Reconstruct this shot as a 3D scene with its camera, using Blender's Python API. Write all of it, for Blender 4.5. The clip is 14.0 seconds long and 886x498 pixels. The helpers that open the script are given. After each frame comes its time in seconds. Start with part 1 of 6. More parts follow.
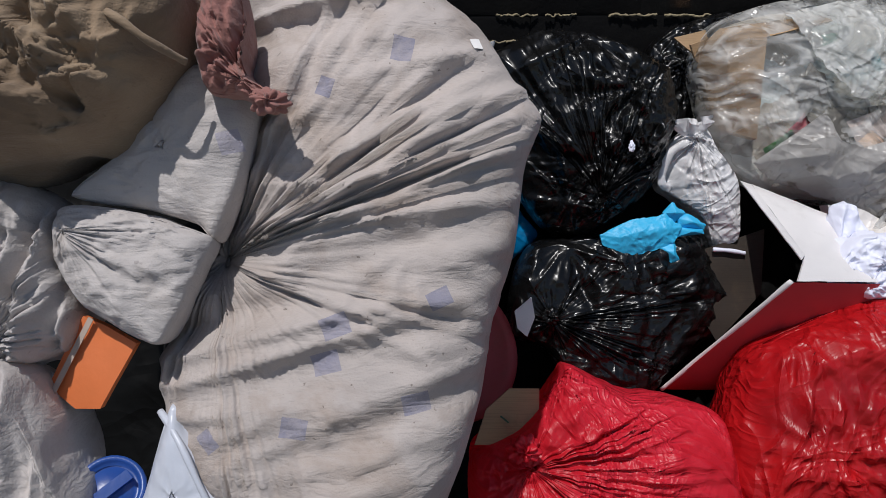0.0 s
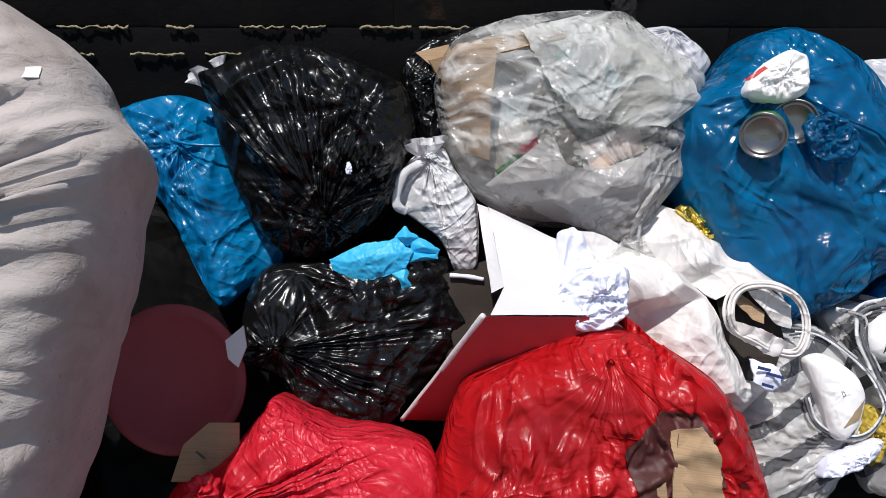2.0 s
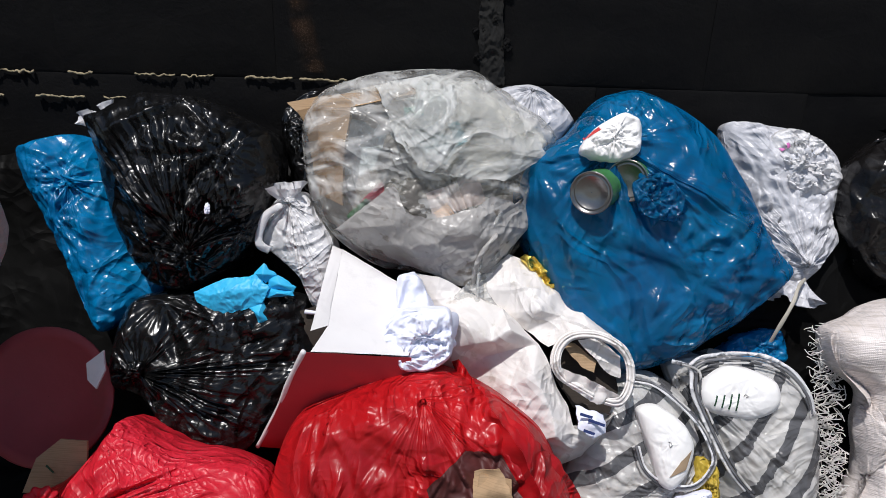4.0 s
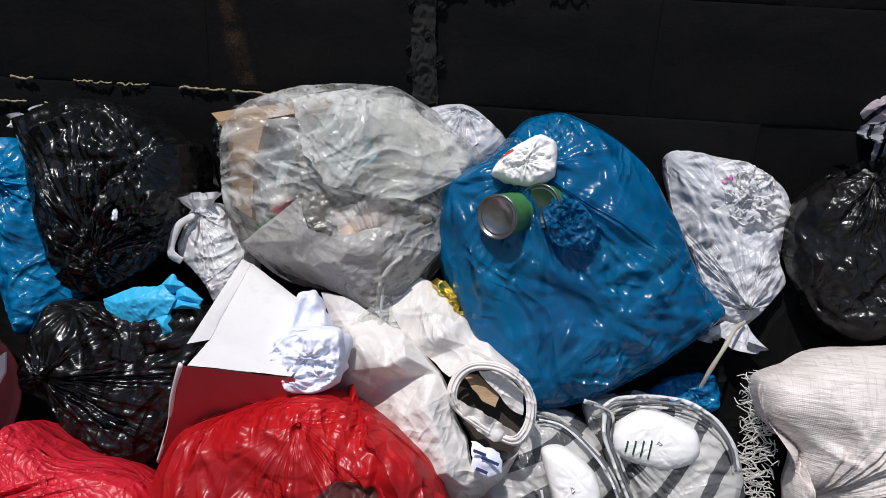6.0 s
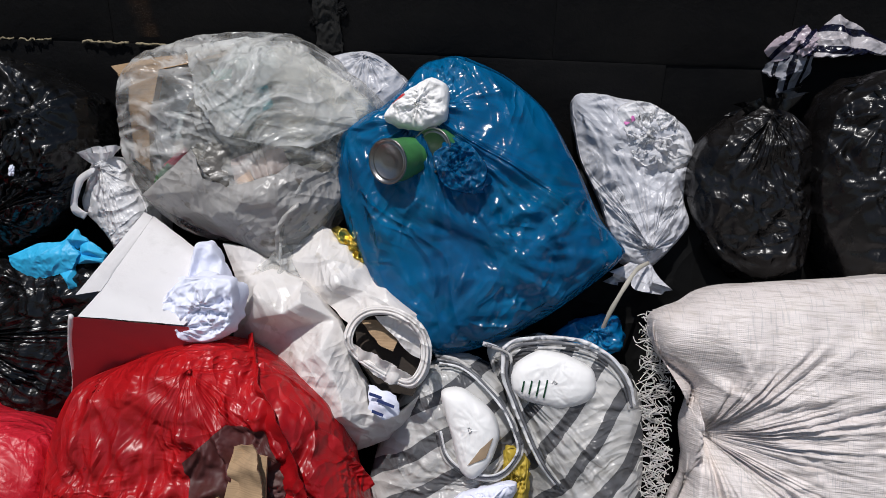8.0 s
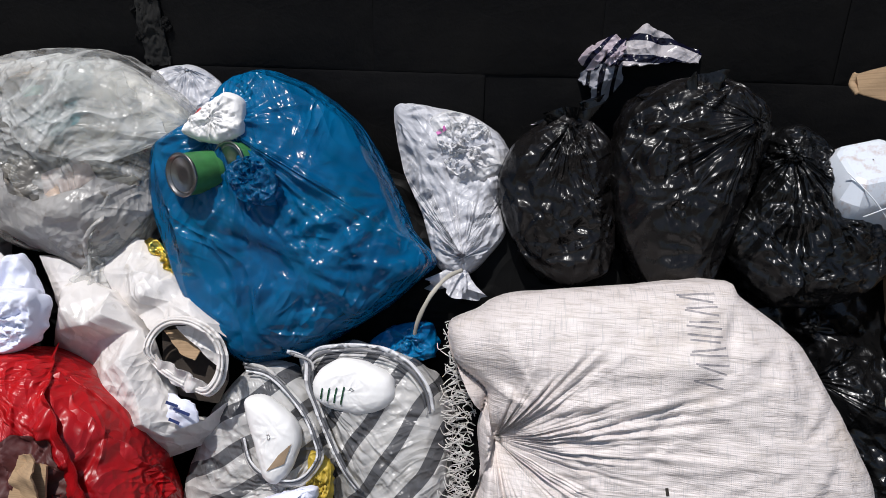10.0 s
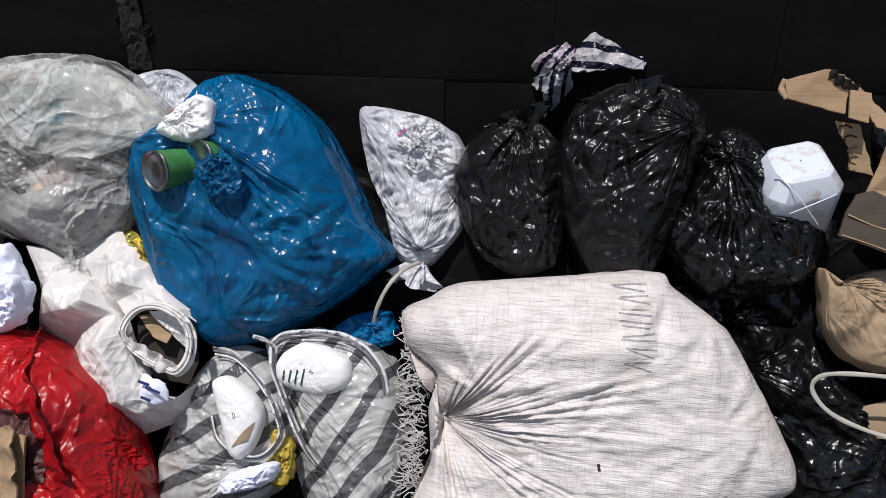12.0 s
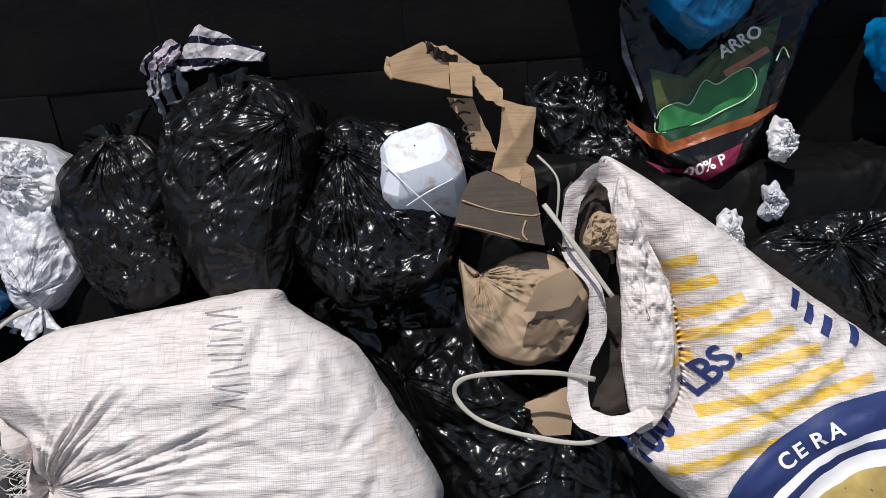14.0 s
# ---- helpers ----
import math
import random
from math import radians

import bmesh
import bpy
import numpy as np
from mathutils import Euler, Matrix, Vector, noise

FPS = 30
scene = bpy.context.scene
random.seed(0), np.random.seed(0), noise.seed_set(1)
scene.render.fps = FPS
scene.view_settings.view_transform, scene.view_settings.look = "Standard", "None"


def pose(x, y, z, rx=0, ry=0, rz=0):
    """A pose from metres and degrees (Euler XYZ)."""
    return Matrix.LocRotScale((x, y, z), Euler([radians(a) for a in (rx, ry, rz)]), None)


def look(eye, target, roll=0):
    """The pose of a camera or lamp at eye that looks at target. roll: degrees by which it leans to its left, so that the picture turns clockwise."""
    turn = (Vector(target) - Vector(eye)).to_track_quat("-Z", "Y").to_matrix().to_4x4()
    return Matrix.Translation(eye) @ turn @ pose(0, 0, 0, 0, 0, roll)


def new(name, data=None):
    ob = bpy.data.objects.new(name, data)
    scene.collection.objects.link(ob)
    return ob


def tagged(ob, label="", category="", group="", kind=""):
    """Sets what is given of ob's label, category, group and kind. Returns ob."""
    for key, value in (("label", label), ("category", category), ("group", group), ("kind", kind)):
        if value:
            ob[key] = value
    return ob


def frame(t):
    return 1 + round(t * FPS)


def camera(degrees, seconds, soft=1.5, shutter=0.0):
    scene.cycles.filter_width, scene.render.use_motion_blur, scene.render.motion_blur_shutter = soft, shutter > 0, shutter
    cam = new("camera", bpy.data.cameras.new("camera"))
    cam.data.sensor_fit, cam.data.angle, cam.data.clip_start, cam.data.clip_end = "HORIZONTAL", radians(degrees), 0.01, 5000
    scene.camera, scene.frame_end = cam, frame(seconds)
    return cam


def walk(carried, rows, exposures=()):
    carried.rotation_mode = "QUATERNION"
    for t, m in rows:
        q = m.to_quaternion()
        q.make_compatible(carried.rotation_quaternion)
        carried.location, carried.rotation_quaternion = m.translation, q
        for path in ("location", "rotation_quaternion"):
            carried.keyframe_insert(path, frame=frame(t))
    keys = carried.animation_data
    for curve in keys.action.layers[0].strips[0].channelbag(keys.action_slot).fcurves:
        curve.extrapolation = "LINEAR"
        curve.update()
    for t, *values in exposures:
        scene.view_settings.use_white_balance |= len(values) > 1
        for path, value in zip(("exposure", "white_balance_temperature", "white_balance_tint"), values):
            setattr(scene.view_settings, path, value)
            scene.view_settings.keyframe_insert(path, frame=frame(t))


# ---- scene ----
cam = camera(62.2, 14.0, 0.8)
PATH = [
    (0, (-0.029, 0.003, 1.501), (0.01, 1.814, 0.654), 0.4),
    (0.1, (-0.024, -0.018, 1.472), (0.048, 1.826, 0.701), -0.9),
    (0.3, (0.055, -0.017, 1.485), (0.101, 1.779, 0.606), -1.4),
    (0.5, (0.191, -0.008, 1.485), (0.112, 1.78, 0.594), -1.3),
    (0.8, (0.312, -0.01, 1.462), (0.205, 1.812, 0.644), -2.5),
    (1, (0.373, -0.007, 1.531), (0.325, 1.816, 0.709), -2.3),
    (1.5, (0.4, 0.041, 1.527), (0.542, 1.841, 0.669), -0.2),
    (2, (0.466, 0.074, 1.532), (0.501, 1.877, 0.666), 0.7),
    (2.5, (0.683, 0.023, 1.58), (0.438, 1.826, 0.749), 2.5),
    (3, (0.744, 0.022, 1.608), (0.619, 1.849, 0.804), 3.1),
    (3.2, (0.741, 0.016, 1.603), (0.699, 1.831, 0.764), 2.7),
    (5.3, (0.931, 0.028, 1.578), (0.813, 1.9, 0.884), 0.1),
    (5.5, (0.928, 0.038, 1.568), (0.871, 1.907, 0.858), 0.6),
    (6, (1.064, 0.085, 1.567), (0.841, 1.936, 0.843), 2.9),
    (6.5, (1.181, 0.083, 1.574), (0.832, 1.935, 0.906), 1.4),
    (7, (1.16, 0.083, 1.583), (0.93, 1.956, 0.92), 1.2),
    (7.1, (1.153, 0.087, 1.579), (0.955, 1.947, 0.871), 0.8),
    (7.5, (1.143, 0.072, 1.54), (1.039, 1.902, 0.738), 1.7),
    (8, (1.235, 0.093, 1.542), (1.033, 1.91, 0.733), 1.7),
    (8.5, (1.427, 0.103, 1.551), (1.104, 1.908, 0.751), 2.2),
    (9, (1.479, 0.111, 1.558), (1.158, 1.936, 0.805), 2.1),
    (9.2, (1.487, 0.124, 1.562), (1.283, 1.95, 0.774), 1.6),
    (11.3, (1.745, 0.101, 1.604), (1.5, 1.906, 0.778), -0.1),
    (11.5, (1.729, 0.089, 1.605), (1.484, 1.905, 0.803), 0.1),
    (12, (1.703, 0.043, 1.595), (1.458, 1.859, 0.794), 1.0),
    (12.5, (1.781, 0.057, 1.574), (1.541, 1.877, 0.781), 0.2),
    (13, (1.979, 0.106, 1.583), (1.617, 1.915, 0.811), 2.3),
    (13.5, (2.14, 0.152, 1.556), (1.906, 1.959, 0.732), -1.4),
    (14, (2.246, 0.247, 1.563), (2.177, 2.063, 0.729), -4.1),
]
walk(cam, [(t, look(eye, target, roll)) for t, eye, target, roll in PATH], [(0, -0.45), (0.5, -0.16), (1, 0.02), (2, 0.0), (3, -0.04), (5.5, -0.22), (7, -0.1), (7.5, -0.2), (8, -0.38), (8.5, -0.28), (9, -0.2), (11.5, -0.2), (12, -0.18), (12.5, -0.36), (13, -0.2), (13.5, -0.24), (14, -0.08)])

from mathutils.bvhtree import BVHTree
from mathutils.geometry import delaunay_2d_cdt

# ---------------------------------------------------------------- light
SUN_WAY = Vector((-0.16, -0.32, 0.92)).normalized()   # towards the sun
world = bpy.data.worlds.new("world")
scene.world = world
world.use_nodes = True
wn = world.node_tree.nodes
sky = wn.new("ShaderNodeTexSky")
sky.sky_type = "NISHITA"
sky.sun_disc = False
sky.sun_elevation = math.asin(SUN_WAY.z)
sky.sun_rotation = math.atan2(SUN_WAY.x, SUN_WAY.y)
wn["Background"].inputs["Strength"].default_value = 0.10
world.node_tree.links.new(sky.outputs[0], wn["Background"].inputs["Color"])
sun = new("sun", bpy.data.lights.new("sun", "SUN"))
sun.data.energy, sun.data.angle, sun.data.color = 4.2, radians(0.6), (1.0, 0.975, 0.96)
sun.matrix_world = look((0, 0, 6), Vector((0, 0, 6)) - SUN_WAY)

# ---------------------------------------------------------------- materials


def mat(name):
    m = bpy.data.materials.new(name)
    m.use_nodes = True
    nt = m.node_tree
    return m, nt, nt.nodes["Principled BSDF"]


def node(nt, kind, **values):
    n = nt.nodes.new("ShaderNode" + kind)
    for key, value in values.items():
        n.inputs[key].default_value = value
    return n


def coords(nt, scale=(1, 1, 1), turn=(0, 0, 0)):
    tc = nt.nodes.new("ShaderNodeTexCoord")
    mp = node(nt, "Mapping", Scale=scale, Rotation=turn)
    nt.links.new(tc.outputs["Object"], mp.inputs["Vector"])
    return mp.outputs[0]


def noise_tex(nt, vec, scale, detail=4.0, rough=0.55, distort=0.0):
    n = node(nt, "TexNoise", Scale=scale, Detail=detail, Roughness=rough, Distortion=distort)
    nt.links.new(vec, n.inputs["Vector"])
    return n.outputs["Fac"]


def ramp(nt, fac, stops):
    r = nt.nodes.new("ShaderNodeValToRGB")
    while len(r.color_ramp.elements) < len(stops):
        r.color_ramp.elements.new(0.5)
    for e, (p, c) in zip(r.color_ramp.elements, stops):
        e.position, e.color = p, (*c, 1) if len(c) == 3 else c
    nt.links.new(fac, r.inputs[0])
    return r.outputs[0]


def maths(nt, op, a, b=None):
    n = nt.nodes.new("ShaderNodeMath")
    n.operation = op
    for i, v in enumerate((a, b)):
        if v is None:
            continue
        if isinstance(v, (int, float)):
            n.inputs[i].default_value = v
        else:
            nt.links.new(v, n.inputs[i])
    return n.outputs[0]


def ridged(nt, vec, scale, detail=3.0, distort=0.6):
    """Sharp creases: folded noise."""
    n = noise_tex(nt, vec, scale, detail, 0.5, distort)
    return maths(nt, "MULTIPLY", maths(nt, "ABSOLUTE", maths(nt, "SUBTRACT", n, 0.5)), 3.0)


def bump(nt, heights, bsdf):
    """heights: (socket, strength, distance) from coarse to fine."""
    last = None
    for socket, strength, dist in heights:
        b = node(nt, "Bump", Strength=strength, Distance=dist)
        nt.links.new(socket, b.inputs["Height"])
        if last:
            nt.links.new(last, b.inputs["Normal"])
        last = b.outputs[0]
    nt.links.new(last, bsdf.inputs["Normal"])
    return last


def mix_col(nt, fac, a, b):
    n = nt.nodes.new("ShaderNodeMix")
    n.data_type = "RGBA"
    for sock, v in ((n.inputs[0], fac), (n.inputs[6], a), (n.inputs[7], b)):
        if isinstance(v, (int, float)):
            sock.default_value = v
        elif isinstance(v, tuple):
            sock.default_value = (*v, 1)
        else:
            nt.links.new(v, sock)
    return n.outputs[2]


def warped(nt, vec, scale, amount):
    """The same place, pushed about by slow noise."""
    n = node(nt, "TexNoise", Scale=scale, Detail=1.0)
    nt.links.new(vec, n.inputs["Vector"])
    off = nt.nodes.new("ShaderNodeVectorMath")
    off.operation = "MULTIPLY_ADD"
    nt.links.new(n.outputs["Color"], off.inputs[0])
    off.inputs[1].default_value = (amount,) * 3
    nt.links.new(vec, off.inputs[2])
    return off.outputs[0]


def streaks(nt, vec, scale, heading, long, sharp=9.0):
    """Single sharp folds on a smooth sheet that run along the heading, long times as long as they are wide."""
    mp = node(nt, "Mapping", Rotation=(0, 0, radians(heading)), Scale=(long, 1, 1.6))
    mp.vector_type = "TEXTURE"
    nt.links.new(vec, mp.inputs["Vector"])
    n = noise_tex(nt, mp.outputs[0], scale, 0.6, 0.5)
    off = maths(nt, "MULTIPLY", maths(nt, "ABSOLUTE", maths(nt, "SUBTRACT", n, 0.5)), sharp)
    return maths(nt, "MAXIMUM", maths(nt, "SUBTRACT", 1.0, off), 0.0)


def facets(nt, vec, freq, heading):
    """Flat strips that meet in sharp edges: a folded ramp across the heading."""
    d = nt.nodes.new("ShaderNodeVectorMath")
    d.operation = "DOT_PRODUCT"
    nt.links.new(vec, d.inputs[0])
    h = radians(heading)
    d.inputs[1].default_value = (math.cos(h) * freq, math.sin(h) * freq, 0.5 * freq)
    return maths(nt, "PINGPONG", d.outputs["Value"], 1.0)


def creases(nt, plain, scale, turn, depth):
    """Film pulled tight in some places and crinkled in others: long folds in three directions and small flat facets."""
    way = warped(nt, plain, 4.5, 0.16)
    loose = ramp(nt, noise_tex(nt, plain, 6.5, 2), ((0.42, (0.12,) * 3), (0.60, (1, 1, 1))))
    fine = ramp(nt, noise_tex(nt, warped(nt, plain, 3, 0.5), 8, 2), ((0.50, (0.0,) * 3), (0.62, (1, 1, 1))))
    crink = warped(nt, plain, scale * 2.2, 0.5 / scale)
    small = maths(nt, "ADD", facets(nt, crink, scale * 6.2, turn + 20), facets(nt, crink, scale * 4.9, turn + 97))
    swell = streaks(nt, way, scale * 1.3, turn + 10, 3.0, 4.0)
    return ((swell, 0.6, depth * 1.8),
            (streaks(nt, way, scale * 1.6, turn, 7.0, 9.0), 0.8, depth * 0.9),
            (maths(nt, "MULTIPLY", streaks(nt, way, scale * 2.6, turn + 38, 8.0, 8.0), loose), 0.9, depth * 0.9),
            (maths(nt, "MULTIPLY", streaks(nt, way, scale * 3.8, turn - 52, 8.0, 7.0), loose), 0.9, depth * 0.6),
            (maths(nt, "MULTIPLY", small, fine), 0.7, depth * 0.35))


def film(name, light, dark, opacity=1.0, rough=0.25, crease=0.004, scale=14, turn=0.0, glow=0.0, spots=None, spec=0.5):
    """Plastic film: creased, glossy, see-through by 1 - opacity, with some light passing diffusely (glow)."""
    m, nt, p = mat(name)
    plain = coords(nt)
    col = mix_col(nt, ramp(nt, noise_tex(nt, plain, 7, 4), ((0.35, (0, 0, 0)), (0.65, (1, 1, 1)))), dark, light)
    if spots:
        col = mix_col(nt, ramp(nt, noise_tex(nt, plain, 38, 5), ((0.60, (0, 0, 0)), (0.70, (1, 1, 1)))), col, spots)
    nt.links.new(col, p.inputs["Base Color"])
    rr = maths(nt, "ADD", maths(nt, "MULTIPLY", noise_tex(nt, plain, 30, 3), 0.25), rough - 0.1)
    nt.links.new(rr, p.inputs["Roughness"])
    p.inputs["Specular IOR Level"].default_value = spec
    nrm = bump(nt, creases(nt, plain, scale, turn, crease), p)
    out = nt.nodes["Material Output"]
    shader = p.outputs[0]
    if glow:
        tr = nt.nodes.new("ShaderNodeBsdfTranslucent")
        nt.links.new(col, tr.inputs["Color"])
        nt.links.new(nrm, tr.inputs["Normal"])
        mx = node(nt, "MixShader", Fac=glow)
        nt.links.new(shader, mx.inputs[1]), nt.links.new(tr.outputs[0], mx.inputs[2])
        shader = mx.outputs[0]
    if opacity < 1:
        tp = nt.nodes.new("ShaderNodeBsdfTransparent")
        tint = mix_col(nt, 0.35, light, (1.0, 1.0, 1.0))
        nt.links.new(tint, tp.inputs["Color"])
        mx = nt.nodes.new("ShaderNodeMixShader")
        veil = streaks(nt, warped(nt, plain, 5, 0.12), scale * 1.5, turn + 15, 4.0)
        fac = maths(nt, "ADD", maths(nt, "MULTIPLY", veil, 0.55 * (1 - opacity)), opacity - 0.05)
        fac.node.use_clamp = True
        nt.links.new(fac, mx.inputs[0])
        nt.links.new(tp.outputs[0], mx.inputs[1]), nt.links.new(shader, mx.inputs[2])
        shader = mx.outputs[0]
    nt.links.new(shader, out.inputs["Surface"])
    return m


def cloth(name, light, dark, stain=(0.25, 0.17, 0.10), stained=0.35, weave=900, relief=0.0006, speck=0.0, rough=0.9):
    m, nt, p = mat(name)
    vec = coords(nt)
    col = mix_col(nt, ramp(nt, noise_tex(nt, vec, 5, 5), ((0.3, (0, 0, 0)), (0.7, (1, 1, 1)))), dark, light)
    col = mix_col(nt, maths(nt, "MULTIPLY", ramp(nt, noise_tex(nt, vec, 9, 6, 0.65, 0.5), ((0.48, (0, 0, 0)), (0.72, (1, 1, 1)))), stained), col, stain)
    if speck:
        col = mix_col(nt, maths(nt, "MULTIPLY", ramp(nt, noise_tex(nt, vec, 120, 2), ((0.70, (0, 0, 0)), (0.76, (1, 1, 1)))), speck), col, tuple(v * 0.3 for v in stain))
    nt.links.new(col, p.inputs["Base Color"])
    p.inputs["Roughness"].default_value = rough
    p.inputs["Sheen Weight"].default_value = 0.15
    long = coords(nt, (0.5, 1.9, 1), (0, 0, radians(-14)))
    bump(nt, ((ridged(nt, long, 15, 4, 0.8), 0.5, relief * 6), (ridged(nt, long, 34, 3, 0.6), 0.5, relief * 3), (noise_tex(nt, vec, 60, 4), 0.5, relief * 3), (noise_tex(nt, vec, 420, 2), 0.7, relief * 1.5)), p)
    return m


def woven(name):
    """Flat plastic tapes woven crosswise, off-white."""
    m, nt, p = mat(name)
    vec = coords(nt)
    a = node(nt, "TexWave", Scale=105, Distortion=1.2)
    a.bands_direction = "X"
    b = node(nt, "TexWave", Scale=105, Distortion=1.2)
    b.bands_direction = "Y"
    nt.links.new(vec, a.inputs["Vector"]), nt.links.new(vec, b.inputs["Vector"])
    tapes = maths(nt, "MULTIPLY", a.outputs["Fac"], b.outputs["Fac"])
    long = coords(nt, (4, 60, 4))
    threads = ramp(nt, noise_tex(nt, long, 6, 4), ((0.50, (0, 0, 0)), (0.62, (1, 1, 1))))
    cross = coords(nt, (70, 5, 4))
    threads2 = ramp(nt, noise_tex(nt, cross, 6, 3), ((0.55, (0, 0, 0)), (0.66, (1, 1, 1))))
    base = mix_col(nt, maths(nt, "MULTIPLY", threads, 0.42), (0.70, 0.63, 0.60), (0.36, 0.30, 0.25))
    base = mix_col(nt, maths(nt, "MULTIPLY", threads2, 0.45), base, (0.38, 0.36, 0.36))
    base = mix_col(nt, ramp(nt, noise_tex(nt, vec, 6, 6, 0.65), ((0.55, (0, 0, 0)), (0.8, (0.6, 0.6, 0.6)))), base, (0.40, 0.31, 0.22))
    base = mix_col(nt, maths(nt, "MULTIPLY", tapes, 0.25), base, (0.5, 0.48, 0.47))
    nt.links.new(base, p.inputs["Base Color"])
    p.inputs["Roughness"].default_value = 0.42
    long = coords(nt, (0.45, 1.9, 1), (0, 0, radians(-8)))
    bump(nt, ((ridged(nt, long, 12, 4, 0.8), 0.5, 0.004), (ridged(nt, long, 36, 3, 0.6), 0.5, 0.002), (threads, 0.4, 0.0006), (noise_tex(nt, vec, 60, 4), 0.5, 0.002), (tapes, 0.5, 0.0006)), p)
    return m


def paper(name, light, dark, rough=0.8, lines=0.0, grime=0.3, grime_col=(0.1, 0.07, 0.04), grime_at=0.55):
    m, nt, p = mat(name)
    vec = coords(nt)
    col = mix_col(nt, noise_tex(nt, vec, 12, 5), dark, light)
    if lines:
        col = mix_col(nt, maths(nt, "MULTIPLY", ramp(nt, noise_tex(nt, coords(nt, (3, 160, 3)), 3, 2), ((0.5, (0, 0, 0)), (0.6, (1, 1, 1)))), lines), col, tuple(v * 0.6 for v in dark))
    col = mix_col(nt, maths(nt, "MULTIPLY", ramp(nt, noise_tex(nt, vec, 16, 6, 0.7), ((grime_at, (0, 0, 0)), (grime_at + 0.2, (1, 1, 1)))), grime), col, grime_col)
    nt.links.new(col, p.inputs["Base Color"])
    p.inputs["Roughness"].default_value = rough
    bump(nt, ((noise_tex(nt, vec, 25, 4), 0.4, 0.003), (noise_tex(nt, vec, 260, 3), 0.4, 0.0005)), p)
    return m


def solid(name, col, rough=0.5, metal=0.0, var=0.25, scale=30):
    m, nt, p = mat(name)
    vec = coords(nt)
    c = mix_col(nt, noise_tex(nt, vec, scale, 5), tuple(v * (1 - var) for v in col), tuple(min(1, v * (1 + var)) for v in col))
    nt.links.new(c, p.inputs["Base Color"])
    p.inputs["Roughness"].default_value, p.inputs["Metallic"].default_value = rough, metal
    bump(nt, ((noise_tex(nt, vec, scale * 4, 3), 0.3, 0.001),), p)
    return m


def patchwork(name, cols, scale=14, rough=0.5):
    """Jumbled contents seen through a bag: cells of several colours."""
    m, nt, p = mat(name)
    vec = coords(nt)
    warp = node(nt, "TexNoise", Scale=9, Detail=3)
    nt.links.new(vec, warp.inputs["Vector"])
    add = nt.nodes.new("ShaderNodeMixRGB")
    add.inputs[0].default_value = 0.12
    nt.links.new(vec, add.inputs[1]), nt.links.new(warp.outputs["Color"], add.inputs[2])
    v = node(nt, "TexVoronoi", Scale=scale)
    nt.links.new(add.outputs[0], v.inputs["Vector"])
    sep = nt.nodes.new("ShaderNodeSeparateColor")
    nt.links.new(v.outputs["Color"], sep.inputs[0])
    stops = [(i / len(cols), c) for i, c in enumerate(cols)]
    r = ramp(nt, sep.outputs[0], stops)
    r.node.color_ramp.interpolation = "CONSTANT"
    nt.links.new(r, p.inputs["Base Color"])
    p.inputs["Roughness"].default_value = rough
    bump(nt, ((v.outputs["Distance"], 0.6, 0.01), (ridged(nt, vec, 30), 0.6, 0.006)), p)
    return m


def banded(name, light, dark, scale, turn, opacity):
    """Thin clear film printed with grey-black bands."""
    m = film(name, light, tuple(v * 0.85 for v in light), opacity, 0.22, 0.003, 16, glow=0.25)
    nt = m.node_tree
    p = nt.nodes["Principled BSDF"]
    w = node(nt, "TexWave", Scale=scale, Distortion=2.2, Detail=1.0)
    w.inputs["Detail Scale"].default_value = 1.2
    nt.links.new(coords(nt, (1, 1, 1), (0, 0, radians(turn))), w.inputs["Vector"])
    band = ramp(nt, w.outputs["Fac"], ((0.70, (0, 0, 0)), (0.74, (1, 1, 1))))
    old = p.inputs["Base Color"].links[0].from_socket
    nt.links.new(mix_col(nt, band, old, dark), p.inputs["Base Color"])
    for n in nt.nodes:
        if n.type == "BSDF_TRANSLUCENT":
            nt.links.new(mix_col(nt, band, old, dark), n.inputs["Color"])
        if n.type == "BSDF_TRANSPARENT":
            nt.links.new(mix_col(nt, band, light, (0.25, 0.25, 0.27)), n.inputs["Color"])
    return m


BLACK = film("black_film", (0.005, 0.005, 0.0055), (0.003, 0.003, 0.003), 1.0, 0.23, 0.0044, 9, 55, spec=0.4)
PACKED = film("packed_black_film", (0.005, 0.005, 0.005), (0.003, 0.003, 0.003), 1.0, 0.5, 0.003, 8, 30, spec=0.07)
BLACK_SMOOTH = film("black_film_taut", (0.008, 0.007, 0.007), (0.005, 0.0045, 0.0045), 1.0, 0.24, 0.003, 9, 60, spec=0.35)
BLUE = film("blue_film", (0.001, 0.18, 0.41), (0.001, 0.11, 0.28), 0.66, 0.15, 0.005, 10, -60, glow=0.2)
BLUE_N = film("blue_film_tight", (0.002, 0.22, 0.48), (0.001, 0.12, 0.32), 1.0, 0.20, 0.0036, 11, 35, glow=0.2)
RED = film("red_film", (0.60, 0.010, 0.014), (0.38, 0.006, 0.010), 1.0, 0.32, 0.0038, 15, 65, glow=0.25)
RED_PINK = film("red_film_thin", (0.85, 0.03, 0.06), (0.66, 0.015, 0.03), 1.0, 0.38, 0.0026, 22, -40, glow=0.35)
CLEAR = film("clear_film", (0.82, 0.82, 0.80), (0.70, 0.69, 0.67), 0.22, 0.16, 0.005, 15, -15, glow=0.15, spots=(0.35, 0.33, 0.30))
CLEAR_SHEET = film("clear_film_doubled", (0.88, 0.88, 0.86), (0.76, 0.76, 0.74), 0.30, 0.18, 0.006, 13, 20, glow=0.3)
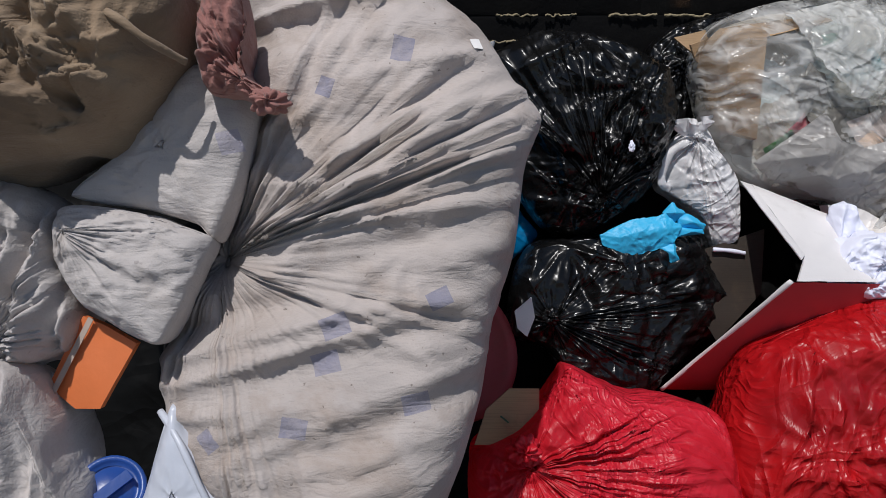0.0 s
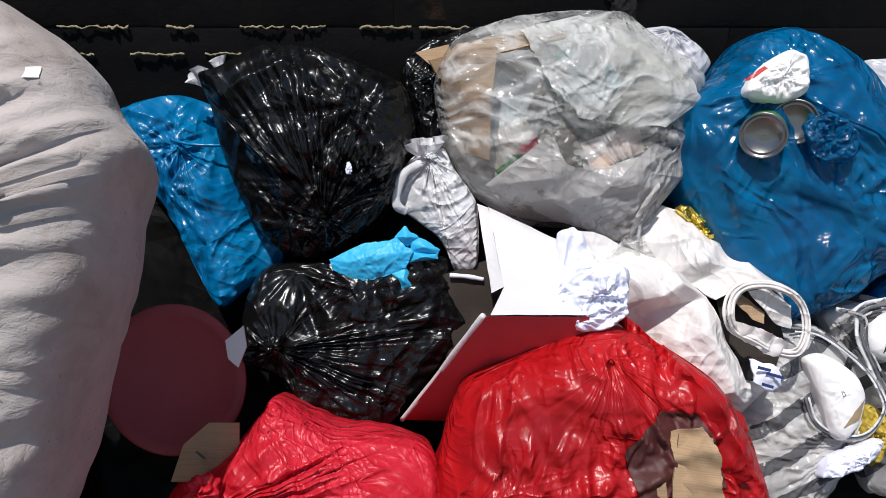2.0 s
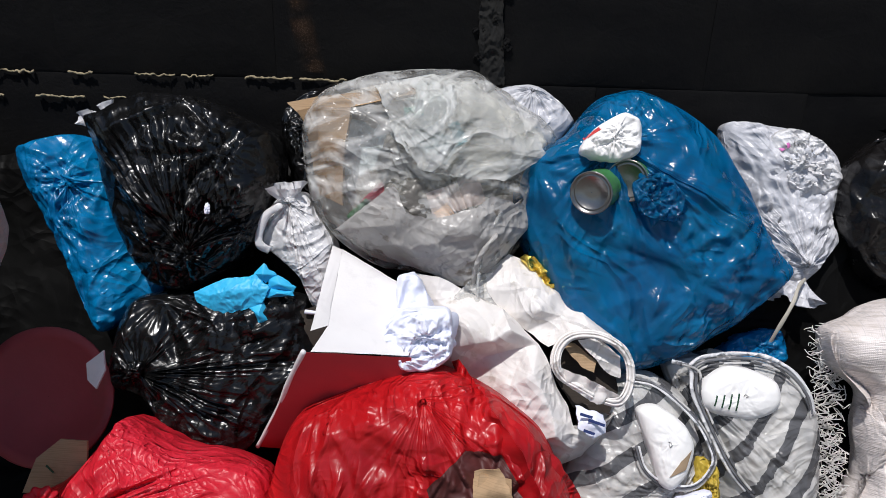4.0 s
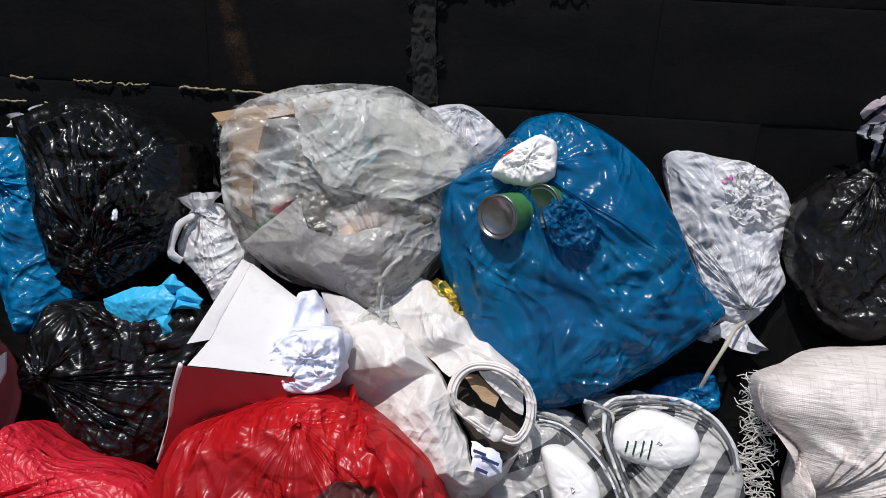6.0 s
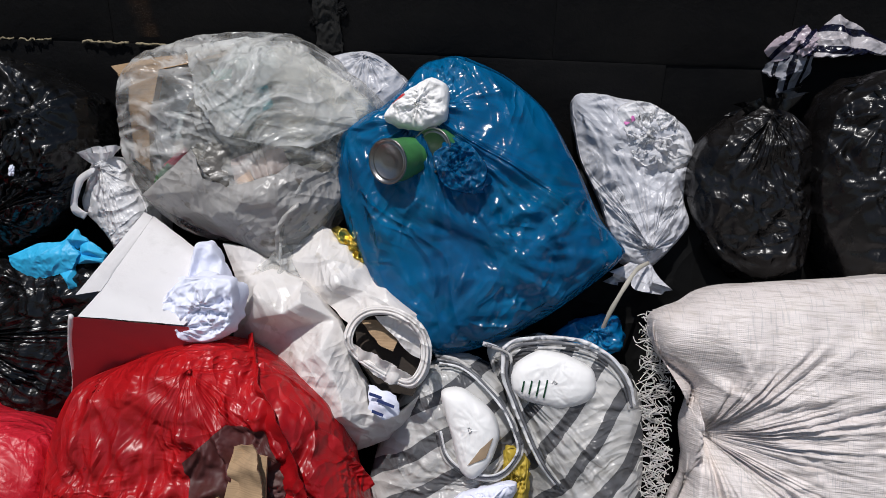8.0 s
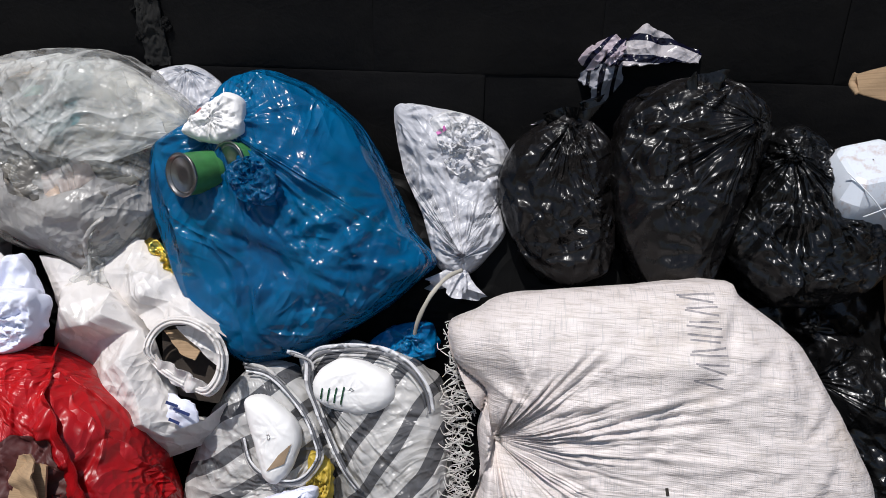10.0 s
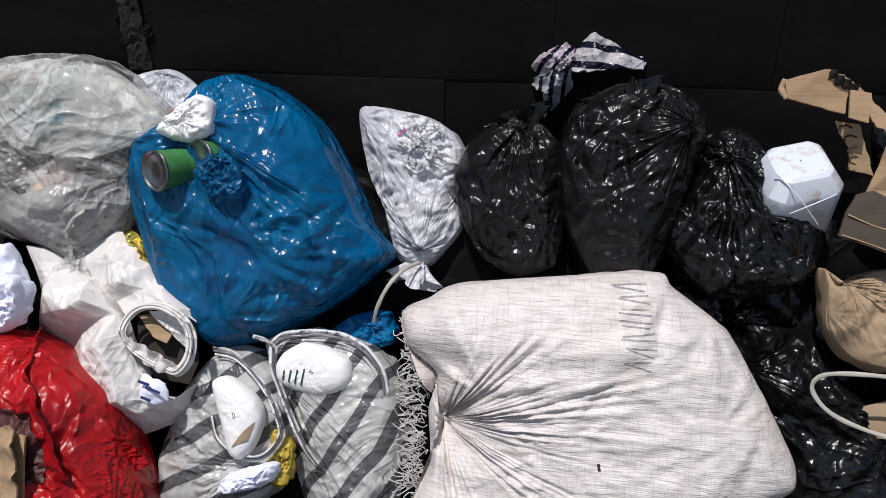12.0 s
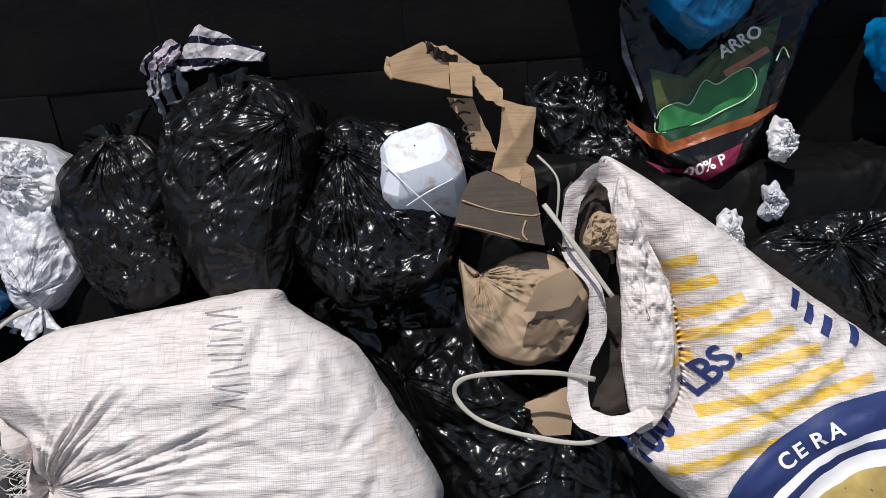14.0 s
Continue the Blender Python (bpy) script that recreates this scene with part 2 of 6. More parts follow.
CLEAR_DIRTY = film("clear_film_dirty", (0.50, 0.48, 0.46), (0.36, 0.34, 0.32), 0.92, 0.30, 0.003, 14, -5, glow=0.12, spots=(0.22, 0.19, 0.16))
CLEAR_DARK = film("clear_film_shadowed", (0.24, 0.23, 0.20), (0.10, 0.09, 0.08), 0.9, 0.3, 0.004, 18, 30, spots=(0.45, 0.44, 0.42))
WHITE_FILM = film("white_film", (0.80, 0.79, 0.80), (0.70, 0.69, 0.70), 1.0, 0.30, 0.004, 16, 10, glow=0.15)
GREY_FILM = film("grey_white_film", (0.66, 0.66, 0.70), (0.58, 0.58, 0.61), 1.0, 0.28, 0.0022, 15, 20, glow=0.15)
CREAM_FILM = film("cream_film", (0.86, 0.82, 0.79), (0.80, 0.75, 0.71), 1.0, 0.32, 0.0034, 11, -45, glow=0.15, spots=(0.66, 0.61, 0.55))
BANDS = banded("banded_film", (0.84, 0.82, 0.80), (0.16, 0.16, 0.17), 4.6, 58, 0.66)
BANDS_B = banded("banded_film_steep", (0.84, 0.82, 0.80), (0.16, 0.16, 0.17), 5.0, 32, 0.66)
BANDS_KNOT = banded("banded_film_knot", (0.62, 0.58, 0.60), (0.006, 0.006, 0.02), 8.5, 98, 1.0)
BANDS_LOOP = banded("banded_film_loop", (0.62, 0.52, 0.58), (0.008, 0.008, 0.03), 16, 40, 1.0)
BANDS_TAIL = banded("banded_film_tail", (0.40, 0.40, 0.44), (0.006, 0.006, 0.012), 15, 5, 1.0)
COTTON = cloth("dusty_cotton", (0.50, 0.44, 0.41), (0.38, 0.34, 0.32), (0.24, 0.17, 0.12), 0.55, speck=0.6)
COTTON_B = cloth("grey_cotton", (0.54, 0.50, 0.48), (0.42, 0.39, 0.38), (0.26, 0.21, 0.17), 0.45, speck=0.3)
BROWN_CLOTH = cloth("soiled_brown_cloth", (0.32, 0.23, 0.15), (0.16, 0.11, 0.07), (0.38, 0.29, 0.19), 0.6, speck=0.5)
RAG_RED = cloth("faded_red_rag", (0.36, 0.17, 0.14), (0.23, 0.10, 0.09), (0.10, 0.05, 0.04), 0.4)
WOVEN = woven("woven_tape")
BOARD = paper("white_board", (0.76, 0.74, 0.73), (0.69, 0.66, 0.66), 0.6, grime=0.15)
BOARD_RED_BOUNCE = paper("board_in_red_bounce", (0.52, 0.05, 0.06), (0.44, 0.04, 0.05), 0.6, grime=0.2)
CARD = paper("cardboard", (0.46, 0.31, 0.18), (0.34, 0.22, 0.12), 0.85, 0.35, grime=0.5)
# Plate's red paints the glow that the red bag throws on it.
PLATE = paper("plate_in_red_bounce", (0.40, 0.06, 0.065), (0.27, 0.035, 0.04), 0.6, grime=0.3)
# Dark card, also used to paint the shade inside openings.
CARD_DARK_AND_SHADE = paper("dark_card_and_painted_shade", (0.038, 0.027, 0.019), (0.018, 0.013, 0.010), 0.85, 0.3)
WET_CARD = paper("soaked_card", (0.085, 0.062, 0.042), (0.035, 0.026, 0.018), 0.8, 0.3, grime=0.5, grime_col=(0.20, 0.15, 0.10))
HOLE_SHADE_RED = paper("painted_hole_shade", (0.10, 0.016, 0.014), (0.03, 0.008, 0.007), 0.6, grime=0.5)
KRAFT_MOUTH_SHADE = paper("kraft_in_mouth_shade", (0.17, 0.11, 0.065), (0.11, 0.075, 0.045), 0.8, grime=0.3)
KRAFT = paper("kraft_paper", (0.38, 0.27, 0.17), (0.30, 0.21, 0.13), 0.8, grime=0.08)
TISSUE = paper("crumpled_tissue", (0.80, 0.82, 0.93), (0.70, 0.71, 0.84), 0.7, grime=0.05)
LATEX = solid("blue_latex", (0.03, 0.42, 0.72), 0.5, var=0.12)
STEEL = solid("tin_plate", (0.26, 0.25, 0.24), 0.30, 1.0, 0.25)
GREEN_LABEL = solid("green_label", (0.05, 0.20, 0.06), 0.4, var=0.6)
WHITE_PLASTIC = solid("white_plastic", (0.74, 0.76, 0.80), 0.35, var=0.06)
FOAM = solid("white_foam", (0.86, 0.84, 0.82), 0.6, var=0.05)
ORANGE = solid("orange_carton", (0.66, 0.17, 0.05), 0.55, var=0.12)
NAVY = solid("navy_print", (0.02, 0.035, 0.13), 0.45)
STRIPE = solid("grey_stripe", (0.42, 0.34, 0.29), 0.7)
GREEN = solid("green_print", (0.010, 0.055, 0.022), 0.35)
CREAM = solid("cream_strap", (0.42, 0.39, 0.33), 0.6)
GOLD = solid("gold_foil", (0.72, 0.55, 0.12), 0.25, 1.0)
BLUE_HARD = solid("blue_plastic", (0.015, 0.06, 0.26), 0.35)
GREY_TUB = solid("pale_grey_plastic", (0.52, 0.55, 0.62), 0.35, var=0.08)
GREY_SIDE = film("grey_packet_film", (0.16, 0.16, 0.17), (0.10, 0.10, 0.11), 1.0, 0.3, 0.003, 14)
FRAY = solid("frayed_tape", (0.66, 0.63, 0.60), 0.5)
INNER_BLUE = patchwork("contents_of_blue_bag", ((0.05, 0.30, 0.42), (0.34, 0.48, 0.54), (0.02, 0.05, 0.10), (0.06, 0.42, 0.34), (0.02, 0.08, 0.15), (0.10, 0.30, 0.40)), 8)
INNER_CLEAR = patchwork("contents_of_clear_bag", ((0.70, 0.69, 0.66), (0.42, 0.38, 0.33), (0.60, 0.68, 0.70), (0.78, 0.76, 0.70), (0.52, 0.47, 0.40), (0.74, 0.70, 0.67)), 8)

# ---------------------------------------------------------------- shapes
LEAN_BACK = 65          # the heap's face leans back from the upright by 25 degrees
HEAP = pose(0, 0, 0, LEAN_BACK)


def rnd(p, seed):
    """Smooth gradient-like noise in -1..1 for an (n, 3) array."""
    p = p + np.array([seed * 17.13, seed * 5.71, seed * 9.37])
    i = np.floor(p).astype(np.int64)
    f = p - i
    w = f * f * f * (f * (f * 6 - 15) + 10)
    total = 0
    for dx in (0, 1):
        for dy in (0, 1):
            for dz in (0, 1):
                h = (i[:, 0] + dx) * 374761393 + (i[:, 1] + dy) * 668265263 + (i[:, 2] + dz) * 2147483647
                h = (h ^ (h >> 13)) * 1274126177
                h = (h ^ (h >> 16)) & 0xFFFF
                a = h / 65535.0 * 2 * np.pi
                b = ((h * 31) & 0xFF) / 255.0 * 2 - 1
                r = np.sqrt(1 - b * b)
                dot = r * np.cos(a) * (f[:, 0] - dx) + r * np.sin(a) * (f[:, 1] - dy) + b * (f[:, 2] - dz)
                total = total + dot * (w[:, 0] if dx else 1 - w[:, 0]) * (w[:, 1] if dy else 1 - w[:, 1]) * (w[:, 2] if dz else 1 - w[:, 2])
    return total * 1.5


def creased(p, seed, octaves=3):
    """Softly dented, sharp-ridged sheet, about -0.5..0.5."""
    out, amp, q = 0, 0.5, p + 0.35 * np.stack([rnd(p * 0.8, seed + 7), rnd(p * 0.8, seed + 8), rnd(p * 0.8, seed + 9)], 1)
    for k in range(octaves):
        out = out + amp * (0.45 - np.abs(rnd(q, seed + k)) * 1.6)
        q, amp = q * 2.1, amp * 0.5
    return out


def starred(flat, curve, seed, count=9, fineness=11.0):
    """Tension creases: sharp folds that run out from several pulled points, on the rim and within, about -0.5..0.5."""
    rng = np.random.RandomState(seed)
    size = np.ptp(curve, axis=0).mean()
    mid = curve.mean(0)
    out = np.zeros(len(flat))
    for k in range(count):
        at = mid + (curve[rng.randint(len(curve))] - mid) * (rng.uniform(0.85, 1.05) if k % 2 else rng.uniform(0.1, 0.75))
        d = flat - at
        r = np.hypot(d[:, 0], d[:, 1])
        a = np.arctan2(d[:, 1], d[:, 0])
        reach = size * rng.uniform(0.22, 0.48)
        q = np.stack([np.cos(a) * fineness / 6, np.sin(a) * fineness / 6, r / size * 1.1 + k], 1)
        ridge = 0.5 - np.abs(rnd(q, seed + 50 + k)) * 2.2
        ridge = ridge + 0.5 * (0.4 - np.abs(rnd(q * np.array([2.3, 2.3, 1.0]), seed + 70 + k)) * 2)
        out += ridge * np.exp(-(r / reach) ** 2) * np.clip(r / (0.10 * size), 0, 1)
    return out * 0.6


def closed_curve(points, n, tension=0.5):
    """A smooth closed curve through a few corners, evenly stepped along its length."""
    p = np.array(points, float)
    k = len(p)
    fine = []
    for i in range(k):
        a, b, c, d = p[i - 1], p[i], p[(i + 1) % k], p[(i + 2) % k]
        s = np.linspace(0, 1, 24, endpoint=False)[:, None]
        m0, m1 = (c - a) * tension, (d - b) * tension
        fine.append((2 * s**3 - 3 * s**2 + 1) * b + (s**3 - 2 * s**2 + s) * m0 + (-2 * s**3 + 3 * s**2) * c + (s**3 - s**2) * m1)
    fine = np.concatenate(fine)
    loop = np.concatenate([fine, fine[:1]])
    run = np.r_[0, np.cumsum(np.hypot(*np.diff(loop, axis=0).T))]
    at = np.linspace(0, run[-1], n, endpoint=False)
    return np.stack([np.interp(at, run, loop[:, 0]), np.interp(at, run, loop[:, 1])], 1)


def inset(points, curve):
    """A soft distance from the outline, 0 at it and 1 at the deepest place."""
    out = np.empty(len(points))
    for i in range(0, len(points), 4000):
        d = np.hypot(points[i:i + 4000, None, 0] - curve[None, :, 0], points[i:i + 4000, None, 1] - curve[None, :, 1])
        out[i:i + 4000] = np.mean(np.maximum(d, 1e-5) ** -4, axis=1) ** -0.25
    return out


def mesh_from(verts, faces, name, material, smooth=True):
    me = bpy.data.meshes.new(name)
    me.from_pydata(verts.tolist() if hasattr(verts, "tolist") else verts, [], faces)
    me.materials.append(material)
    if smooth:
        me.polygons.foreach_set("use_smooth", [True] * len(me.polygons))
    me.update()
    return me


def grid_faces(rows, cols, closed=True, start=0):
    faces = []
    span = cols if closed else cols - 1
    for r in range(rows - 1):
        for c in range(span):
            a, b = start + r * cols + c, start + r * cols + (c + 1) % cols
            faces.append((a, b, b + cols, a + cols))
    return faces


def pillow(points, knot, front, back, name, material, seed=1, nt=150, nr=46, pleats=(0, 0.0, 0.5), crumple=(0.01, 9.0), drape=(1, 1),
           profile=0.5, dent=0.0, sag=0.0, tension=0.36, folds=(0.0, 20, 0), stars=None, angular=(30, 0.75)):
    """A filled bag seen on its front: outline in the plane, bulging by front and back, its folds running out from the knot.
    pleats: how many, their depth, how far they reach. crumple: depth and fineness; drape: its stretch along x and y.
    folds: depth, number a metre and heading of long soft folds."""
    stars = crumple[0] * 0.6 if stars is None else stars
    curve = closed_curve(points, nt, tension)
    mid = curve.mean(0)
    pole = np.array(knot) * 0.9 + mid * 0.1
    s = 1 - (1 - np.linspace(0.0, 1, nr + 1)[1:]) ** 1.5
    flat = pole + (curve[None] - pole) * s[:, None, None]
    flat = flat.reshape(-1, 2)
    d = inset(flat, curve)
    edge = inset(curve * 0.9999 + mid * 0.0001, curve).mean()
    t = np.clip((d - edge) / (d.max() - edge), 0, 1)
    t[-nt:] = 0
    dome = (1 - (1 - t) ** 2) ** profile
    tau = np.tile(np.arange(nt) / nt * 2 * np.pi, nr)
    ss = np.repeat(s, nt)
    count, amount = angular
    if count:
        # flat pulled faces: the lower envelope of planes that touch the dome here and there
        rng = np.random.RandomState(seed + 90)
        sites = mid + (curve[rng.randint(nt, size=count)] - mid) * np.sqrt(rng.uniform(0.0, 0.85, count))[:, None]

        def swell(q):
            u = np.clip((inset(q, curve) - edge) / (d.max() - edge), 0, 1)
            return (1 - (1 - u) ** 2) ** profile
        e = 0.004
        high = swell(sites)
        gx = (swell(sites + np.array([e, 0])) - swell(sites - np.array([e, 0]))) / (2 * e)
        gy = (swell(sites + np.array([0, e])) - swell(sites - np.array([0, e]))) / (2 * e)
        steep = np.maximum(1, np.hypot(gx, gy) * front / 0.9)
        gx, gy = gx / steep, gy / steep
        high = high + rng.uniform(-0.03, 0.07, count)
        flats = np.full(len(flat), 9.0)
        for k in range(count):
            flats = np.minimum(flats, high[k] + gx[k] * (flat[:, 0] - sites[k, 0]) + gy[k] * (flat[:, 1] - sites[k, 1]))
        dome = dome * (1 - amount) + amount * np.clip(np.minimum(flats, dome * 1.2), 0, 2)
    z = front * dome + sag * (flat[:, 1] - mid[1]) * dome
    count, depth, reach = pleats
    if count:
        ring = np.stack([np.cos(tau) * count / 6.0, np.sin(tau) * count / 6.0, ss * 1.3], 1)
        gather = (0.55 - np.abs(rnd(ring, seed + 20)) * 2.0) + 0.5 * (0.5 - np.abs(rnd(ring * 2.3, seed + 21)) * 2)
        far = np.clip(reach + 0.5 * rnd(np.stack([np.cos(tau) * 2.5, np.sin(tau) * 2.5, tau * 0 + 0.4], 1), seed + 22), 0.1, 0.95)
        some = np.clip(0.45 + 1.3 * rnd(np.stack([np.cos(tau) * 1.6, np.sin(tau) * 1.6, tau * 0 + 0.7], 1), seed + 23), 0.05, 1)
        fade = np.clip(ss / 0.12, 0, 1) * np.clip((far + 0.3 - ss) / 0.5, 0, 1) * some
        z = z + depth * gather * fade
    near = np.exp(-((ss / 0.16) ** 2))
    z = z - dent * near
    p3 = np.stack([flat[:, 0] * drape[0], flat[:, 1] * drape[1], z], 1)
    z = z + crumple[0] * creased(p3 * crumple[1], seed) * np.clip(dome * 1.6 + 0.15, 0, 1)
    if stars:
        z = z + stars * starred(flat, curve, seed) * np.clip(dome * 1.5, 0, 1)
    if folds[0]:
        h = radians(folds[2])
        across = flat[:, 0] * -math.sin(h) + flat[:, 1] * math.cos(h)
        along = flat[:, 0] * math.cos(h) + flat[:, 1] * math.sin(h)
        q = np.stack([across * folds[1], along * folds[1] * 0.10, np.full(len(z), 0.3)], 1)
        z = z + folds[0] * (0.5 - np.abs(rnd(q, seed + 40)) * 1.8) * np.clip(dome * 1.3, 0, 1)
    rim = curve + (curve - mid) / np.maximum(np.hypot(*(curve - mid).T), 1e-6)[:, None] * (crumple[0] * (0.8 * rnd(np.c_[curve * crumple[1] * 1.4, np.zeros(nt)], seed + 3) + 0.5 * rnd(np.c_[curve * crumple[1] * 4, np.zeros(nt)], seed + 4)))[:, None]
    flat[-nt:] = rim
    verts = [np.array([[pole[0], pole[1], z[:nt].mean()]]), np.c_[flat, z]]
    rows = nr
    steps = 9
    for k in range(1, steps):
        a = k / steps * np.pi / 2
        ring2 = mid + (rim - mid) * math.cos(a) ** 1.5
        verts.append(np.c_[ring2, np.full(nt, -back * math.sin(a))])
        rows += 1
    verts.append(np.array([[mid[0], mid[1], -back]]))
    verts = np.concatenate(verts)
    faces = [(0, 1 + (c + 1) % nt, 1 + c)[::-1] for c in range(nt)]
    faces += grid_faces(rows, nt, True, 1)
    last, base = len(verts) - 1, 1 + (rows - 1) * nt
    faces += [(last, base + c, base + (c + 1) % nt) for c in range(nt)]
    area = np.sum(curve[:, 0] * np.roll(curve[:, 1], -1) - np.roll(curve[:, 0], -1) * curve[:, 1])
    if area < 0:
        faces = [f[::-1] for f in faces]
    return mesh_from(verts, faces, name, material)


def thing(name, place, label, category, group=""):
    """An empty on the heap's leaning face; place: along it, up it, out of it."""
    ob = tagged(new(name), label, category, group)
    ob.matrix_world = HEAP @ pose(*place)
    return ob


def part(name, me, material, parent, label="", m=None):
    """Links a bmesh or mesh as one mesh object under a thing or a part."""
    if isinstance(me, bmesh.types.BMesh):
        bm, me = me, bpy.data.meshes.new(name)
        bm.to_mesh(me)
        bm.free()
        me.polygons.foreach_set("use_smooth", [True] * len(me.polygons))
    if material and not me.materials:
        me.materials.append(material)
    ob = tagged(new(name, me), label)
    ob.parent = parent
    if m is not None:
        ob.matrix_local = m
    return ob


def tube(points, radius, flat=1.0, sides=8, closed=False, seed=0):
    """A cord or strap along a smooth run of points; flat < 1 squashes it across z."""
    p = np.array(points, float)
    k = len(p)
    fine = []
    for i in range(k if closed else k - 1):
        a, b, c, d = p[i - 1 if closed or i else 0], p[i], p[(i + 1) % k], p[(i + 2) % k if closed else min(i + 2, k - 1)]
        for s in np.linspace(0, 1, 7, endpoint=False):
            fine.append(0.5 * (2 * b + (c - a) * s + (2 * a - 5 * b + 4 * c - d) * s**2 + (3 * b - a - 3 * c + d) * s**3))
    if not closed:
        fine.append(p[-1])
    fine = np.array(fine)
    n = len(fine)
    verts = []
    up = np.array([0, 0, 1.0])
    for i in range(n):
        t = fine[(i + 1) % n if closed else min(i + 1, n - 1)] - fine[i - 1 if closed or i else 0]
        t = t / max(np.linalg.norm(t), 1e-9)
        side = np.cross(t, up)
        side = side / max(np.linalg.norm(side), 1e-6)
        top = np.cross(side, t)
        rr = radius * (1 + 0.10 * math.sin(i * 0.9 + seed))
        for j in range(sides):
            a = 2 * math.pi * j / sides
            verts.append(fine[i] + side * math.cos(a) * rr + top * math.sin(a) * rr * flat)
    faces = grid_faces(n, sides)
    if closed:
        faces += [((n - 1) * sides + c, (n - 1) * sides + (c + 1) % sides, (c + 1) % sides, c) for c in range(sides)]
    else:
        faces += [tuple(range(sides))[::-1], tuple((n - 1) * sides + c for c in range(sides))]
    return np.array(verts), faces


def frill(length, width, ruffles, seed, turn=0.0, tilt=0.0, narrow=0.012, spread=1.0):
    """The gathered end of a tied bag: a ruffled fan that opens from the knot along +y."""
    nl, na = 16, 72
    verts = []
    for i in range(nl):
        t = i / (nl - 1)
        r = narrow + (width - narrow) * t ** 1.3
        for j in range(na):
            a = 2 * math.pi * j / na
            w = 1 + 0.45 * t * math.sin(ruffles * a + seed + 2 * t) + 0.2 * t * math.sin(ruffles * 2.3 * a + seed * 2)
            ln = length * (t + 0.18 * t * math.sin(3 * a + seed))
            verts.append((r * math.cos(a) * w * spread, ln, r * math.sin(a) * w * 0.55))
    v = np.array(verts)
    m = np.array(pose(0, 0, 0, tilt, 0, turn).to_3x3())
    return v @ m.T, grid_faces(nl, na)


def knot_lump(radius, seed, stretch=(1, 1, 1)):
    """A tight twisted knot."""
    nu, nv = 48, 24
    verts = []
    for i in range(nv + 1):
        b = math.pi * i / nv
        for j in range(nu):
            a = 2 * math.pi * j / nu
            r = radius * (1 + 0.22 * math.sin(3 * a + 4 * b + seed) + 0.13 * math.sin(7 * a - 5 * b + seed * 2))
            verts.append((r * math.sin(b) * math.cos(a) * stretch[0], r * math.sin(b) * math.sin(a) * stretch[1], r * math.cos(b) * stretch[2]))
    return np.array(verts), grid_faces(nv + 1, nu)


def slab(points, thick, bend=0.0, seed=1, cuts=10, wavy=0.004):
    """A stiff panel with a straight-edged outline, slightly warped, with real thickness."""
    bm = bmesh.new()
    vs = [bm.verts.new((x, y, 0)) for x, y in points]
    f = bm.faces.new(vs)
    bmesh.ops.triangulate(bm, faces=[f])
    size = max(e.calc_length() for e in bm.edges)
    for _ in range(min(5, max(1, round(math.log2(size / 0.008))))):
        bmesh.ops.subdivide_edges(bm, edges=bm.edges[:], cuts=1, use_grid_fill=True)
    bmesh.ops.recalc_face_normals(bm, faces=bm.faces)
    if sum(f.normal.z for f in bm.faces) < 0:
        bmesh.ops.reverse_faces(bm, faces=bm.faces)
    top = list(bm.faces)
    got = bmesh.ops.extrude_face_region(bm, geom=top)
    for v in [g for g in got["geom"] if isinstance(g, bmesh.types.BMVert)]:
        v.co.z += thick
    co = np.array([v.co for v in bm.verts])
    lift = wavy * rnd(np.c_[co[:, :2] * 14, np.zeros(len(co))], seed) + bend * co[:, 0] ** 2 * 10
    for v, dz in zip(bm.verts, lift):
        v.co.z += dz
    bmesh.ops.recalc_face_normals(bm, faces=bm.faces)
    me = bpy.data.meshes.new("panel")
    bm.to_mesh(me)
    bm.free()
    me.polygons.foreach_set("use_smooth", [True] * len(me.polygons))
    me.set_sharp_from_angle(angle=radians(40))
    return me


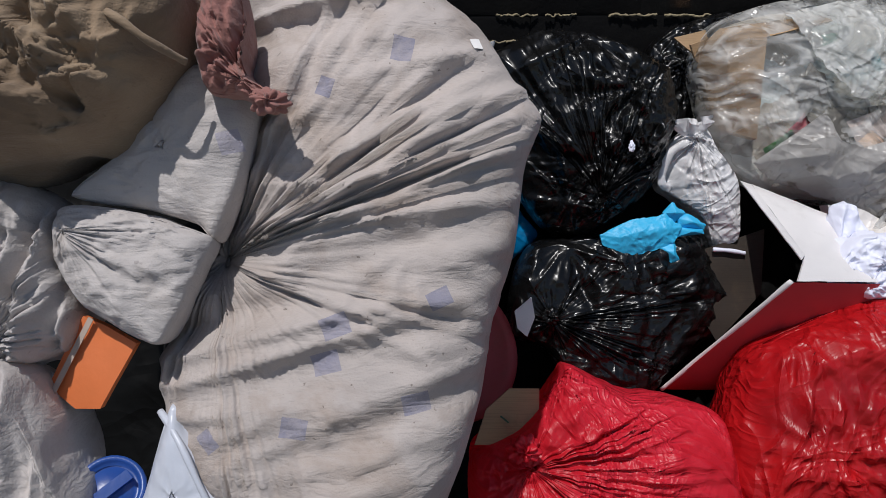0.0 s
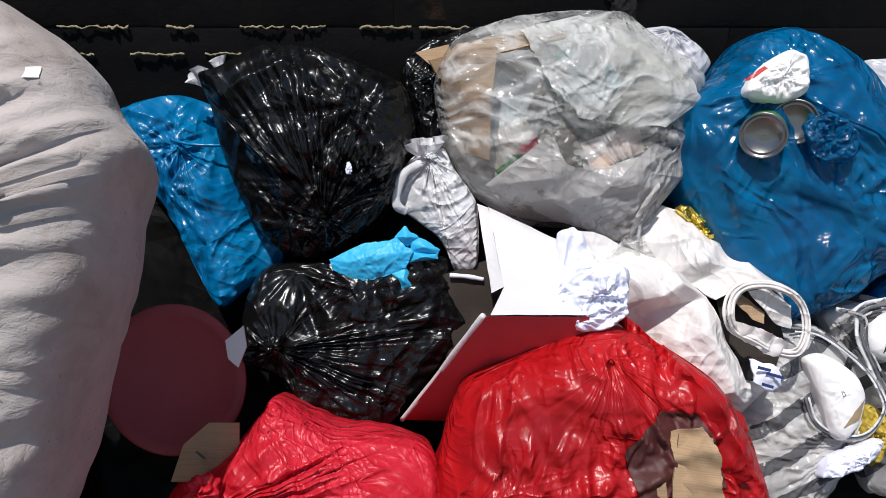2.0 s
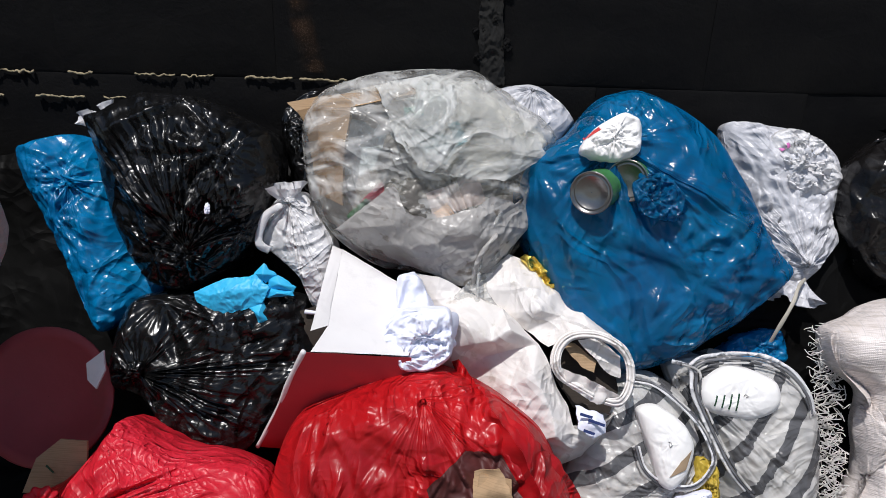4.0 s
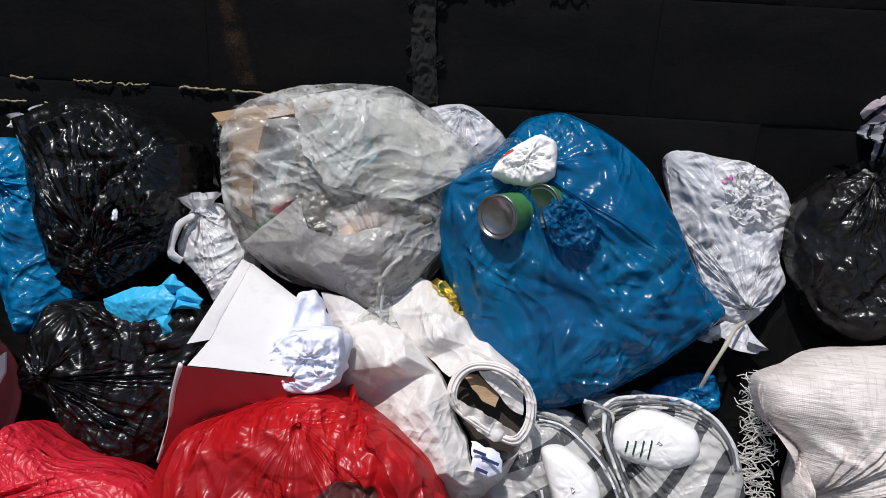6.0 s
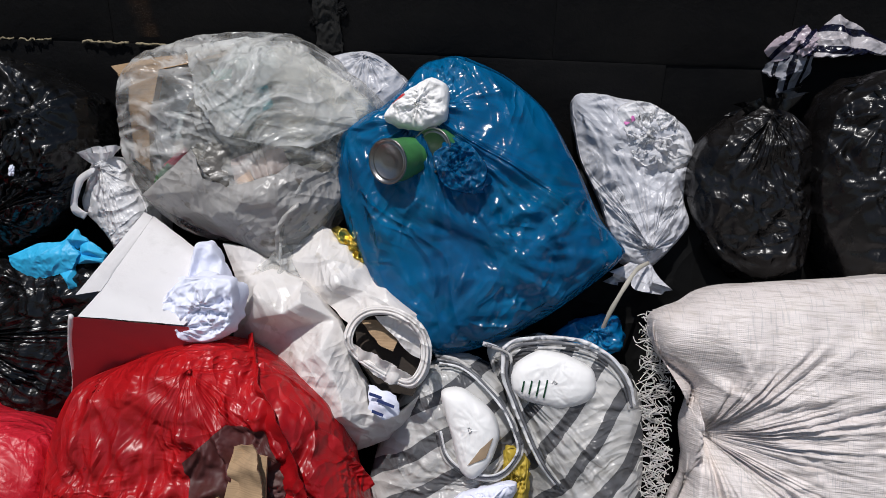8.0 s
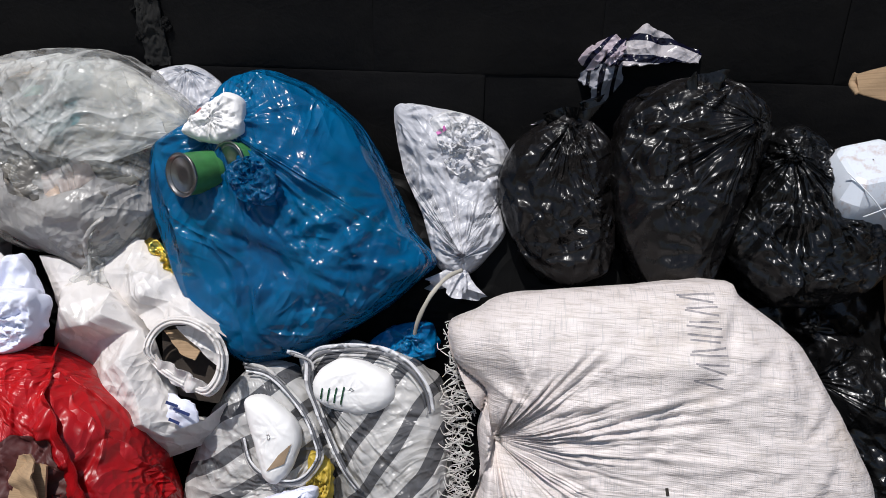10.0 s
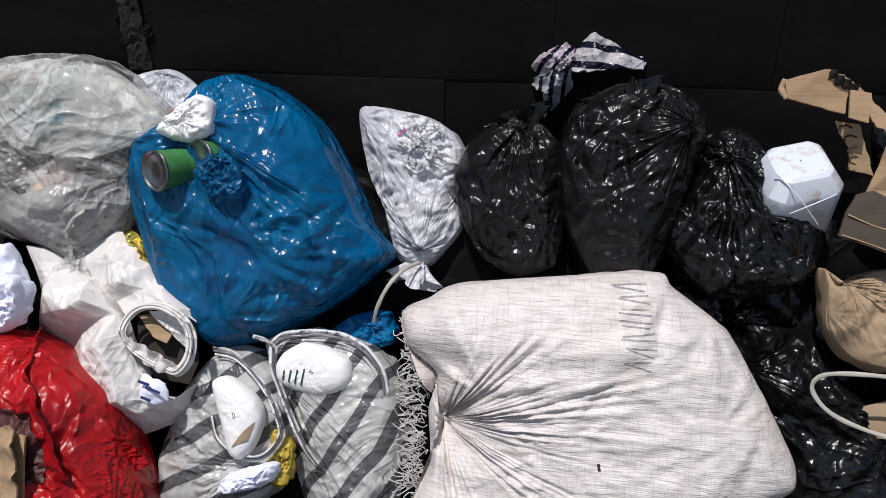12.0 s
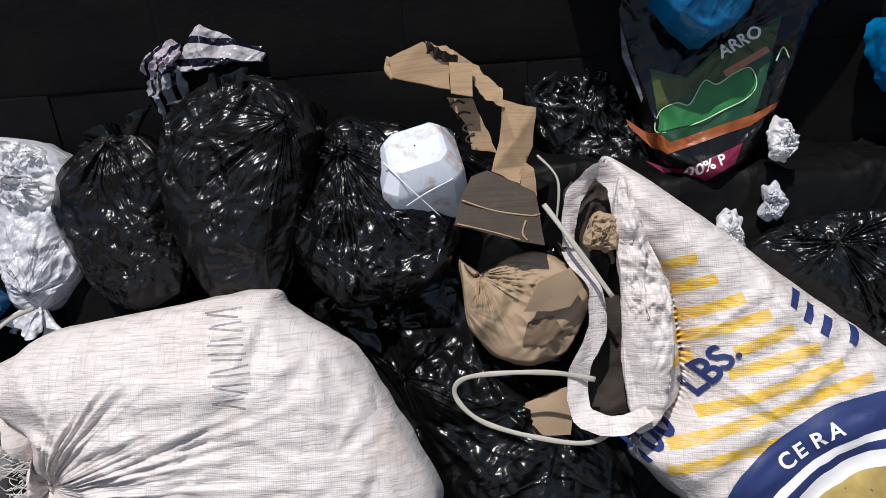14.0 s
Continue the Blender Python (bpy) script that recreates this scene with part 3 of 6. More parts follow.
def folded(points, inside, thick, name, material, seed=1, ruffle=(0.003, 22), cuts=3, soft=2):
    """A sheet with real folds: corners (x, y, z) round its edge and peaks or dips (x, y, z) within, straight creases between them."""
    pts = list(points) + list(inside)
    n = len(points)
    got = delaunay_2d_cdt([Vector(p[:2]) for p in pts], [(i, (i + 1) % n) for i in range(n)], [], 1, 1e-5)
    bm = bmesh.new()
    vs = [bm.verts.new((v.x, v.y, pts[o[0]][2] if o else 0.0)) for v, o in zip(got[0], got[3])]
    for f in got[2]:
        bm.faces.new([vs[i] for i in f])
    for k in range(cuts):
        bmesh.ops.subdivide_edges(bm, edges=bm.edges[:], cuts=1, use_grid_fill=True)
        if k:
            inner = [v for v in bm.verts if not v.is_boundary]
            for _ in range(soft):
                bmesh.ops.smooth_vert(bm, verts=inner, factor=0.4, use_axis_z=True)
    co = np.array([v.co for v in bm.verts])
    lift = ruffle[0] * (creased(co * ruffle[1], seed) + 0.5 * rnd(co * ruffle[1] * 0.5, seed + 5))
    edge = 0.6 * ruffle[0] * rnd(co * ruffle[1] * 2.2, seed + 6)
    for v, dz, dx in zip(bm.verts, lift, edge):
        v.co.z += dz
        if v.is_boundary:
            v.co.x += dx
            v.co.y += dx
    bmesh.ops.recalc_face_normals(bm, faces=bm.faces)
    if sum(f.normal.z * f.calc_area() for f in bm.faces) < 0:
        bmesh.ops.reverse_faces(bm, faces=bm.faces)
    extruded = bmesh.ops.extrude_face_region(bm, geom=bm.faces[:])
    for v in [g for g in extruded["geom"] if isinstance(g, bmesh.types.BMVert)]:
        v.co.z += thick
    bmesh.ops.recalc_face_normals(bm, faces=bm.faces)
    me = bpy.data.meshes.new(name)
    bm.to_mesh(me)
    bm.free()
    me.materials.append(material)
    me.polygons.foreach_set("use_smooth", [True] * len(me.polygons))
    me.set_sharp_from_angle(angle=radians(50))
    return me


def ribbon(points, widths, thick, seed=1, curl=0.0):
    """A bent strip of stiff sheet along a smooth run of points, lying in the heap's face; curl lifts one edge."""
    p = np.array(points, float)
    at = np.linspace(0, len(p) - 1, 40)
    line = np.stack([np.interp(at, range(len(p)), p[:, k]) for k in range(3)], 1)
    for _ in range(3):
        line[1:-1] = (line[:-2] + 2 * line[1:-1] + line[2:]) / 4
    wide = np.interp(at, np.linspace(0, len(p) - 1, len(widths)), widths)
    verts, cols = [], 9
    for k in range(40):
        t = line[min(k + 1, 39)] - line[max(k - 1, 0)]
        side = np.array([-t[1], t[0], 0]) / max(math.hypot(t[0], t[1]), 1e-6)
        for c in range(cols):
            a = c / (cols - 1) - 0.5
            ragged = 1 + (0.12 * float(rnd(np.array([[k * 0.5, c * 9.0, seed]]), seed)[0]) if c in (0, cols - 1) else 0)
            verts.append(line[k] + side * wide[k] * a * ragged + np.array([0, 0, curl * a + 0.004 * math.sin(k * 0.6 + seed)]))
    n = len(verts)
    verts = np.array(verts)
    verts = verts + 0.006 * np.stack([0.5 * rnd(verts * 34, seed + 1), 0.5 * rnd(verts * 34, seed + 2), rnd(verts * 40, seed + 3)], 1)
    verts = np.concatenate([verts, verts - np.array([0, 0, thick])])
    top = grid_faces(40, cols, False)
    faces = [f[::-1] for f in top] + [tuple(i + n for i in f) for f in top]
    rim = [c for c in range(cols)] + [k * cols + cols - 1 for k in range(1, 40)] + [39 * cols + c for c in range(cols - 2, -1, -1)] + [k * cols for k in range(38, 0, -1)]
    faces += [(a, b, b + n, a + n) for a, b in zip(rim, rim[1:] + rim[:1])]
    me = bpy.data.meshes.new("strip")
    me.from_pydata(verts.tolist(), [], faces)
    bm = bmesh.new()
    bm.from_mesh(me)
    bmesh.ops.recalc_face_normals(bm, faces=bm.faces)
    bm.to_mesh(me)
    bm.free()
    me.polygons.foreach_set("use_smooth", [True] * len(me.polygons))
    me.set_sharp_from_angle(angle=radians(40))
    return me


def stamped(base, name, marks, material_ink, worn=0.5):
    """A copy of a cloth with printed marks (x, y, width, height, turn) in the thing's own plane."""
    m = base.copy()
    m.name = name
    nt = m.node_tree
    p = nt.nodes["Principled BSDF"]
    tc = nt.nodes.new("ShaderNodeTexCoord")
    total = None
    for x, y, w, h, turn in marks:
        mp = node(nt, "Mapping", Location=(x, y, 0), Rotation=(0, 0, radians(turn)))
        mp.vector_type = "TEXTURE"
        nt.links.new(tc.outputs["Object"], mp.inputs["Vector"])
        sep = nt.nodes.new("ShaderNodeSeparateXYZ")
        nt.links.new(mp.outputs[0], sep.inputs[0])
        inx = maths(nt, "LESS_THAN", maths(nt, "ABSOLUTE", sep.outputs[0]), w / 2)
        iny = maths(nt, "LESS_THAN", maths(nt, "ABSOLUTE", sep.outputs[1]), h / 2)
        front = maths(nt, "GREATER_THAN", sep.outputs[2], -0.02)
        one = maths(nt, "MULTIPLY", maths(nt, "MULTIPLY", inx, iny), front)
        total = one if total is None else maths(nt, "MAXIMUM", total, one)
    wear = ramp(nt, noise_tex(nt, coords(nt), 55, 5, 0.7), ((0.3, (1 - worn,) * 3), (0.6, (1, 1, 1))))
    old = p.inputs["Base Color"].links[0].from_socket
    nt.links.new(mix_col(nt, maths(nt, "MULTIPLY", total, wear), old, material_ink), p.inputs["Base Color"])
    return m


def surface_of(ob):
    """How high the front of a part stands over a place of its own plane."""
    from_mesh = ob.data
    tree = bvh_of(from_mesh)

    def height(x, y):
        hit = tree.ray_cast(Vector((x, y, 2)), Vector((0, 0, -1)))[0]
        return hit.z if hit else 0.0
    return height


def bvh_of(me):

    return BVHTree.FromPolygons([v.co for v in me.vertices], [tuple(p.vertices) for p in me.polygons])


def decal(height, points, lift=0.002, step=0.008):
    """A printed or stuck patch that follows a surface."""
    bm = bmesh.new()
    f = bm.faces.new([bm.verts.new((x, y, 0)) for x, y in points])
    bmesh.ops.triangulate(bm, faces=[f])
    size = max(e.calc_length() for e in bm.edges)
    for _ in range(min(5, max(1, round(math.log2(size / (step * 0.6)))))):
        bmesh.ops.subdivide_edges(bm, edges=bm.edges[:], cuts=1, use_grid_fill=True)
    for v in bm.verts:
        v.co.z = height(v.co.x, v.co.y) + lift
    bmesh.ops.recalc_face_normals(bm, faces=bm.faces)
    if sum(f.normal.z for f in bm.faces) < 0:
        bmesh.ops.reverse_faces(bm, faces=bm.faces)
    return bm


def box_points(x, y, w, h, turn=0.0):
    c, s = math.cos(radians(turn)), math.sin(radians(turn))
    return [(x + a * c - b * s, y + a * s + b * c) for a, b in ((-w / 2, -h / 2), (w / 2, -h / 2), (w / 2, h / 2), (-w / 2, h / 2))]


def lettering(height, text, x, y, size, turn, lift=0.0025, wide=1.0):
    """Printed words on a surface, as a mesh."""
    cu = bpy.data.curves.new("words", "FONT")
    cu.body, cu.size, cu.resolution_u = text, size, 3
    cu.offset = size * 0.025
    ob = bpy.data.objects.new("words", cu)
    scene.collection.objects.link(ob)
    me = bpy.data.meshes.new_from_object(ob.evaluated_get(bpy.context.evaluated_depsgraph_get()))
    bpy.data.objects.remove(ob)
    bm = bmesh.new()
    bm.from_mesh(me)
    for _ in range(3):
        longs = [e for e in bm.edges if e.calc_length() > 0.012]
        if not longs:
            break
        bmesh.ops.subdivide_edges(bm, edges=longs, cuts=1)
    c, s = math.cos(radians(turn)), math.sin(radians(turn))
    for v in bm.verts:
        a, b = v.co.x * wide, v.co.y
        v.co = (x + a * c - b * s, y + a * s + b * c, 0)
        v.co.z = height(v.co.x, v.co.y) + lift
    return bm


# ---------------------------------------------------------------- setting


def ground_sheet():
    m = paper("dusty_ground", (0.16, 0.14, 0.12), (0.10, 0.09, 0.08), 0.95)
    v = [(x, y, 0.0) for y in (-400, -20, -5, 0, 1, 5, 20, 400) for x in (-400, -20, -5, 0, 5, 20, 400)]
    me = mesh_from(v, grid_faces(8, 7, False), "ground", m, False)
    tagged(new("ground", me), "dusty grey concrete ground under the rubbish", "ground", kind="structure")


def wall_material():
    m, nt, p = mat("sooty_block")
    vec = coords(nt)
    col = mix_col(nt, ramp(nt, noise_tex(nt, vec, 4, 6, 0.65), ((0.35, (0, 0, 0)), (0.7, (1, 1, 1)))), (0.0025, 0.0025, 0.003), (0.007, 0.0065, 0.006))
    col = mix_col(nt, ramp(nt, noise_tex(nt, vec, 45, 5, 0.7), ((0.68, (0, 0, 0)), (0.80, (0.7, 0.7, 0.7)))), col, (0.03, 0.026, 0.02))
    nt.links.new(col, p.inputs["Base Color"])
    p.inputs["Roughness"].default_value = 0.8
    p.inputs["Specular IOR Level"].default_value = 0.12
    bump(nt, ((noise_tex(nt, vec, 18, 5, 0.6), 0.6, 0.006), (noise_tex(nt, vec, 160, 3), 0.6, 0.0012)), p)
    return m


WALL = wall_material()
MORTAR = paper("crusty_mortar", (0.34, 0.28, 0.17), (0.20, 0.16, 0.10), 0.95, grime=0.7, grime_col=(0.02, 0.02, 0.02))
JOINT = paper("sooty_mortar", (0.010, 0.009, 0.007), (0.004, 0.004, 0.004), 0.95, grime=0.6, grime_col=(0.004, 0.004, 0.004))
WALL_AT = pose(0, 1.51, 0, 0, 0, math.degrees(math.atan(0.045)))
COURSE, BED = 0.22, 1.305


def block_mesh(w, h, seed):
    """A rough concrete block face with worn edges; its front looks along -y."""
    nx, nz = 6, 4
    xs = np.r_[-w / 2, np.linspace(-w / 2 + 0.006, w / 2 - 0.006, nx), w / 2]
    zs = np.r_[-h / 2, np.linspace(-h / 2 + 0.006, h / 2 - 0.006, nz), h / 2]
    verts = []
    for z in zs:
        for x in xs:
            rim = abs(x) > w / 2 - 0.001 or abs(z) > h / 2 - 0.001
            y = 0.0016 if rim else -0.003 * float(rnd(np.array([[x * 9, z * 9, seed]]), seed)[0])
            verts.append((x, y, z))
    return mesh_from(verts, grid_faces(len(zs), len(xs), False), "block", WALL)


def build_wall():
    core = tagged(new("wall_north"), "sooty black concrete block wall behind the rubbish heap", "wall", kind="structure")
    core.matrix_world = WALL_AT
    bm = bmesh.new()
    bmesh.ops.create_cube(bm, size=1, matrix=Matrix.LocRotScale((1.3, 0.105, 1.2), None, (6.4, 0.19, 2.4)))
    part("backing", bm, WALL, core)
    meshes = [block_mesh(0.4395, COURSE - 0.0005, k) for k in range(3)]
    rng = random.Random(4)
    for c in range(-5, 5):
        z = BED + (c + 0.5) * COURSE
        shift = 0.835 if c % 2 == 0 else 0.615
        for k in range(-5, 8):
            x = shift + 0.22 + 0.44 * k
            if -1.8 < x < 4.3:
                part("block", meshes[rng.randrange(3)], None, core, m=Matrix.Translation((x, rng.uniform(-0.003, 0.001), z)))
    # broken bed joints that stick out and catch the sun
    for z, a, b, n in ((BED, -0.7, 0.52, 11), (BED + COURSE, 0.05, 1.15, 10), (BED + COURSE, 1.9, 2.5, 4), (BED - 0.05, -0.5, 0.25, 6)):
        for i in range(n):
            x0 = a + (b - a) * (i + rng.uniform(0, 0.35)) / n
            x1 = x0 + rng.uniform(0.03, 0.11)
            pts = [(x0 + (x1 - x0) * t, rng.uniform(-0.009, -0.004), z + rng.uniform(-0.0025, 0.0025)) for t in np.linspace(0, 1, 9)]
            v, f = tube(pts, rng.uniform(0.0016, 0.0028), 0.8, 6, seed=i)
            v += 0.0025 * np.stack([rnd(v * 160, 2), rnd(v * 160, 3), rnd(v * 160, 4)], 1)
            part("mortar_ridge", mesh_from(v, f, "mortar_ridge", MORTAR), None, core, "ragged ridge of pale mortar")
    # crumbled upright joint
    for i in range(9):
        v, f = knot_lump(rng.uniform(0.004, 0.010), i, (1.2, 0.6, 1.0))
        part("mortar_crumb", mesh_from(v, f, "mortar_crumb", WALL), None, core, m=Matrix.Translation((rng.uniform(0.80, 0.87), -0.004, rng.uniform(BED, BED + COURSE))))
    # broken upright joint with crumbling mortar
    joint = folded([(-0.022, -0.22, 0.0), (0.030, -0.22, 0.0), (0.016, -0.06, 0.0), (0.026, 0.08, 0.0), (0.014, 0.22, 0.0), (-0.026, 0.22, 0.0), (-0.012, 0.05, 0.0), (-0.030, -0.08, 0.0)], [(0.0, -0.12, 0.004), (0.01, 0.05, 0.006), (-0.01, 0.15, 0.003)], 0.004, "mortar_joint", JOINT, 3, (0.008, 46), 5, 0)
    part("mortar_joint", joint, None, core, "rough dark mortar joint", m=pose(0.835, -0.002, BED + 0.22, 90))
    # rust run
    bm = decal(lambda x, y: 0.0, [(-0.035, 0.10), (0.035, 0.10), (0.055, 0.0), (0.085, -0.105), (0.005, -0.105), (-0.02, -0.02)], 0.0)
    part("rust_run", bm, RUST_RUN, core, "brown rust run down the wall", m=pose(0.43, -0.007, BED + 0.12, 90))


def rust_run():
    m, nt, p = mat("rust_run")
    vec = coords(nt)
    nt.links.new(mix_col(nt, ramp(nt, noise_tex(nt, vec, 30, 5), ((0.4, (0, 0, 0)), (0.65, (1, 1, 1)))), (0.02, 0.009, 0.003), (0.07, 0.030, 0.008)), p.inputs["Base Color"])
    xyz = nt.nodes.new("ShaderNodeSeparateXYZ")
    nt.links.new(vec, xyz.inputs[0])
    off = maths(nt, "ABSOLUTE", maths(nt, "ADD", maths(nt, "ADD", xyz.outputs[0], maths(nt, "MULTIPLY", xyz.outputs[1], 0.22)), -0.021))
    thick = maths(nt, "MAXIMUM", maths(nt, "SUBTRACT", 1.0, maths(nt, "MULTIPLY", off, 38.0)), 0.0)
    patch = ramp(nt, noise_tex(nt, vec, 22, 5, 0.65), ((0.38, (0, 0, 0)), (0.66, (1, 1, 1))))
    nt.links.new(maths(nt, "MULTIPLY", thick, patch), p.inputs["Alpha"])
    p.inputs["Roughness"].default_value = 0.9
    return m


RUST_RUN = rust_run()


def heap_height(x, y):
    """The packed refuse under the bags that can be told apart."""
    rise = (y - 0.98) * 2.14
    low = 0.33 * np.clip((y - 0.30) / 0.2, 0, 1) ** 0.6
    side = np.clip((-0.02 - x) / 0.3, 0, 1)
    side = side * side * (3 - 2 * side)
    rise = np.maximum(rise, (y - 0.62 - 0.36 * (1 - side)) * 2.0 * side)
    return np.clip(np.maximum(low, rise), 0, 1.12 + 0.12 * side)


def build_heap():
    nx, ny = 220, 110
    xs, ys = np.linspace(-1.3, 3.9, nx), np.linspace(0.28, 1.50, ny)
    gx, gy = np.meshgrid(xs, ys)
    gy = gy + 0.04 * np.clip(gx, 0, 4) * np.linspace(0, 1, ny)[:, None]
    x, y = gx.ravel(), gy.ravel()
    z = heap_height(x, y)
    p = np.stack([x, y, z], 1)
    lift = 0.05 * creased(p * 5, 3, 3) + 0.03 * rnd(p * 3, 9)
    fade = np.clip(z / 0.2, 0, 1)
    p[:, 2] = np.maximum(p[:, 2] + lift * fade, -0.01)
    p[:, 1] -= np.abs(lift) * fade * 0.6
    me = mesh_from(p, grid_faces(ny, nx, False), "refuse_heap", PACKED)
    tagged(new("refuse_heap", me), "packed heap of black plastic refuse under the bags", "rubbish heap", kind="stuff")


ground_sheet()
build_wall()
build_heap()

# ---------------------------------------------------------------- bags


def back_room(place, points):
    """How far a bag reaches back before it meets heap or wall."""
    top = place[1] + max(p[1] for p in points) * 0.6
    wall = place[2] - (0.4226 * top - 1.495 - 0.045 * place[0]) / 0.906
    return max(0.03, min(place[2] + 0.93 + (0.0 if place[0] > -0.05 else -0.25), wall))


def bag(name, label, category, place, knot, points, front, material, group="", body="body", back=None, **shape):
    ob = thing(name, place, label, category, group)
    if material in (COTTON, COTTON_B, BROWN_CLOTH, RAG_RED, WOVEN, LATEX, FOAM, GREY_TUB):
        shape.setdefault("angular", (0, 0))
    me = pillow(points, knot, front, back or back_room(place, points), body, material, **shape)
    return ob, part(body, me, None, ob)


def tie(ob, at, radius, seed, material, stretch=(1, 1, 1), label=""):
    v, f = knot_lump(radius, seed, stretch)
    return part("knot", mesh_from(v, f, "knot", material), None, ob, label, Matrix.Translation(at))


def fan(ob, at, length, width, ruffles, seed, material, turn=0, tilt=0, spread=1.0, name="gathered_end"):
    v, f = frill(length, width, ruffles, seed, turn, tilt, spread=spread)
    here = Vector(at) - (ob.matrix_local.translation if ob.parent else Vector((0, 0, 0)))
    return part(name, mesh_from(v, f, name, material), None, ob, "", Matrix.Translation(here))


def lathe(profile, n=40):
    v = [(r * math.cos(2 * math.pi * j / n), r * math.sin(2 * math.pi * j / n), z) for r, z in profile for j in range(n)]
    return np.array(v), grid_faces(len(profile), n)


def cord(ob, name, pts, radius, material, flat=1.0, closed=False, label="", sides=8):
    v, f = tube(pts, radius, flat, sides, closed)
    return part(name, mesh_from(v, f, name, material), None, ob, label)


# --- the great cotton sack and the cloths beside it
sack, body = bag("cotton_sack", "huge dusty off-white cotton sack with faded square prints", "sack", (-0.127, 1.316, -0.330), (-0.161, 0.033), [(-0.118, 0.386), (-0.028, 0.420), (0.081, 0.388), (0.168, 0.320), (0.205, 0.262), (0.243, 0.212), (0.222, 0.150), (0.206, 0.036), (0.181, -0.039), (0.167, -0.128), (0.146, -0.203), (0.125, -0.262), (0.092, -0.337), (0.022, -0.410), (-0.076, -0.420), (-0.156, -0.296), (-0.215, -0.166), (-0.232, -0.083), (-0.189, -0.010), (-0.144, 0.099), (-0.138, 0.232)], 0.155, COTTON, back=0.34, seed=3, nt=260, nr=90,
                 pleats=(75, 0.040, 0.92), crumple=(0.009, 7.0), drape=(0.4, 1.7), sag=-0.10, folds=(0.022, 21, 14), dent=0.03, stars=0.008)
body.data.materials[0] = stamped(COTTON, "printed_cotton", [(x, y, s, s * 0.8, turn) for x, y, s, turn in ((-0.003, -0.038, 0.030, 20), (-0.014, -0.079, 0.030, 15), (-0.046, -0.146, 0.028, -10), (0.110, -0.010, 0.026, 25), (0.069, 0.271, 0.030, 80), (0.084, -0.124, 0.03, 10), (-0.142, -0.164, 0.024, -50), (-0.017, 0.226, 0.022, 70))], (0.26, 0.25, 0.31), 0.45)
top = surface_of(body)
part("tag", decal(top, box_points(0.155, 0.287, 0.012, 0.016, 15), 0.003), FOAM, sack, "small white tag")

flap, body = bag("cotton_cloth", "folded off-white cotton cloth hanging over the sack", "cloth", (-0.318, 1.468, -0.200), (-0.002, 0.008), [(0.033, 0.097), (0.103, 0.062), (0.077, -0.043), (0.055, -0.097), (0.036, -0.081), (-0.015, -0.065), (-0.103, -0.049), (-0.046, 0.002), (-0.008, 0.052)], 0.035, COTTON_B, body="upper_fold", back=0.12, seed=5, nt=110, nr=34, tension=0.25, profile=0.3, crumple=(0.006, 6), folds=(0.004, 20, 60))
body.data.materials[0] = stamped(COTTON_B, "printed_grey_cotton", [(0.074, 0.009, 0.024, 0.024, 15)], (0.36, 0.34, 0.40), 0.5)
part("lower_fold", pillow([(-0.076, 0.075), (-0.002, 0.069), (0.067, 0.048), (0.083, 0.034), (0.048, -0.047), (0.029, -0.075), (0.001, -0.066), (-0.055, -0.031), (-0.083, 0.016)], (-0.076, 0.053), 0.05, 0.12, "lower_fold", COTTON_B, seed=6, nt=110, nr=34, tension=0.3, profile=0.35, crumple=(0.01, 7), pleats=(26, 0.008, 0.5)), None, flap, m=Matrix.Translation((-0.028, -0.135, 0.010)))
roll, body = bag("bunched_cloth", "bunched grey-white cotton cloth, twisted in folds", "cloth", (-0.481, 1.334, -0.200), (0.009, -0.073), [(-0.053, 0.098), (0.010, 0.098), (0.047, 0.066), (0.053, 0.009), (0.066, -0.048), (0.053, -0.086), (0.009, -0.098), (-0.028, -0.079), (-0.066, -0.022)], 0.07, COTTON_B, back=0.2, seed=8, nt=220, nr=80, pleats=(40, 0.016, 0.9), crumple=(0.014, 12), folds=(0.034, 62, 80))
bag("hanging_cloth", "grey-white cotton cloth hanging in long folds", "cloth", (-0.446, 1.159, -0.120), (-0.017, 0.055), [(-0.050, 0.083), (-0.005, 0.075), (0.012, 0.032), (0.040, -0.032), (0.051, -0.083), (-0.051, -0.082)], 0.04, COTTON_B, back=0.2, seed=9, nt=180, nr=60, crumple=(0.008, 9), folds=(0.034, 66, 100))
rag, body = bag("red_rag", "faded red rag twisted and knotted round the sack's neck", "rag", (-0.228, 1.575, -0.160), (0.012, -0.047), [(-0.030, 0.071), (0.000, 0.065), (0.006, 0.017), (-0.000, -0.020), (0.024, -0.044), (0.042, -0.056), (0.036, -0.071), (0.006, -0.056), (-0.030, -0.050), (-0.042, -0.014), (-0.042, 0.029)], 0.045, RAG_RED, back=0.1, seed=10, nt=120, nr=40, pleats=(26, 0.012, 0.7), crumple=(0.014, 14), folds=(0.008, 40, 80))
tie(rag, (0.035, -0.062, 0.030), 0.014, 2, RAG_RED, (1.3, 0.9, 1))
brown, body = bag("brown_sack", "bulging brown cloth sack, soiled and dusty", "sack", (-0.411, 1.566, -0.180), (0.024, 0.031), [(-0.134, 0.117), (0.037, 0.124), (0.123, 0.093), (0.135, 0.044), (0.123, -0.006), (0.067, -0.074), (0.018, -0.105), (-0.050, -0.118), (-0.135, -0.124)], 0.13, BROWN_CLOTH, back=0.25, seed=11, nt=150, nr=50, crumple=(0.040, 7), folds=(0.022, 14, -35))

cord(brown, "seam", [(-0.001, 0.059, 0.090), (0.082, 0.017, 0.120), (0.115, -0.006, 0.110), (0.139, -0.017, 0.070)], 0.004, BROWN_CLOTH, 0.7)

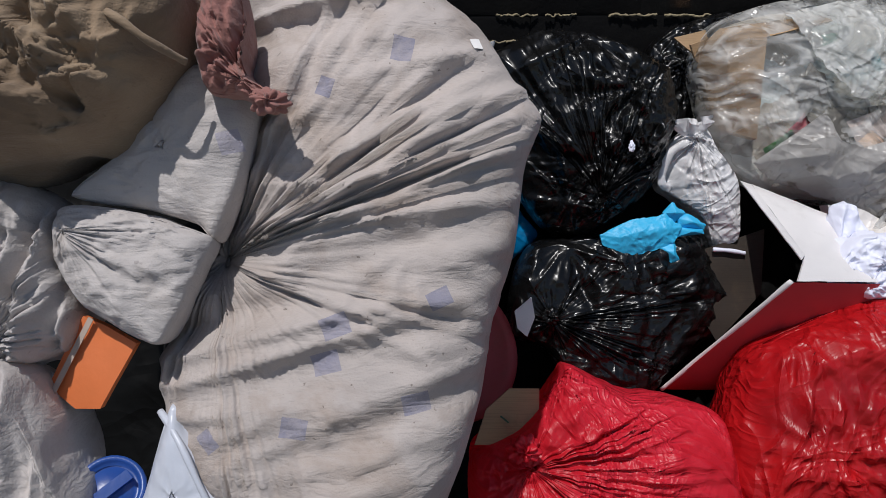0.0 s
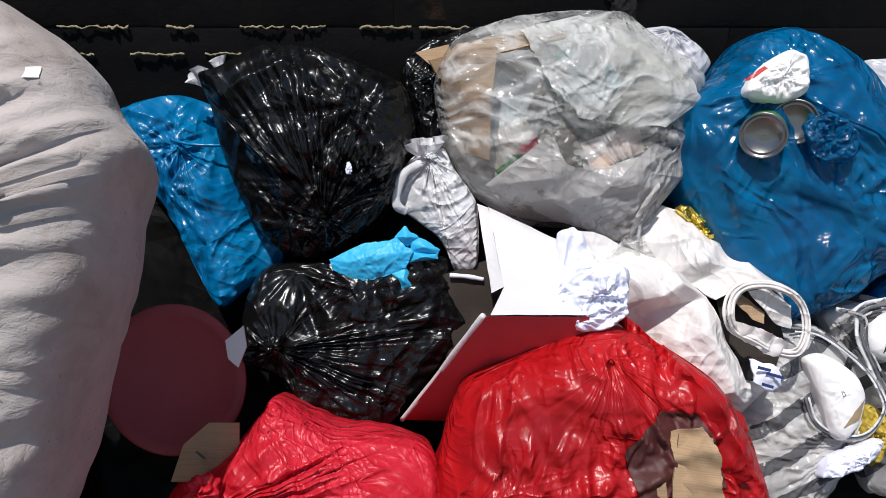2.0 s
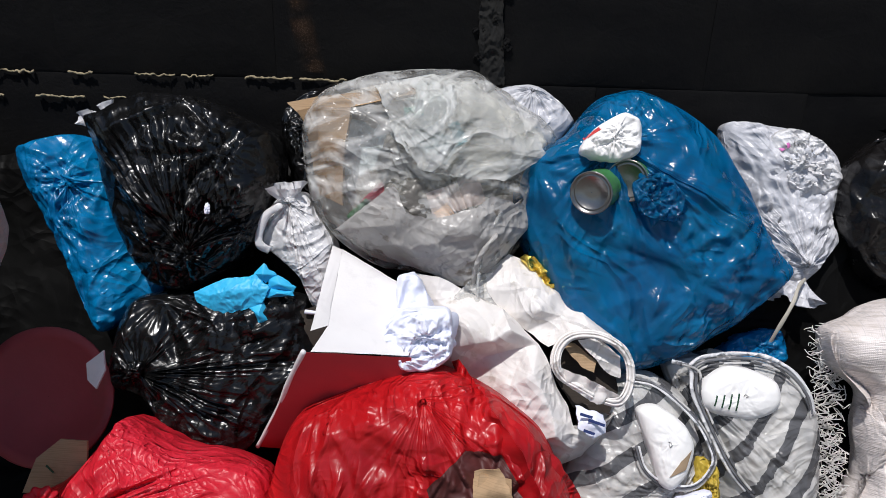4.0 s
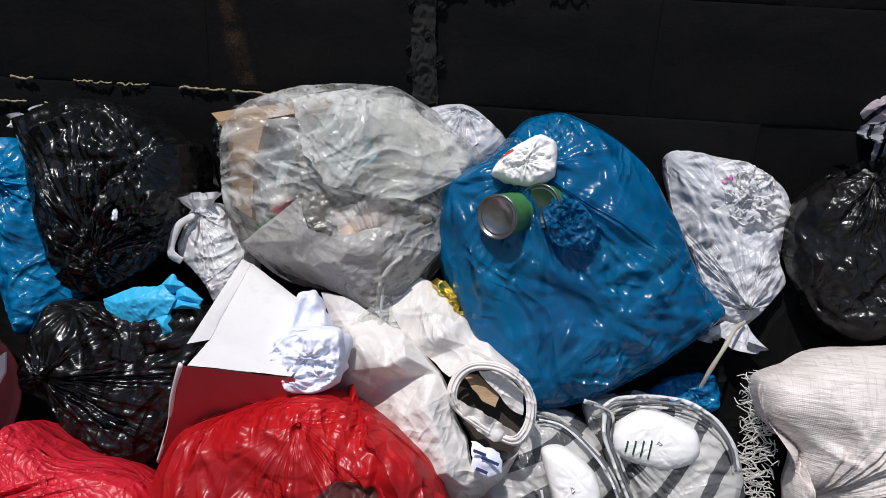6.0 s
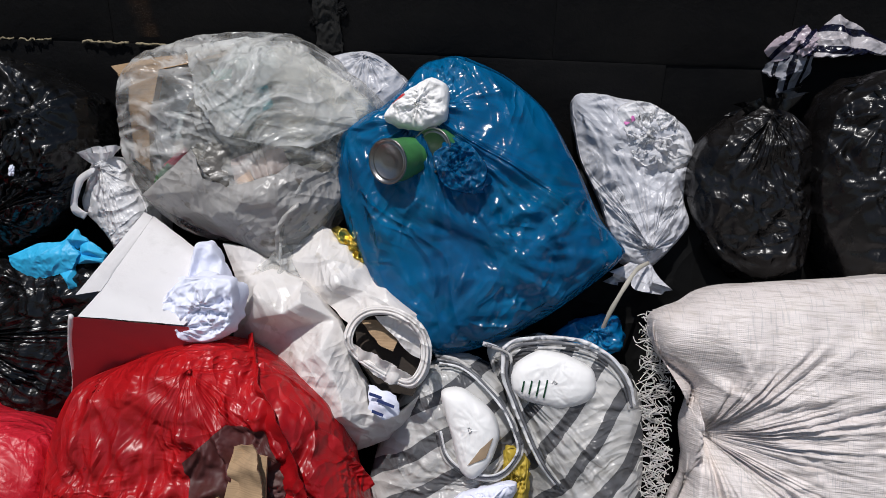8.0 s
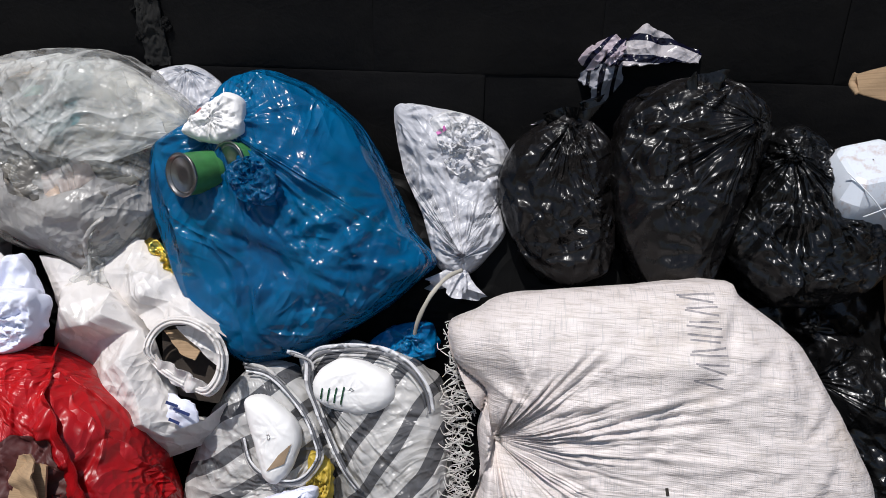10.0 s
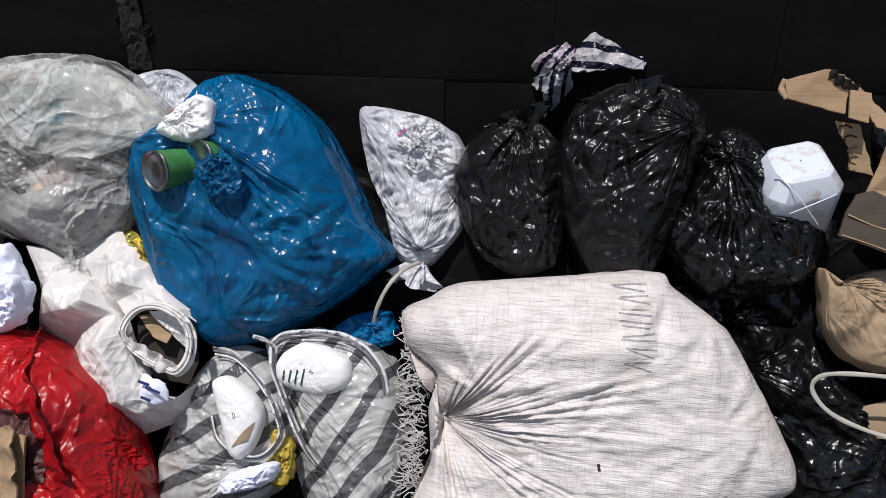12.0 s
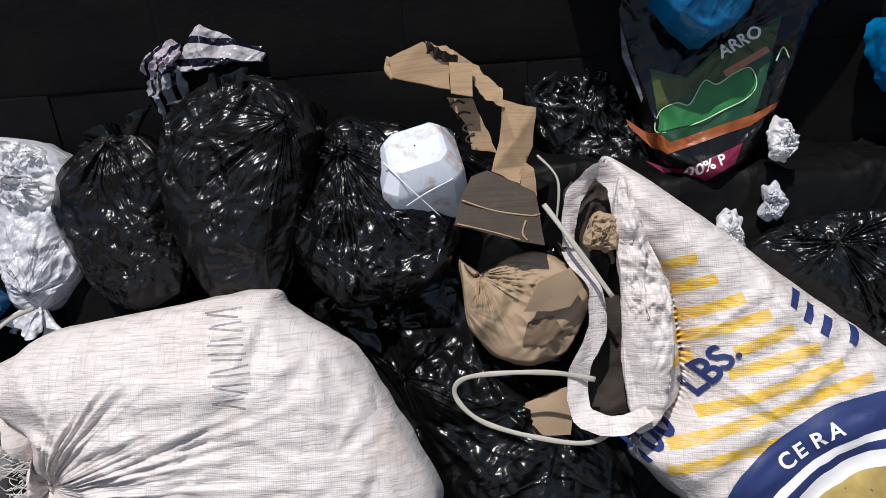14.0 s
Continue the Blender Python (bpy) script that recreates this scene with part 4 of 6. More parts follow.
# --- small things at the sack's foot
carton = thing("orange_carton", (-0.401, 1.236, -0.200), "flattened orange carton with grey stripes and white edge", "carton")
part("front", slab([(-0.011, 0.051), (0.013, 0.041), (0.049, 0.021), (0.009, -0.051), (-0.019, -0.051), (-0.049, -0.026)], 0.012, seed=2), ORANGE, carton)
part("stripe", slab(box_points(-0.021, 0.006, 0.006, 0.098, -27), 0.0012, wavy=0.0), STRIPE, carton, "grey printed stripe", Matrix.Translation((0, 0, 0.0175)))
part("side", slab(box_points(-0.05, -0.03, 0.03, 0.03, -25), 0.01), BOARD, carton, "white carton edge", Matrix.Translation((0, 0, -0.004)))
lid = thing("bucket", (-0.386, 1.090, -0.200), "dusty dark blue plastic bucket half buried", "bucket")
v, f = lathe([(0.001, 0.006), (0.024, 0.006), (0.028, 0.0), (0.030, 0.012), (0.036, 0.014), (0.038, 0.004), (0.038, -0.03), (0.001, -0.03)])
part("disc", mesh_from(v, f, "disc", BLUE_HARD), None, lid, m=pose(0, 0, 0, -30, 20, 0))
part("bar", slab(box_points(0, 0, 0.05, 0.012, 35), 0.012), BLUE_HARD, lid, m=pose(0, 0, 0.004, -30, 20, 0))
tub, body = bag("grey_tub", "pale grey plastic tub lying on its side", "tub", (-0.301, 1.099, -0.220), (-0.008, -0.004), [(-0.016, 0.090), (0.005, 0.061), (0.050, -0.011), (0.076, -0.090), (-0.076, -0.088), (-0.048, -0.011)], 0.05, GREY_TUB, back=0.15, seed=12, nt=90, nr=28, tension=0.3, profile=0.4, crumple=(0.002, 6))
cord(tub, "rim", [(-0.03, 0.08, 0.02), (0.0, 0.05, 0.045), (0.03, -0.01, 0.05), (0.06, -0.08, 0.03)], 0.004, GREY_TUB)

# --- bags by the sack
blue, body = bag("blue_bag", "narrow bright blue plastic bag, tightly packed and glossy", "rubbish bag", (0.062, 1.492, -0.830), (-0.055, 0.100), [(-0.180, 0.165), (-0.073, 0.200), (0.000, 0.175), (0.009, 0.110), (0.048, 0.022), (0.098, -0.067), (0.126, -0.107), (0.062, -0.164), (0.013, -0.200), (-0.025, -0.142), (-0.070, -0.050), (-0.125, 0.035), (-0.165, 0.100)], 0.075, BLUE_N, seed=13, nt=150, nr=50, pleats=(22, 0.008, 0.5), crumple=(0.006, 8), stars=0.014, folds=(0.007, 28, -15))
cord(blue, "tied_neck", [(-0.085, 0.115, 0.05), (-0.03, 0.10, 0.075), (0.03, 0.10, 0.06)], 0.003, BLUE_N)
black, body = bag("black_bag", "full black plastic rubbish bag, glossy and deeply creased", "rubbish bag", (0.245, 1.574, -0.800), (0.043, -0.133), [(-0.194, 0.140), (-0.141, 0.160), (-0.077, 0.191), (0.028, 0.189), (0.112, 0.155), (0.176, 0.122), (0.194, 0.035), (0.157, -0.083), (0.112, -0.135), (0.014, -0.191), (-0.059, -0.172), (-0.119, -0.085), (-0.157, 0.012), (-0.175, 0.087)], 0.14, BLACK, "black rubbish bags", seed=14, nt=200, nr=70, pleats=(40, 0.024, 0.85), crumple=(0.012, 6), stars=0.020, dent=0.02, folds=(0.010, 16, -50), sag=0.1)
tie(black, (-0.163, 0.105, 0.040), 0.014, 3, BLACK)
fan(black, (-0.163, 0.110, 0.040), 0.05, 0.03, 5, 2, WHITE_FILM, 25, 20, name="torn_corner")
part("white_fleck", knot_mesh := mesh_from(*knot_lump(0.007, 3, (0.7, 1.3, 0.5)), "white_fleck", TISSUE), None, black, "scrap of white tissue", Matrix.Translation((0.084, -0.034, 0.145)))
blk, body = bag("black_bag", "small black plastic bag tucked against the wall", "rubbish bag", (0.508, 1.715, -0.860), (-0.041, 0.004), [(-0.096, 0.050), (-0.038, 0.094), (0.065, 0.121), (0.098, 0.080), (0.026, -0.031), (-0.023, -0.121), (-0.067, -0.097), (-0.098, -0.017)], 0.05, BLACK, "black rubbish bags", seed=15, nt=120, nr=40, pleats=(22, 0.012, 0.7), crumple=(0.016, 14))
kn = tie(blk, (-0.038, -0.007, 0.050), 0.014, 6, BLACK)
fan(kn, (-0.038, -0.007, 0.050), 0.06, 0.04, 6, 3, BLACK, 25, 20)
black, body = bag("black_bag", "low black plastic rubbish bag gathered at its knot", "rubbish bag", (0.355, 1.234, -0.780), (-0.173, -0.009), [(-0.188, 0.137), (-0.094, 0.154), (0.055, 0.159), (0.140, 0.156), (0.160, 0.113), (0.234, 0.077), (0.210, 0.003), (0.088, -0.099), (0.022, -0.159), (-0.104, -0.132), (-0.165, -0.065), (-0.226, -0.041), (-0.234, 0.012), (-0.221, 0.085)], 0.070, BLACK, "black rubbish bags", seed=16, nt=200, nr=70, pleats=(48, 0.020, 0.6), crumple=(0.009, 7), stars=0.012)
kn = tie(black, (-0.162, 0.003, 0.080), 0.014, 5, BLACK)
fan(kn, (-0.170, 0.003, 0.080), 0.06, 0.035, 7, 1, BLACK, 70, 15)
fan(kn, (-0.155, -0.004, 0.080), 0.09, 0.04, 7, 3, BLACK, -115, 10)
glove = thing("latex_glove", (0.386, 1.389, -0.722), "bright blue crumpled latex glove lying on a black bag", "glove")
part("palm", folded([(-0.099, -0.004, 0.0), (-0.042, 0.024, 0.0), (0.008, 0.031, 0.006), (0.020, 0.036, 0.010), (0.050, 0.010, 0.012), (0.036, -0.019, 0.010), (0.009, -0.029, 0.006), (-0.041, -0.044, 0.0), (-0.081, -0.034, -0.004)], [(-0.060, -0.008, 0.014), (-0.020, 0.006, 0.020), (-0.010, -0.022, 0.012), (0.020, 0.008, 0.022)], -0.008, "palm", LATEX, 17, (0.006, 40), 4, 1), None, glove)
for name, pts in (("finger", [(0.016, 0.036), (0.034, 0.056), (0.060, 0.036), (0.040, 0.020)]), ("finger", [(0.044, 0.028), (0.062, 0.036), (0.098, 0.015), (0.094, 0.006), (0.046, 0.012)]), ("finger", [(0.044, 0.012), (0.092, 0.006), (0.095, -0.002), (0.044, -0.007)]), ("thumb", [(0.038, -0.012), (0.048, -0.050), (0.040, -0.056), (0.030, -0.053), (0.010, -0.026)])):
    mid = (sum(p[0] for p in pts) / len(pts), sum(p[1] for p in pts) / len(pts), 0.022)
    part(name, folded([(x, y, 0.006) for x, y in pts], [mid], -0.006, name, LATEX, 18, (0.003, 50), 3, 1), None, glove)
small, body = bag("white_bag", "small white plastic bag gathered at the top", "carrier bag", (0.477, 1.475, -0.760), (-0.014, 0.096), [(-0.024, 0.107), (0.013, 0.111), (0.032, 0.074), (0.073, 0.009), (0.074, -0.097), (0.036, -0.111), (0.007, -0.052), (-0.065, 0.003), (-0.074, 0.045), (-0.051, 0.087)], 0.06, WHITE_FILM, seed=18, nt=150, nr=50, pleats=(34, 0.014, 0.8), crumple=(0.006, 12))
fan(small, (-0.014, 0.086, 0.040), 0.035, 0.03, 6, 1, WHITE_FILM, 10, 20)
cord(small, "handle", [(-0.017, 0.085, 0.045), (-0.058, 0.062, 0.040), (-0.072, 0.012, 0.030), (-0.053, -0.004, 0.020)], 0.008, WHITE_FILM, 0.5)
card = thing("grey_card", (0.541, 1.306, -0.740), "dark grey carton flap between the bags", "carton")
part("panel", slab([(-0.06, 0.05), (0.06, 0.09), (0.055, -0.03), (-0.03, -0.12), (-0.08, -0.04)], 0.004), CARD_DARK_AND_SHADE, card)
cord(card, "white_seam", [(-0.04, 0.052, 0.012), (-0.01, 0.05, 0.014), (0.02, 0.045, 0.013)], 0.004, TISSUE, label="white glued seam")

# --- clear bag with its contents
clear, body = bag("clear_bag", "dirty clear plastic bag stuffed with mixed packaging", "rubbish bag", (0.718, 1.619, -0.790), (0.136, -0.170), [(-0.246, 0.092), (-0.206, 0.169), (-0.096, 0.207), (0.072, 0.216), (0.130, 0.187), (0.223, 0.126), (0.246, 0.088), (0.209, 0.024), (0.204, -0.054), (0.166, -0.135), (0.117, -0.216), (0.026, -0.180), (-0.088, -0.167), (-0.171, -0.117), (-0.223, -0.042)], 0.13, CLEAR, seed=20, nt=230, nr=80, pleats=(30, 0.012, 0.4), crumple=(0.016, 6), stars=0.016, drape=(0.9, 1.1), folds=(0.008, 16, -12))
clear.children[0].visible_shadow = True
inner = pillow([(x * 0.94, y * 0.94) for x, y in [(-0.246, 0.092), (-0.206, 0.169), (-0.096, 0.207), (0.072, 0.216), (0.130, 0.187), (0.223, 0.126), (0.246, 0.088), (0.209, 0.024), (0.204, -0.054), (0.166, -0.135), (0.117, -0.216), (0.026, -0.180), (-0.088, -0.167), (-0.171, -0.117), (-0.223, -0.042)]], (0, 0), 0.055, 0.03, "filling", INNER_CLEAR, seed=21, nt=110, nr=36, crumple=(0.012, 9))
part("filling", inner, None, clear, "jumbled pale packaging")
top = surface_of(body)
def tucked(name, pts, material, depth, label, lift=0.006):
    part(name, decal(top, pts, -depth), material, clear, label)
part("carton", folded([(-0.235, 0.079, 0.03), (-0.226, 0.128, 0.05), (-0.205, 0.150, 0.055), (-0.029, 0.170, 0.075), (-0.020, 0.150, 0.105), (-0.140, 0.120, 0.105), (-0.150, 0.020, 0.105), (-0.150, -0.060, 0.085), (-0.205, -0.035, 0.04)], [(-0.205, 0.125, 0.085), (-0.200, 0.050, 0.085)], -0.02, "carton", CARD, 4, (0.002, 12), 4, 0), None, clear, "brown cardboard box under the film", Matrix.Translation((0, 0, 0.012)))
# Dark sheet paints the shade in the gap between the two film folds.
part("pocket", folded([(-0.093, 0.010, 0.105), (-0.066, 0.073, 0.115), (-0.032, 0.044, 0.105), (-0.019, 0.014, 0.10), (0.088, -0.005, 0.09), (0.194, 0.032, 0.06), (0.203, -0.008, 0.05), (0.097, -0.040, 0.10), (0.022, -0.086, 0.11), (-0.045, -0.054, 0.12)], [(0.05, -0.03, 0.09), (-0.05, 0.01, 0.10)], 0.003, "pocket", CLEAR_DARK, 5, (0.012, 26), 4, 1), None, clear, "pocket between folds of film, its shade painted dark", Matrix.Translation((0, 0, 0.010)))
part("upper_sheet", folded([(-0.099, 0.166, 0.085), (0.004, 0.192, 0.075), (0.104, 0.187, 0.065), (0.165, 0.123, 0.085), (0.228, 0.051, 0.065), (0.145, -0.006, 0.118), (0.062, -0.006, 0.135), (-0.001, 0.003, 0.138), (-0.048, 0.056, 0.135)], [(0.02, 0.10, 0.150), (0.10, 0.09, 0.142), (0.06, 0.15, 0.120), (0.15, 0.05, 0.120), (-0.03, 0.12, 0.130), (0.05, 0.04, 0.150)], 0.002, "upper_sheet", CLEAR_SHEET, 6, (0.010, 18), 5, 2), None, clear, "clouded upper fold of film", Matrix.Translation((0, 0, 0.016)))
part("lower_sheet", folded([(-0.160, -0.105, 0.085), (-0.052, -0.021, 0.130), (-0.026, -0.070, 0.135), (0.017, -0.083, 0.130), (0.098, -0.057, 0.125), (0.122, -0.036, 0.118), (0.168, -0.043, 0.085), (0.205, -0.010, 0.045), (0.196, -0.086, 0.055), (0.098, -0.205, 0.060), (0.003, -0.174, 0.060), (-0.106, -0.136, 0.055)], [(-0.05, -0.095, 0.135), (0.03, -0.125, 0.130), (0.105, -0.110, 0.130), (-0.03, -0.125, 0.115), (0.120, -0.085, 0.115), (0.06, -0.095, 0.145)], 0.002, "lower_sheet", CLEAR_DIRTY, 7, (0.008, 18), 5, 2), None, clear, "grey dirty lower fold of film", Matrix.Translation((0, 0, 0.016)))
cord(clear, "twist", [(0.138, -0.102, 0.125), (0.120, -0.123, 0.135), (0.104, -0.153, 0.125), (0.096, -0.203, 0.085)], 0.0045, CLEAR_DIRTY, 0.8, label="twisted seam of film")
tucked("label_scrap", box_points(-0.092, -0.054, 0.075, 0.03, 45), solid("red_label", (0.5, 0.10, 0.13), 0.5, var=0.6), 0.004, "red printed label")
tucked("label_scrap", box_points(-0.110, -0.076, 0.05, 0.035, 40), solid("leaf_label", (0.10, 0.36, 0.10), 0.5, var=0.6), 0.003, "green printed label")
tucked("wrapper", box_points(0.058, 0.080, 0.02, 0.045, 25), solid("teal_wrapper", (0.06, 0.45, 0.55), 0.4), 0.002, "turquoise wrapper")
tucked("wrapper", box_points(0.016, 0.062, 0.08, 0.05, -30), solid("pale_wrapper", (0.45, 0.60, 0.66), 0.4), 0.004, "pale blue wrapper")
tucked("wrapper", box_points(-0.024, 0.117, 0.035, 0.02, 10), solid("green_wrapper", (0.08, 0.36, 0.30), 0.4), 0.003, "green wrapper")
tucked("newsprint", box_points(0.060, -0.038, 0.10, 0.05, 20), paper("newsprint", (0.55, 0.50, 0.46), (0.40, 0.30, 0.28), 0.8, grime=0.6), 0.002, "scrap of printed paper")
tucked("pulp", box_points(0.042, -0.070, 0.03, 0.03, 40), solid("peach_pulp", (0.75, 0.55, 0.42), 0.6), 0.001, "peach coloured pulp")
fan(clear, (0.108, -0.171, 0.090), 0.06, 0.03, 5, 4, CLEAR, 175, 0)
cord(clear, "seam", [(0.143, -0.061, 0.125), (0.121, -0.108, 0.125), (0.110, -0.150, 0.120), (0.106, -0.202, 0.110)], 0.003, CLEAR)
tip = thing("cardboard_piece", (0.468, 1.756, -0.760), "torn brown cardboard corner poking out by the clear bag", "cardboard")
part("panel", slab([(-0.03, 0.005), (0.03, 0.02), (0.04, -0.01), (0.015, -0.03), (-0.01, -0.012)], 0.004, seed=4), CARD, tip)
part("panel", slab([(-0.02, 0.0), (0.03, 0.01), (0.02, -0.04), (0.0, -0.03)], 0.004, seed=5), CARD, tip, m=pose(0.01, -0.01, 0.01, 20, 30, 10))
bag("clear_bag", "small pale clear plastic bag behind the others", "rubbish bag", (0.924, 1.759, -0.850), (-0.004, 0.065), [(-0.090, 0.053), (-0.007, 0.075), (0.047, 0.046), (0.081, 0.003), (0.043, -0.050), (-0.011, -0.086), (-0.061, -0.022)], 0.05, GREY_FILM, seed=22, nt=100, nr=32, pleats=(16, 0.008, 0.7), crumple=(0.010, 13))

# --- white board, tissue and cream bag
board = thing("white_board", (0.608, 1.379, -0.700), "bent sheet of white card, red bounce light painted on its flap", "card sheet")
part("panel", folded([(-0.040, 0.100, -0.020), (0.075, 0.043, 0.026), (0.120, -0.020, 0.060), (0.105, -0.075, 0.130), (-0.050, -0.071, 0.172), (-0.028, -0.030, 0.150)], [], 0.004, "panel", BOARD, 6, (0.002, 14)), None, board)
part("side_flap", folded([(-0.059, 0.107, -0.023), (-0.040, 0.100, -0.019), (-0.028, -0.030, 0.151), (-0.050, -0.037, 0.183)], [], 0.004, "side_flap", BOARD, 8, (0.001, 14)), None, board)
# Red of the flap stands in for light bounced off the red bag.
part("folded_flap", folded([(-0.059, -0.073, 0.172), (0.110, -0.078, 0.126), (0.100, -0.200, 0.02), (0.0, -0.290, -0.06), (-0.191, -0.288, -0.066)], [], 0.004, "folded_flap", BOARD_RED_BOUNCE, 7, (0.002, 14)), None, board, "folded-down flap painted in red bounce light")
part("flap_edge", mesh_from(*tube([(-0.061, -0.071, 0.176), (-0.095, -0.126, 0.118), (-0.140, -0.205, 0.024), (-0.193, -0.288, -0.062)], 0.0045, 0.7), "flap_edge", BOARD), None, board, "white torn edge")
ball, body = bag("paper_ball", "crumpled ball of bluish white tissue paper", "tissue", (0.720, 1.329, -0.620), (0.003, 0.004), [(-0.035, 0.045), (0.003, 0.055), (0.058, 0.053), (0.064, -0.025), (0.022, -0.055), (-0.037, -0.051), (-0.064, -0.002)], 0.045, TISSUE, back=0.05, seed=23, nt=120, nr=44, crumple=(0.024, 16))
part("twisted_tail", pillow([(-0.035, 0.041), (0.004, 0.044), (0.035, -0.029), (-0.025, -0.044)], (-0.007, -0.012), 0.025, 0.03, "twisted_tail", TISSUE, seed=24, nt=110, nr=36, crumple=(0.014, 18), stars=0.0, folds=(0.026, 44, 80)), None, ball, m=Matrix.Translation((-0.005, 0.062, -0.040)))
cream = thing("cream_bag", (0.893, 1.301, -0.700), "cream plastic carrier bag with open handles, half full", "carrier bag")
body = part("body", folded([(-0.187, 0.138, -0.01), (-0.143, 0.136, 0.0), (-0.082, 0.108, 0.0), (-0.022, 0.084, 0.03), (0.045, 0.024, 0.035), (0.067, -0.016, 0.04), (0.082, -0.052, 0.03), (0.104, -0.087, 0.03), (0.114, -0.123, 0.04), (0.161, -0.128, 0.02), (0.190, -0.100, 0.0), (0.175, -0.145, -0.02), (0.137, -0.188, -0.03), (0.082, -0.212, -0.03), (-0.013, -0.150, -0.03), (-0.081, -0.086, -0.03), (-0.108, -0.055, -0.03), (-0.164, -0.030, -0.04), (-0.145, 0.045, -0.02)],
                                   [(-0.134, 0.085, 0.000), (-0.084, 0.057, 0.080), (-0.047, -0.005, 0.010), (-0.043, 0.028, 0.078), (-0.006, -0.053, 0.062), (0.033, -0.023, 0.085), (-0.016, -0.095, 0.050), (0.066, -0.083, 0.080), (0.034, -0.148, 0.045), (0.107, -0.155, 0.050), (-0.009, 0.050, 0.080), (0.020, 0.018, 0.034), (-0.110, 0.010, 0.045), (0.078, -0.130, 0.080)], -0.03, "body", CREAM_FILM, 25, (0.005, 14), 5, 1), None, cream)
part("upper_sheet", folded([(-0.085, 0.113, 0.0), (-0.011, 0.185, -0.03), (0.029, 0.166, -0.03), (0.075, 0.135, -0.04), (0.113, 0.125, -0.04), (0.208, 0.038, 0.0), (0.191, 0.018, 0.01), (0.147, 0.046, 0.045), (0.100, 0.040, 0.048), (0.064, 0.020, 0.03), (0.024, 0.044, 0.01), (-0.022, 0.072, 0.0)],
                           [(0.003, 0.133, 0.015), (0.040, 0.085, 0.045), (0.084, 0.075, 0.020), (0.125, 0.073, 0.038), (0.060, 0.110, 0.02)], -0.012, "upper_sheet", CREAM_FILM, 26, (0.005, 14), 5, 1), None, cream)
loop = [(0.072, -0.007), (0.079, 0.025), (0.104, 0.045), (0.145, 0.047), (0.183, 0.030), (0.203, 0.000), (0.204, -0.040), (0.186, -0.068), (0.154, -0.066), (0.116, -0.047), (0.088, -0.032)]
for grow, z, r in ((1.0, 0.060, 0.0040), (0.94, 0.064, 0.0026), (1.07, 0.052, 0.0034), (0.89, 0.060, 0.0022), (1.03, 0.064, 0.0018)):
    cord(cream, "handle", [(0.140 + (x - 0.140) * grow, -0.008 + (y + 0.008) * grow, z + 0.006 * math.sin(7 * x * 40)) for x, y in loop], r, CREAM_FILM, 0.7, True)
part("handle_band", ribbon([(0.079, -0.019, 0.060), (0.117, -0.040, 0.066), (0.154, -0.057, 0.066), (0.184, -0.063, 0.060)], (0.014, 0.030, 0.032, 0.014), 0.003, 4, 0.012), CREAM_FILM, cream)
# Dark sheet paints the shade inside the handle loop.
part("dark_opening", folded([(0.070, 0.030, 0.01), (0.117, 0.040, 0.0), (0.185, 0.010, 0.0), (0.195, -0.060, 0.0), (0.180, -0.100, 0.0), (0.115, -0.090, 0.01), (0.080, -0.040, 0.015)], [(0.13, 0.0, -0.01)], 0.003, "dark_opening", CARD_DARK_AND_SHADE, 4), None, cream, "shade painted in the opening behind brown scraps")
part("inner_scrap", folded([(0.085, 0.025, 0.03), (0.110, 0.028, 0.02), (0.150, -0.004, 0.02), (0.145, -0.022, 0.03), (0.120, -0.010, 0.035)], [], 0.004, "inner_scrap", CARD, 5), None, cream, "brown scrap")
part("inner_sheet", folded([(0.112, 0.036, 0.045), (0.150, 0.040, 0.04), (0.190, 0.010, 0.035), (0.192, -0.030, 0.03), (0.172, -0.024, 0.02)], [(0.160, 0.012, 0.03)], 0.003, "inner_sheet", CREAM_FILM, 6), None, cream)
part("printed_scrap", folded([(0.112, -0.078, 0.05), (0.161, -0.091, 0.055), (0.168, -0.122, 0.05), (0.142, -0.133, 0.06), (0.118, -0.113, 0.06)], [(0.140, -0.105, 0.070)], 0.004, "printed_scrap", TISSUE, 9, (0.006, 40)), None, cream, "white printed scrap")
for x, y, w, turn in ((0.128, -0.092, 0.022, -14), (0.146, -0.103, 0.030, -16), (0.134, -0.120, 0.020, -16)):
    part("printed_mark", slab(box_points(0, 0, w, 0.005, turn), 0.001, wavy=0.001), NAVY, cream, "dark printed mark", Matrix.Translation((x, y, 0.073)))
foil = thing("gold_foil", (0.957, 1.448, -0.720), "crumpled gold foil wrapper", "wrapper")
part("sheet", pillow([(-0.045, 0.03), (-0.03, 0.035), (0.0, 0.005), (0.045, -0.015), (0.04, -0.03), (0.0, -0.022), (-0.04, 0.012)], (0, 0), 0.014, 0.02, "sheet", GOLD, seed=3, nt=80, nr=24, crumple=(0.02, 34)), None, foil)

# --- red bags
red, body = bag("red_bag", "big glossy red plastic bag, torn at its foot", "rubbish bag", (0.762, 1.048, -0.660), (-0.021, 0.215), [(-0.265, 0.088), (-0.234, 0.145), (-0.163, 0.182), (-0.082, 0.218), (-0.000, 0.234), (0.090, 0.200), (0.180, 0.136), (0.229, 0.043), (0.277, -0.092), (0.284, -0.194), (0.126, -0.234), (-0.177, -0.213), (-0.282, -0.108), (-0.284, -0.009)], 0.15, RED, "red rubbish bags", seed=26, nt=230, nr=80, pleats=(22, 0.006, 0.7), crumple=(0.010, 6), stars=0.020, folds=(0.010, 10, 70))
